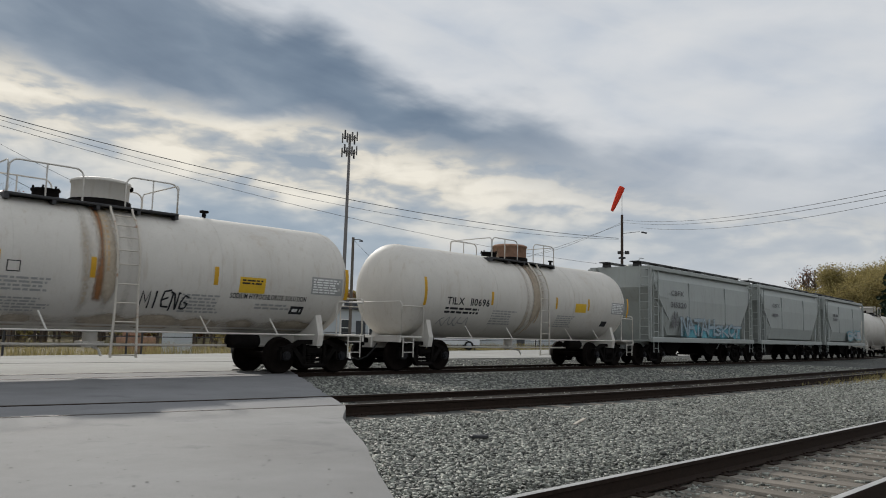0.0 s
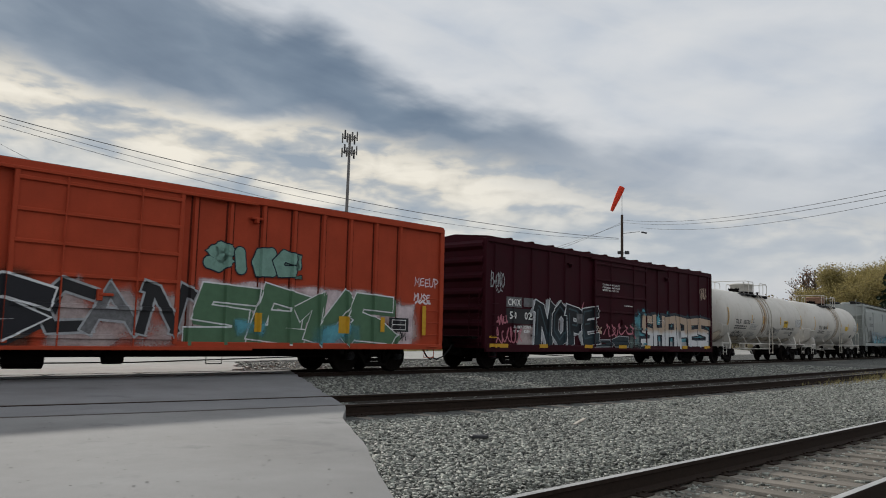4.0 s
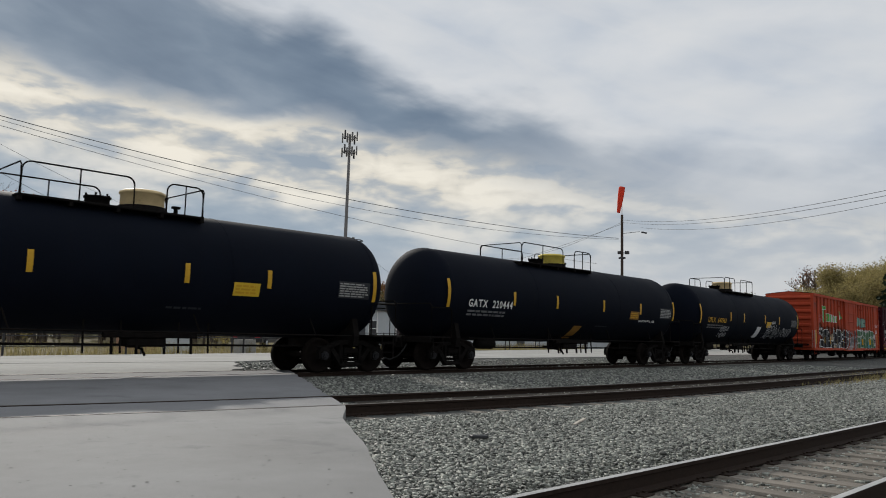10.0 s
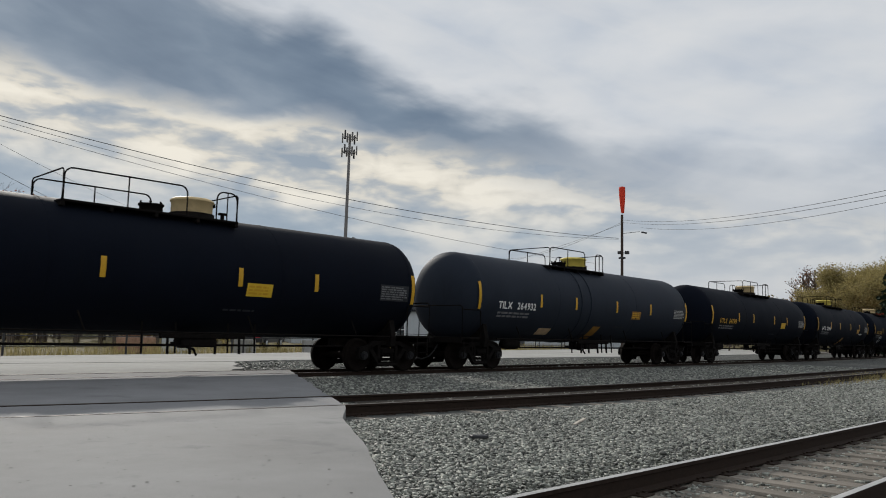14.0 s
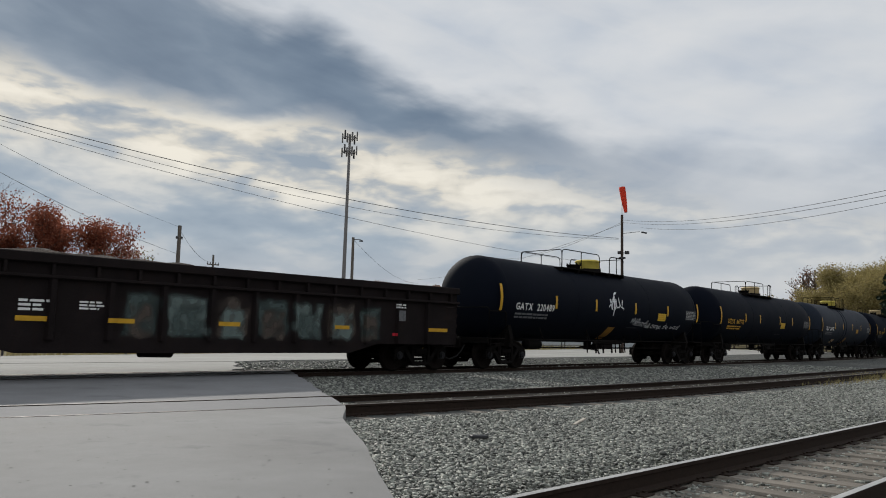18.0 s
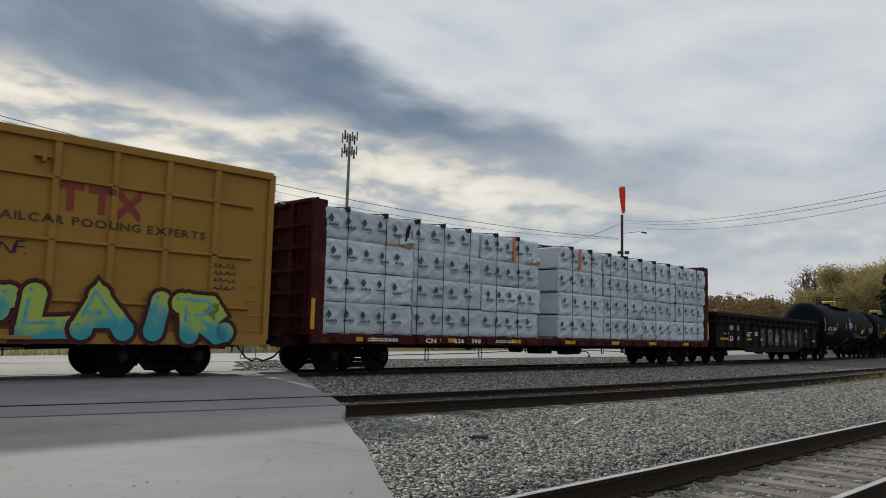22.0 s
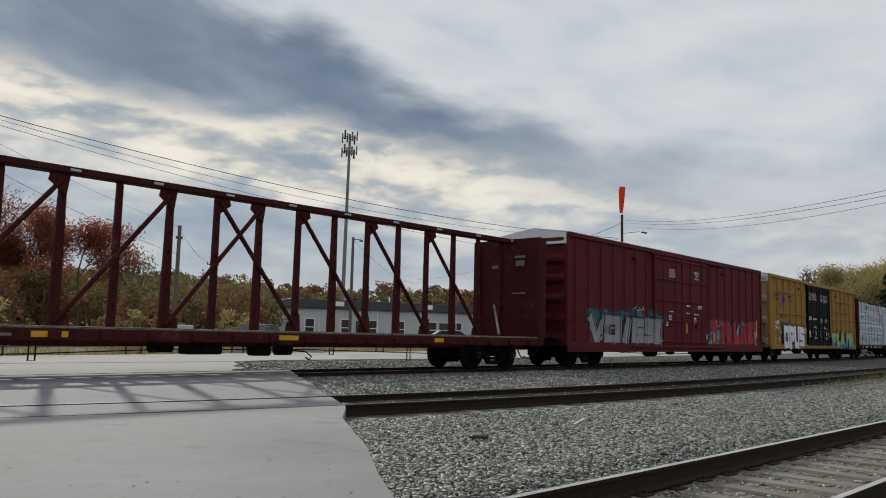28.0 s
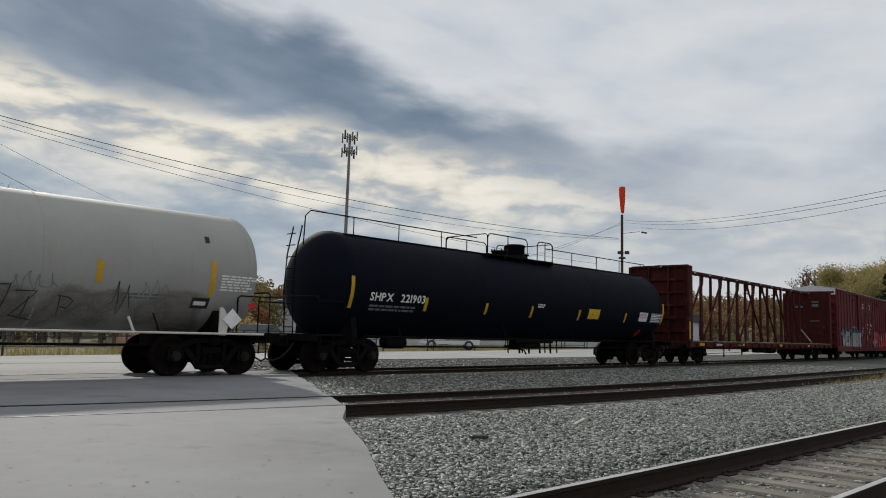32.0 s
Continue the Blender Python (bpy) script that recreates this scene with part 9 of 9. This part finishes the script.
wire((10.17, 38.69, 7.91), (26.3, 53.9, 6.5), 0.25, 0.016)
wire((8.5, 47.0, 12.5), (26.3, 53.9, 8.5), 0.4, 0.012)
wire((42.16, 53.35, 9.2), (75.3, 80.2, 8.2), 1.0, 0.02)
wire((26.34, 53.9, 8.3), (52.36, 96.74, 10.2), 0.8, 0.02)

# rail fence along the back of the yard
fence = thing("rail_fence", "dark weathered post and rail fence behind the yard", "fence")
fx0, fy0, fx1, fy1 = -14.0, 25.2, 66.0, 44.9
fence_len = math.hypot(fx1 - fx0, fy1 - fy0)
ang = math.atan2(fy1 - fy0, fx1 - fx0)
post_form = Form()
post_form.box(-0.035, 0.035, -0.035, 0.035, -0.3, 1.10, 0.01)
post_me = post_form.mesh("post", M_DARKMETAL)
d = 5.05
while d < fence_len:
    for e in (0.0, 0.75):
        t = (d + e) / fence_len
        part("post", post_me, M_DARKMETAL, fence, "", (fx0 + (fx1 - fx0) * t, fy0 + (fy1 - fy0) * t, 0))
    d += 5.85
rail_form_ = Form()
rail_form_.box(0, 5.85, -0.02, 0.02, -0.02, 0.02, 0.005)
rail_me = rail_form_.mesh("rail", M_DARKMETAL)
for z in (0.30, 0.68, 1.05):
    d = 5.05
    while d < fence_len - 5.85:
        t = d / fence_len
        ob = part("rail", rail_me, M_DARKMETAL, fence, "", (fx0 + (fx1 - fx0) * t, fy0 + (fy1 - fy0) * t, z))
        ob.rotation_euler = (0, 0, ang)
        d += 5.85


def building():
    """Long low office block: pale walls, dark fascia, white-framed windows."""
    a, b = Vector((42.3, 62.4, 0)), Vector((90.0, 45.2, 0))
    ux = (b - a).normalized()
    rz = math.degrees(math.atan2(ux.y, ux.x))
    L = (b - a).length
    th = thing("office_building", "long low pale grey building with dark fascia and white windows", "building", pose(a.x, a.y, -0.3, rz=rz))
    f = Form()
    f.box(0, L, 0, 10, 0, 3.6)
    wall = part("wall", f, M_WALL, th)
    for i in range(int(L / 1.2)):
        g = Form()
        g.box(0.6 + i * 1.2 - 0.03, 0.6 + i * 1.2 + 0.03, -0.02, 0.0, 0, 3.55)
        part("cladding_joint", g, M_WALL, wall)
    g = Form()
    g.box(-0.25, L + 0.25, -0.35, 10.3, 3.6, 4.45, 0.04)
    part("fascia", g, M_FASCIA, th, "dark slate fascia round the roof")
    for i in range(4):
        g = Form()
        x = 4 + i * 9.5
        g.box(x, x + 1.0, -0.42, -0.36, 3.85, 4.3, 0.02)
        part("vent_plate", g, M_TRIM, th, "pale plate on the fascia")
    x = 1.3
    i = 0
    while x < L - 1.4:
        g = Form()
        w, h = 0.85, 1.55
        z = 1.0
        for q in ((x - 0.08, x, z - 0.08, z + h + 0.08), (x + w, x + w + 0.08, z - 0.08, z + h + 0.08), (x, x + w, z + h, z + h + 0.08), (x, x + w, z - 0.10, z), (x, x + w, z + h * 0.5 - 0.04, z + h * 0.5 + 0.04)):
            g.box(q[0], q[1], -0.06, 0.0, q[2], q[3])
        win = part("window", g, M_TRIM, th, "white sash window")
        g = Form()
        g.box(x, x + w, -0.03, -0.005, z, z + h)
        part("pane", g, M_GLASS, win)
        x += 2.9 if i % 3 else 3.6
        i += 1
    for x in (6.4, 15.5, 24.8):
        g = Form()
        g.box(x, x + 1.0, -0.06, 0, 0.3, 2.5, 0.02)
        d = part("door", g, M_FASCIA, th, "dark entrance door")
    for x in (2.6, 8.6, 17.4, 27.0):
        g = Form()
        g.tube([(x, -0.05, 0.3), (x, -0.05, 3.5)], 0.05, 6)
        part("downpipe", g, M_TRIM, th)
    return th


building()


def parked_car(x, y, rz, paint, label):
    th = thing("parked_car", label, "car", pose(x, y, -0.02, rz=rz), group="parked cars")
    f = Form()
    prof = [(-2.15, 0.42), (-2.18, 0.75), (-2.05, 0.92), (-1.45, 0.98), (-0.75, 1.42), (0.75, 1.45), (1.45, 1.02), (2.05, 0.92), (2.18, 0.70), (2.15, 0.38)]
    rows = [(-0.86, 0.94), (-0.90, 1.0), (0.90, 1.0), (0.86, 0.94)]
    v, fs = [], []
    n = len(prof)
    for yy, k in rows:
        for px, pz in prof:
            inset = 0.80 if pz > 1.1 else 1.0
            v.append((px, yy * inset, 0.38 + (pz - 0.38) * k))
    for i in range(3):
        for j in range(n):
            fs.append((i * n + j, i * n + (j + 1) % n, (i + 1) * n + (j + 1) % n, (i + 1) * n + j))
    fs += [tuple(range(n))[::-1], tuple(range(3 * n, 4 * n))]
    f.add(v, fs)
    part("body", f, paint, th)
    for s in (-1, 1):
        g = Form()
        g.prism([(-1.2, 1.0), (1.25, 1.02), (0.72, 1.37), (-0.70, 1.36)][::s], 1, *sorted((s * 0.83, s * 0.875)))
        part("side_window", g, M_GLASS, th, "dark side windows")
        for wx in (-1.35, 1.38):
            g = Form()
            g.lathe([(0.02, 0.10), (0.20, 0.10), (0.23, 0.07), (0.33, 0.08), (0.335, -0.08), (0.2, -0.1)], (wx, s * 0.83, 0.335), 1, 20)
            w = part("wheel", g, M_TYRE, th)
            g = Form()
            g.lathe([(0.02, s * 0.11), (0.2, s * 0.10), (0.21, s * 0.06)][::s], (wx, s * 0.83, 0.335), 1, 14)
            part("rim", g, M_GALV, w, "grey rim")
    for sx in (-1, 1):
        for s in (-1, 1):
            g = Form()
            g.box(*sorted((sx * 2.10, sx * 2.19)), *sorted((s * 0.5, s * 0.8)), 0.66, 0.80, 0.02)
            part("headlight" if sx > 0 else "tail_light", g, M_TRIM if sx > 0 else G_RED, th)
    return th


parked_car(41.3, 40.4, -42, M_CARPAINT, "white saloon car parked by the fence")
parked_car(24.6, 39.6, 40, surface("dark car paint", (0.03, 0.032, 0.036), 0.3, vary=0.05, grain=2, bump=0), "dark saloon car parked beyond the fence")
for bx, by, turn in ((20.6, 34.4, 14), (24.6, 34.2, -20)):
    f = Form()
    f.prism([(-0.30, -0.25), (0.30, -0.25), (0.22, 0.15), (0.20, 0.62), (-0.20, 0.62), (-0.22, 0.15)], 0, -0.55, 0.55)
    thing("concrete_barrier", "pale concrete barrier block at the yard's edge", "barrier", pose(bx, by, -0.02, rz=turn), form=f, mat=M_YARD)
f = Form()
f.box(-0.6, 0.6, -0.5, 0.5, -0.3, 1.25, 0.05)
thing("utility_cabinet", "pale grey utility cabinet beyond the fence", "cabinet", pose(19.0, 38.4, 0.0, rz=14), form=f, mat=M_WALL)
f = Form()
f.box(-0.9, 0.9, -0.5, 0.5, 0.1, 0.6, 0.08)
f.box(-0.6, 0.1, -0.4, 0.4, 0.6, 0.95, 0.06)
f.box(-1.0, 1.0, -0.5, 0.5, -0.3, 0.1, 0.05)
thing("orange_machine", "faded orange machine standing in the grass", "machine", pose(17.8, 40.6, 0.0, rz=10), form=f, mat=M_RUST)

# ---- trees ----


def quads(name, centres, sizes, mat, rng, flat=0.0):
    n = len(centres)
    a = rng.normal(size=(n, 3))
    a[:, 2] *= 1 - flat
    a /= np.linalg.norm(a, axis=1)[:, None]
    b = np.cross(a, rng.normal(size=(n, 3)))
    b /= np.linalg.norm(b, axis=1)[:, None]
    s = np.asarray(sizes)[:, None]
    c = np.asarray(centres)
    v = np.stack([c - a * s, c + b * s * 0.62, c + a * s, c - b * s * 0.62], 1).reshape(-1, 3)
    me = bpy.data.meshes.new(name)
    me.vertices.add(4 * n)
    me.vertices.foreach_set("co", v.ravel())
    me.loops.add(4 * n)
    me.loops.foreach_set("vertex_index", np.arange(4 * n, dtype=np.int32))
    me.polygons.add(n)
    me.polygons.foreach_set("loop_start", np.arange(0, 4 * n, 4, dtype=np.int32))
    me.update(calc_edges=True)
    me.materials.append(mat)
    return me


def branch_form(h, spread, seed, levels=3, r=0.16, lean=0.0):
    """Tapered trunk and limbs; returns the form and the limb tips."""
    rng = random.Random(seed)
    f, tips = Form(), []

    def grow(p, d, length, rad, lev):
        pts, q = [p], p.copy()
        for i in range(3):
            d = (d + Vector((rng.uniform(-1, 1), rng.uniform(-1, 1), rng.uniform(-0.3, 0.6))) * 0.18).normalized()
            q = q + d * length / 3
            pts.append(q.copy())
            if lev < levels and i:
                for _ in range(2):
                    side = Vector((rng.uniform(-1, 1), rng.uniform(-1, 1), rng.uniform(0.1, 0.8))).normalized()
                    grow(q, (d * 0.5 + side * spread).normalized(), length * rng.uniform(0.5, 0.72), rad * 0.55, lev + 1)
        f.tube([tuple(a) for a in pts], [rad, rad * 0.8, rad * 0.62, rad * 0.35], 6 if lev < 2 else 4, cap=False)
        tips.extend(pts[1:] if lev >= 2 else pts[3:])
    grow(Vector((0, 0, 0)), Vector((lean, 0, 1)).normalized(), h * 0.55, r, 0)
    return f, tips


def tree(name, label, x, y, h, spread, mat, leaves, size, seed, loose=0.55, r=0.16, levels=3):
    z = -0.3 + hill(x, y)
    th = thing(name, label, "tree", pose(x, y, z))
    f, tips = branch_form(h, spread, seed, levels, r)
    top = max(t.z for t in tips)
    k = h / top
    f.v = [(a, b, c * k) for a, b, c in f.v]
    part("trunk", f, M_BARK, th, "grey brown trunk and limbs")
    if leaves:
        rng = np.random.default_rng(seed)
        t = np.array([(p.x, p.y, p.z * k) for p in tips])
        pick = t[rng.integers(0, len(t), leaves)] + np.clip(rng.normal(size=(leaves, 3)), -1.7, 1.7) * loose
        part("crown", quads("crown", pick, rng.uniform(0.6, 1.3, leaves) * size, mat, rng), mat, th)
    return th


tree("maple_tree", "tall red-leaved maple with a ragged crown", 22.2, 71.6, 11.2, 0.8, L_RED, 15000, 0.10, 3, 0.5)
tree("maple_tree", "red maple losing its leaves", 16.5, 71.0, 11.3, 0.75, L_RED, 9000, 0.10, 5, 0.5)
tree("maple_tree", "dark red maple above the brush", 26.0, 70.6, 10.4, 0.7, L_RED, 13000, 0.10, 8, 0.5)
tree("maple_tree", "rust brown maple at the edge of the wood", 10.5, 66.0, 10.5, 0.8, L_RUST, 9000, 0.10, 11, 0.5)
tree("maple_tree", "low red tree in the brush", 19.5, 62.0, 6.0, 0.9, L_RED, 8000, 0.09, 14, 0.45)
tree("bare_tree", "leafless grey tree with thin twigs", 18.5, 76.0, 13.4, 0.8, L_RUST, 0, 0.1, 6, r=0.14, levels=4)
tree("bare_tree", "leafless tree with fine spreading twigs on the skyline", 140.8, 51.8, 13.2, 1.25, L_RUST, 700, 0.16, 21, 0.5, r=0.55, levels=4)
tree("thin_tree", "thin half bare tree at the edge of the wood", 29.0, 72.0, 8.0, 0.7, L_OLIVE, 900, 0.13, 22, 0.5, levels=3)
for i, (x, y, h) in enumerate(((104.6, 33.0, 10.6), (100.9, 28.4, 10.8), (97.0, 24.5, 10.4), (112.0, 36.5, 9.4), (122.0, 43.5, 9.0), (112.0, 31.0, 11.2), (106.0, 27.0, 10.6))):
    tree("yellow_tree", "yellow green autumn tree with an airy crown", x, y, h, 0.85, L_GOLD, 30000, 0.09, 30 + i, 0.62)


def conifer(x, y, h, seed):
    rng = np.random.default_rng(seed)
    th = thing("conifer", "dark green conifer beside the track", "tree", pose(x, y, -0.3))
    f = Form()
    f.tube([(0, 0, 0), (0, 0, h * 0.6), (0, 0, h)], [0.22, 0.12, 0.03], 8)
    part("trunk", f, M_BARK, th)
    n = 11000
    t = rng.uniform(0, 1, n) ** 0.75
    whorl = np.floor(t * 17) / 17 + rng.normal(size=n) * 0.012
    a = rng.uniform(0, 6.283, n)
    rad = (1 - whorl) * h * 0.30 * rng.uniform(0.25, 1.0, n) * (0.8 + 0.3 * np.sin(3 * a + whorl * 40))
    c = np.stack([rad * np.cos(a), rad * np.sin(a), 0.6 + whorl * (h - 0.6) - 0.25 * rad], 1)
    part("needles", quads("needles", c, rng.uniform(0.10, 0.24, n), L_PINE, rng, 0.5), L_PINE, th)


conifer(85.7, 22.2, 11.6, 4)
conifer(90.8, 19.9, 10.0, 7)
conifer(84.8, 19.2, 9.0, 9)


def wood(name, label, mat, count, az, dist, height, size, per, seed):
    """Many far trees as leaf clumps over slender trunks, one joined mesh."""
    rng = np.random.default_rng(seed)
    cs, ss = [], []
    trunks = Form()
    for _ in range(count):
        a, d = radians(rng.uniform(*az)), rng.uniform(*dist)
        x, y = d * math.sin(a), d * math.cos(a)
        z = -0.3 + hill(x, y)
        h = rng.uniform(*height)
        w = h * rng.uniform(0.22, 0.34)
        for _ in range(7):
            o = np.clip(rng.normal(size=3), -1.5, 1.5) * np.array([w * 0.55, w * 0.55, h * 0.17])
            c = np.array([x, y, z + h * 0.62]) + o
            m = per // 7
            u = rng.normal(size=(m, 3))
            u *= (rng.uniform(0.2, 1.0, (m, 1)) ** 0.45) / np.linalg.norm(u, axis=1)[:, None]
            cs.append(c + u * w * 0.52 * np.array([1, 1, 0.8]))
            ss.append(rng.uniform(0.6, 1.3, m) * size)
        trunks.tube([(x, y, z - 0.2), (x, y, z + h * 0.7)], [0.14, 0.05], 4, cap=False)
    c, s = np.concatenate(cs), np.concatenate(ss)
    c[:, 2] = np.minimum(c[:, 2], 40)
    me = quads(name, c, s, mat, rng)
    me.materials.append(M_BARK)
    th = new(name, me)
    tagged(th, label, "woodland", kind="stuff")
    tr = part("trunks", trunks, M_BARK, th, "slender grey trunks")
    tr["kind"] = "stuff"


wood("far_wood", "distant olive and brown autumn wood on the rise", L_OLIVE, 330, (8, 80), (150, 250), (5, 7.5), 0.30, 300, 1)
wood("far_wood", "distant rust coloured trees among the wood", L_RUST, 210, (8, 80), (150, 245), (5, 8.0), 0.30, 260, 2)
wood("far_wood", "distant yellow trees low on the slope", L_GOLD, 90, (16, 76), (140, 220), (4, 6.5), 0.28, 240, 3)
wood("brush", "dense olive brush behind the yard", L_OLIVE, 190, (8, 32.5), (62, 120), (3.5, 6.0), 0.15, 330, 4)
wood("brush", "brown autumn brush behind the fence", L_RUST, 100, (8, 32), (50, 110), (2.5, 5.0), 0.13, 320, 5)
wood("brush", "pale green brush behind the fence", L_GOLD, 44, (9, 32), (48, 90), (1.5, 3.2), 0.11, 260, 6)
wood("brush", "mixed bushes beside the building", L_OLIVE, 50, (50, 74), (95, 140), (3, 5.5), 0.18, 260, 7)
wood("brush", "red brown trees beside the track", L_RUST, 70, (56, 73), (120, 165), (6.0, 9.5), 0.2, 280, 8)
wood("brush", "olive trees standing among the red ones", L_OLIVE, 34, (56, 76), (125, 170), (6.5, 10.5), 0.2, 280, 9)


def weeds(name, label, count, seed, place):
    rng = np.random.default_rng(seed)
    v, f = [], []
    for x, y, z, h in place(rng, count):
        for _ in range(5):
            a = rng.uniform(0, 6.283)
            d = np.array([math.cos(a), math.sin(a)])
            lean = rng.uniform(0.1, 0.6) * h
            b = len(v)
            w = 0.006 + 0.01 * h
            v += [(x - w * d[1], y + w * d[0], z), (x + w * d[1], y - w * d[0], z), (x + d[0] * lean, y + d[1] * lean, z + h)]
            f.append((b, b + 1, b + 2))
    fm = Form()
    fm.add(v, f)
    thing(name, label, "weeds", kind="stuff", form=fm, mat=L_WEED)


def fence_line(rng, n):
    for _ in range(n):
        t = rng.uniform(0, 1)
        o = abs(rng.normal()) * 2.5
        yield fx0 + (fx1 - fx0) * t - 0.2 * o, fy0 + (fy1 - fy0) * t + o, -0.3, rng.uniform(0.3, 0.9)


def track_side(rng, n):
    for _ in range(n):
        x = rng.uniform(24, 46)
        yield x, 9.0 + 0.03 * (x - 24) + rng.normal() * 0.5, -0.2, rng.uniform(0.1, 0.35) * (0.4 + (x - 24) / 22)


weeds("dry_weeds", "dry weeds along the fence", 2600, 3, fence_line)
weeds("dry_weeds", "pale dry weeds beside the curved track", 500, 4, track_side)

# small litter on the ballast
f = Form()
rl = random.Random(3)
for _ in range(14):
    x, y = 14.2 + rl.uniform(-0.55, 0.55), 16.1 + rl.uniform(-0.3, 0.3)
    w, d, h = rl.uniform(0.05, 0.2), rl.uniform(0.03, 0.12), rl.uniform(0.02, 0.07)
    f.box(x - w, x + w, y - d, y + d, -0.20, -0.20 + h, 0.01)
thing("broken_concrete", "small heap of pale broken concrete beside the track", "rubble", form=f, mat=M_TRASH)
f = Form()
f.box(-0.30, 0.30, -0.025, 0.025, -0.012, 0.012, 0.006)
thing("wood_scrap", "pale splintered board lying on the ballast", "board", pose(9.9, 6.9, -0.15, 2, -3, 20), form=f, mat=M_TRASH)
f = Form()
f.box(-0.12, 0.12, -0.04, 0.04, -0.01, 0.03, 0.01)
thing("wood_scrap", "dark scrap of tie wood lying on the ballast", "board", pose(7.2, 6.5, -0.14, 4, 3, -15), form=f, mat=M_DARKMETAL)
pits = Form()
rp = random.Random(8)
for _ in range(190):
    x, y = rp.uniform(-1, 4.9), rp.uniform(4.0, 9.6)
    if x < road_edge(y) - 0.2:
        q = rp.uniform(0.004, 0.011)
        pits.add([(x + q * math.cos(6.283 * j / 7) * 1.4, y + q * math.sin(6.283 * j / 7), -0.002) for j in range(7)], [tuple(range(7))])
thing("asphalt_pits", "small dark pits and gum spots in the worn asphalt", "pits", kind="stuff", form=pits, mat=M_PIT)

# ---- movement ----
SPEED = (9.03865614, -0.23184577, -0.04196794, 0.03964441)


def travel(t):
    q = (t - 16) / 16
    return 16 * (((SPEED[3] * q + SPEED[2]) * q + SPEED[1]) * q + SPEED[0]) * q


def car_pose(x):
    y, s = main_y(x)
    return pose(x, y, 0, rz=math.degrees(math.atan(s)))


def sock_pose(slope):
    d = Vector((52.64, 32.76, 0)).normalized()
    return Matrix.Translation((0, 0, 13.3)) @ Matrix.Rotation(-math.atan(slope), 4, d)


SWAY = [(0, -0.41), (1, -0.42), (3.5, -0.45), (5.5, -0.23), (6, -0.2), (7, -0.38), (9, -0.34), (10.5, -0.06), (12, -0.04), (13, -0.2), (14.5, 0.1), (16.5, -0.2), (18, 0.15), (19, 0.22), (20.5, -0.23),
        (21.5, 0.04), (23, 0.06), (24, -0.26), (25, -0.2), (28, -0.03), (29, 0.06), (30, 0.0), (31, 0.03), (32, 0.02)]


def motions():
    walk(windsock, [(t, sock_pose(s)) for t, s in SWAY])
    times = [i / 2 for i in range(65)]
    for car, mid in CARS:
        walk(car, [(t, car_pose(mid + travel(t))) for t in times])
    for load, mid, local in LOADS:
        walk(load, [(t, car_pose(mid + travel(t)) @ local) for t in times])
    turns = [(i / 15, (travel(i / 15) - travel(0)) / 0.457) for i in range(481)]
    for wheel, x in ROLLERS:
        walk(wheel, [(t, Matrix.Translation((x, 0, 0.457)) @ Matrix.Rotation(a, 4, "Y")) for t, a in turns])


motions()
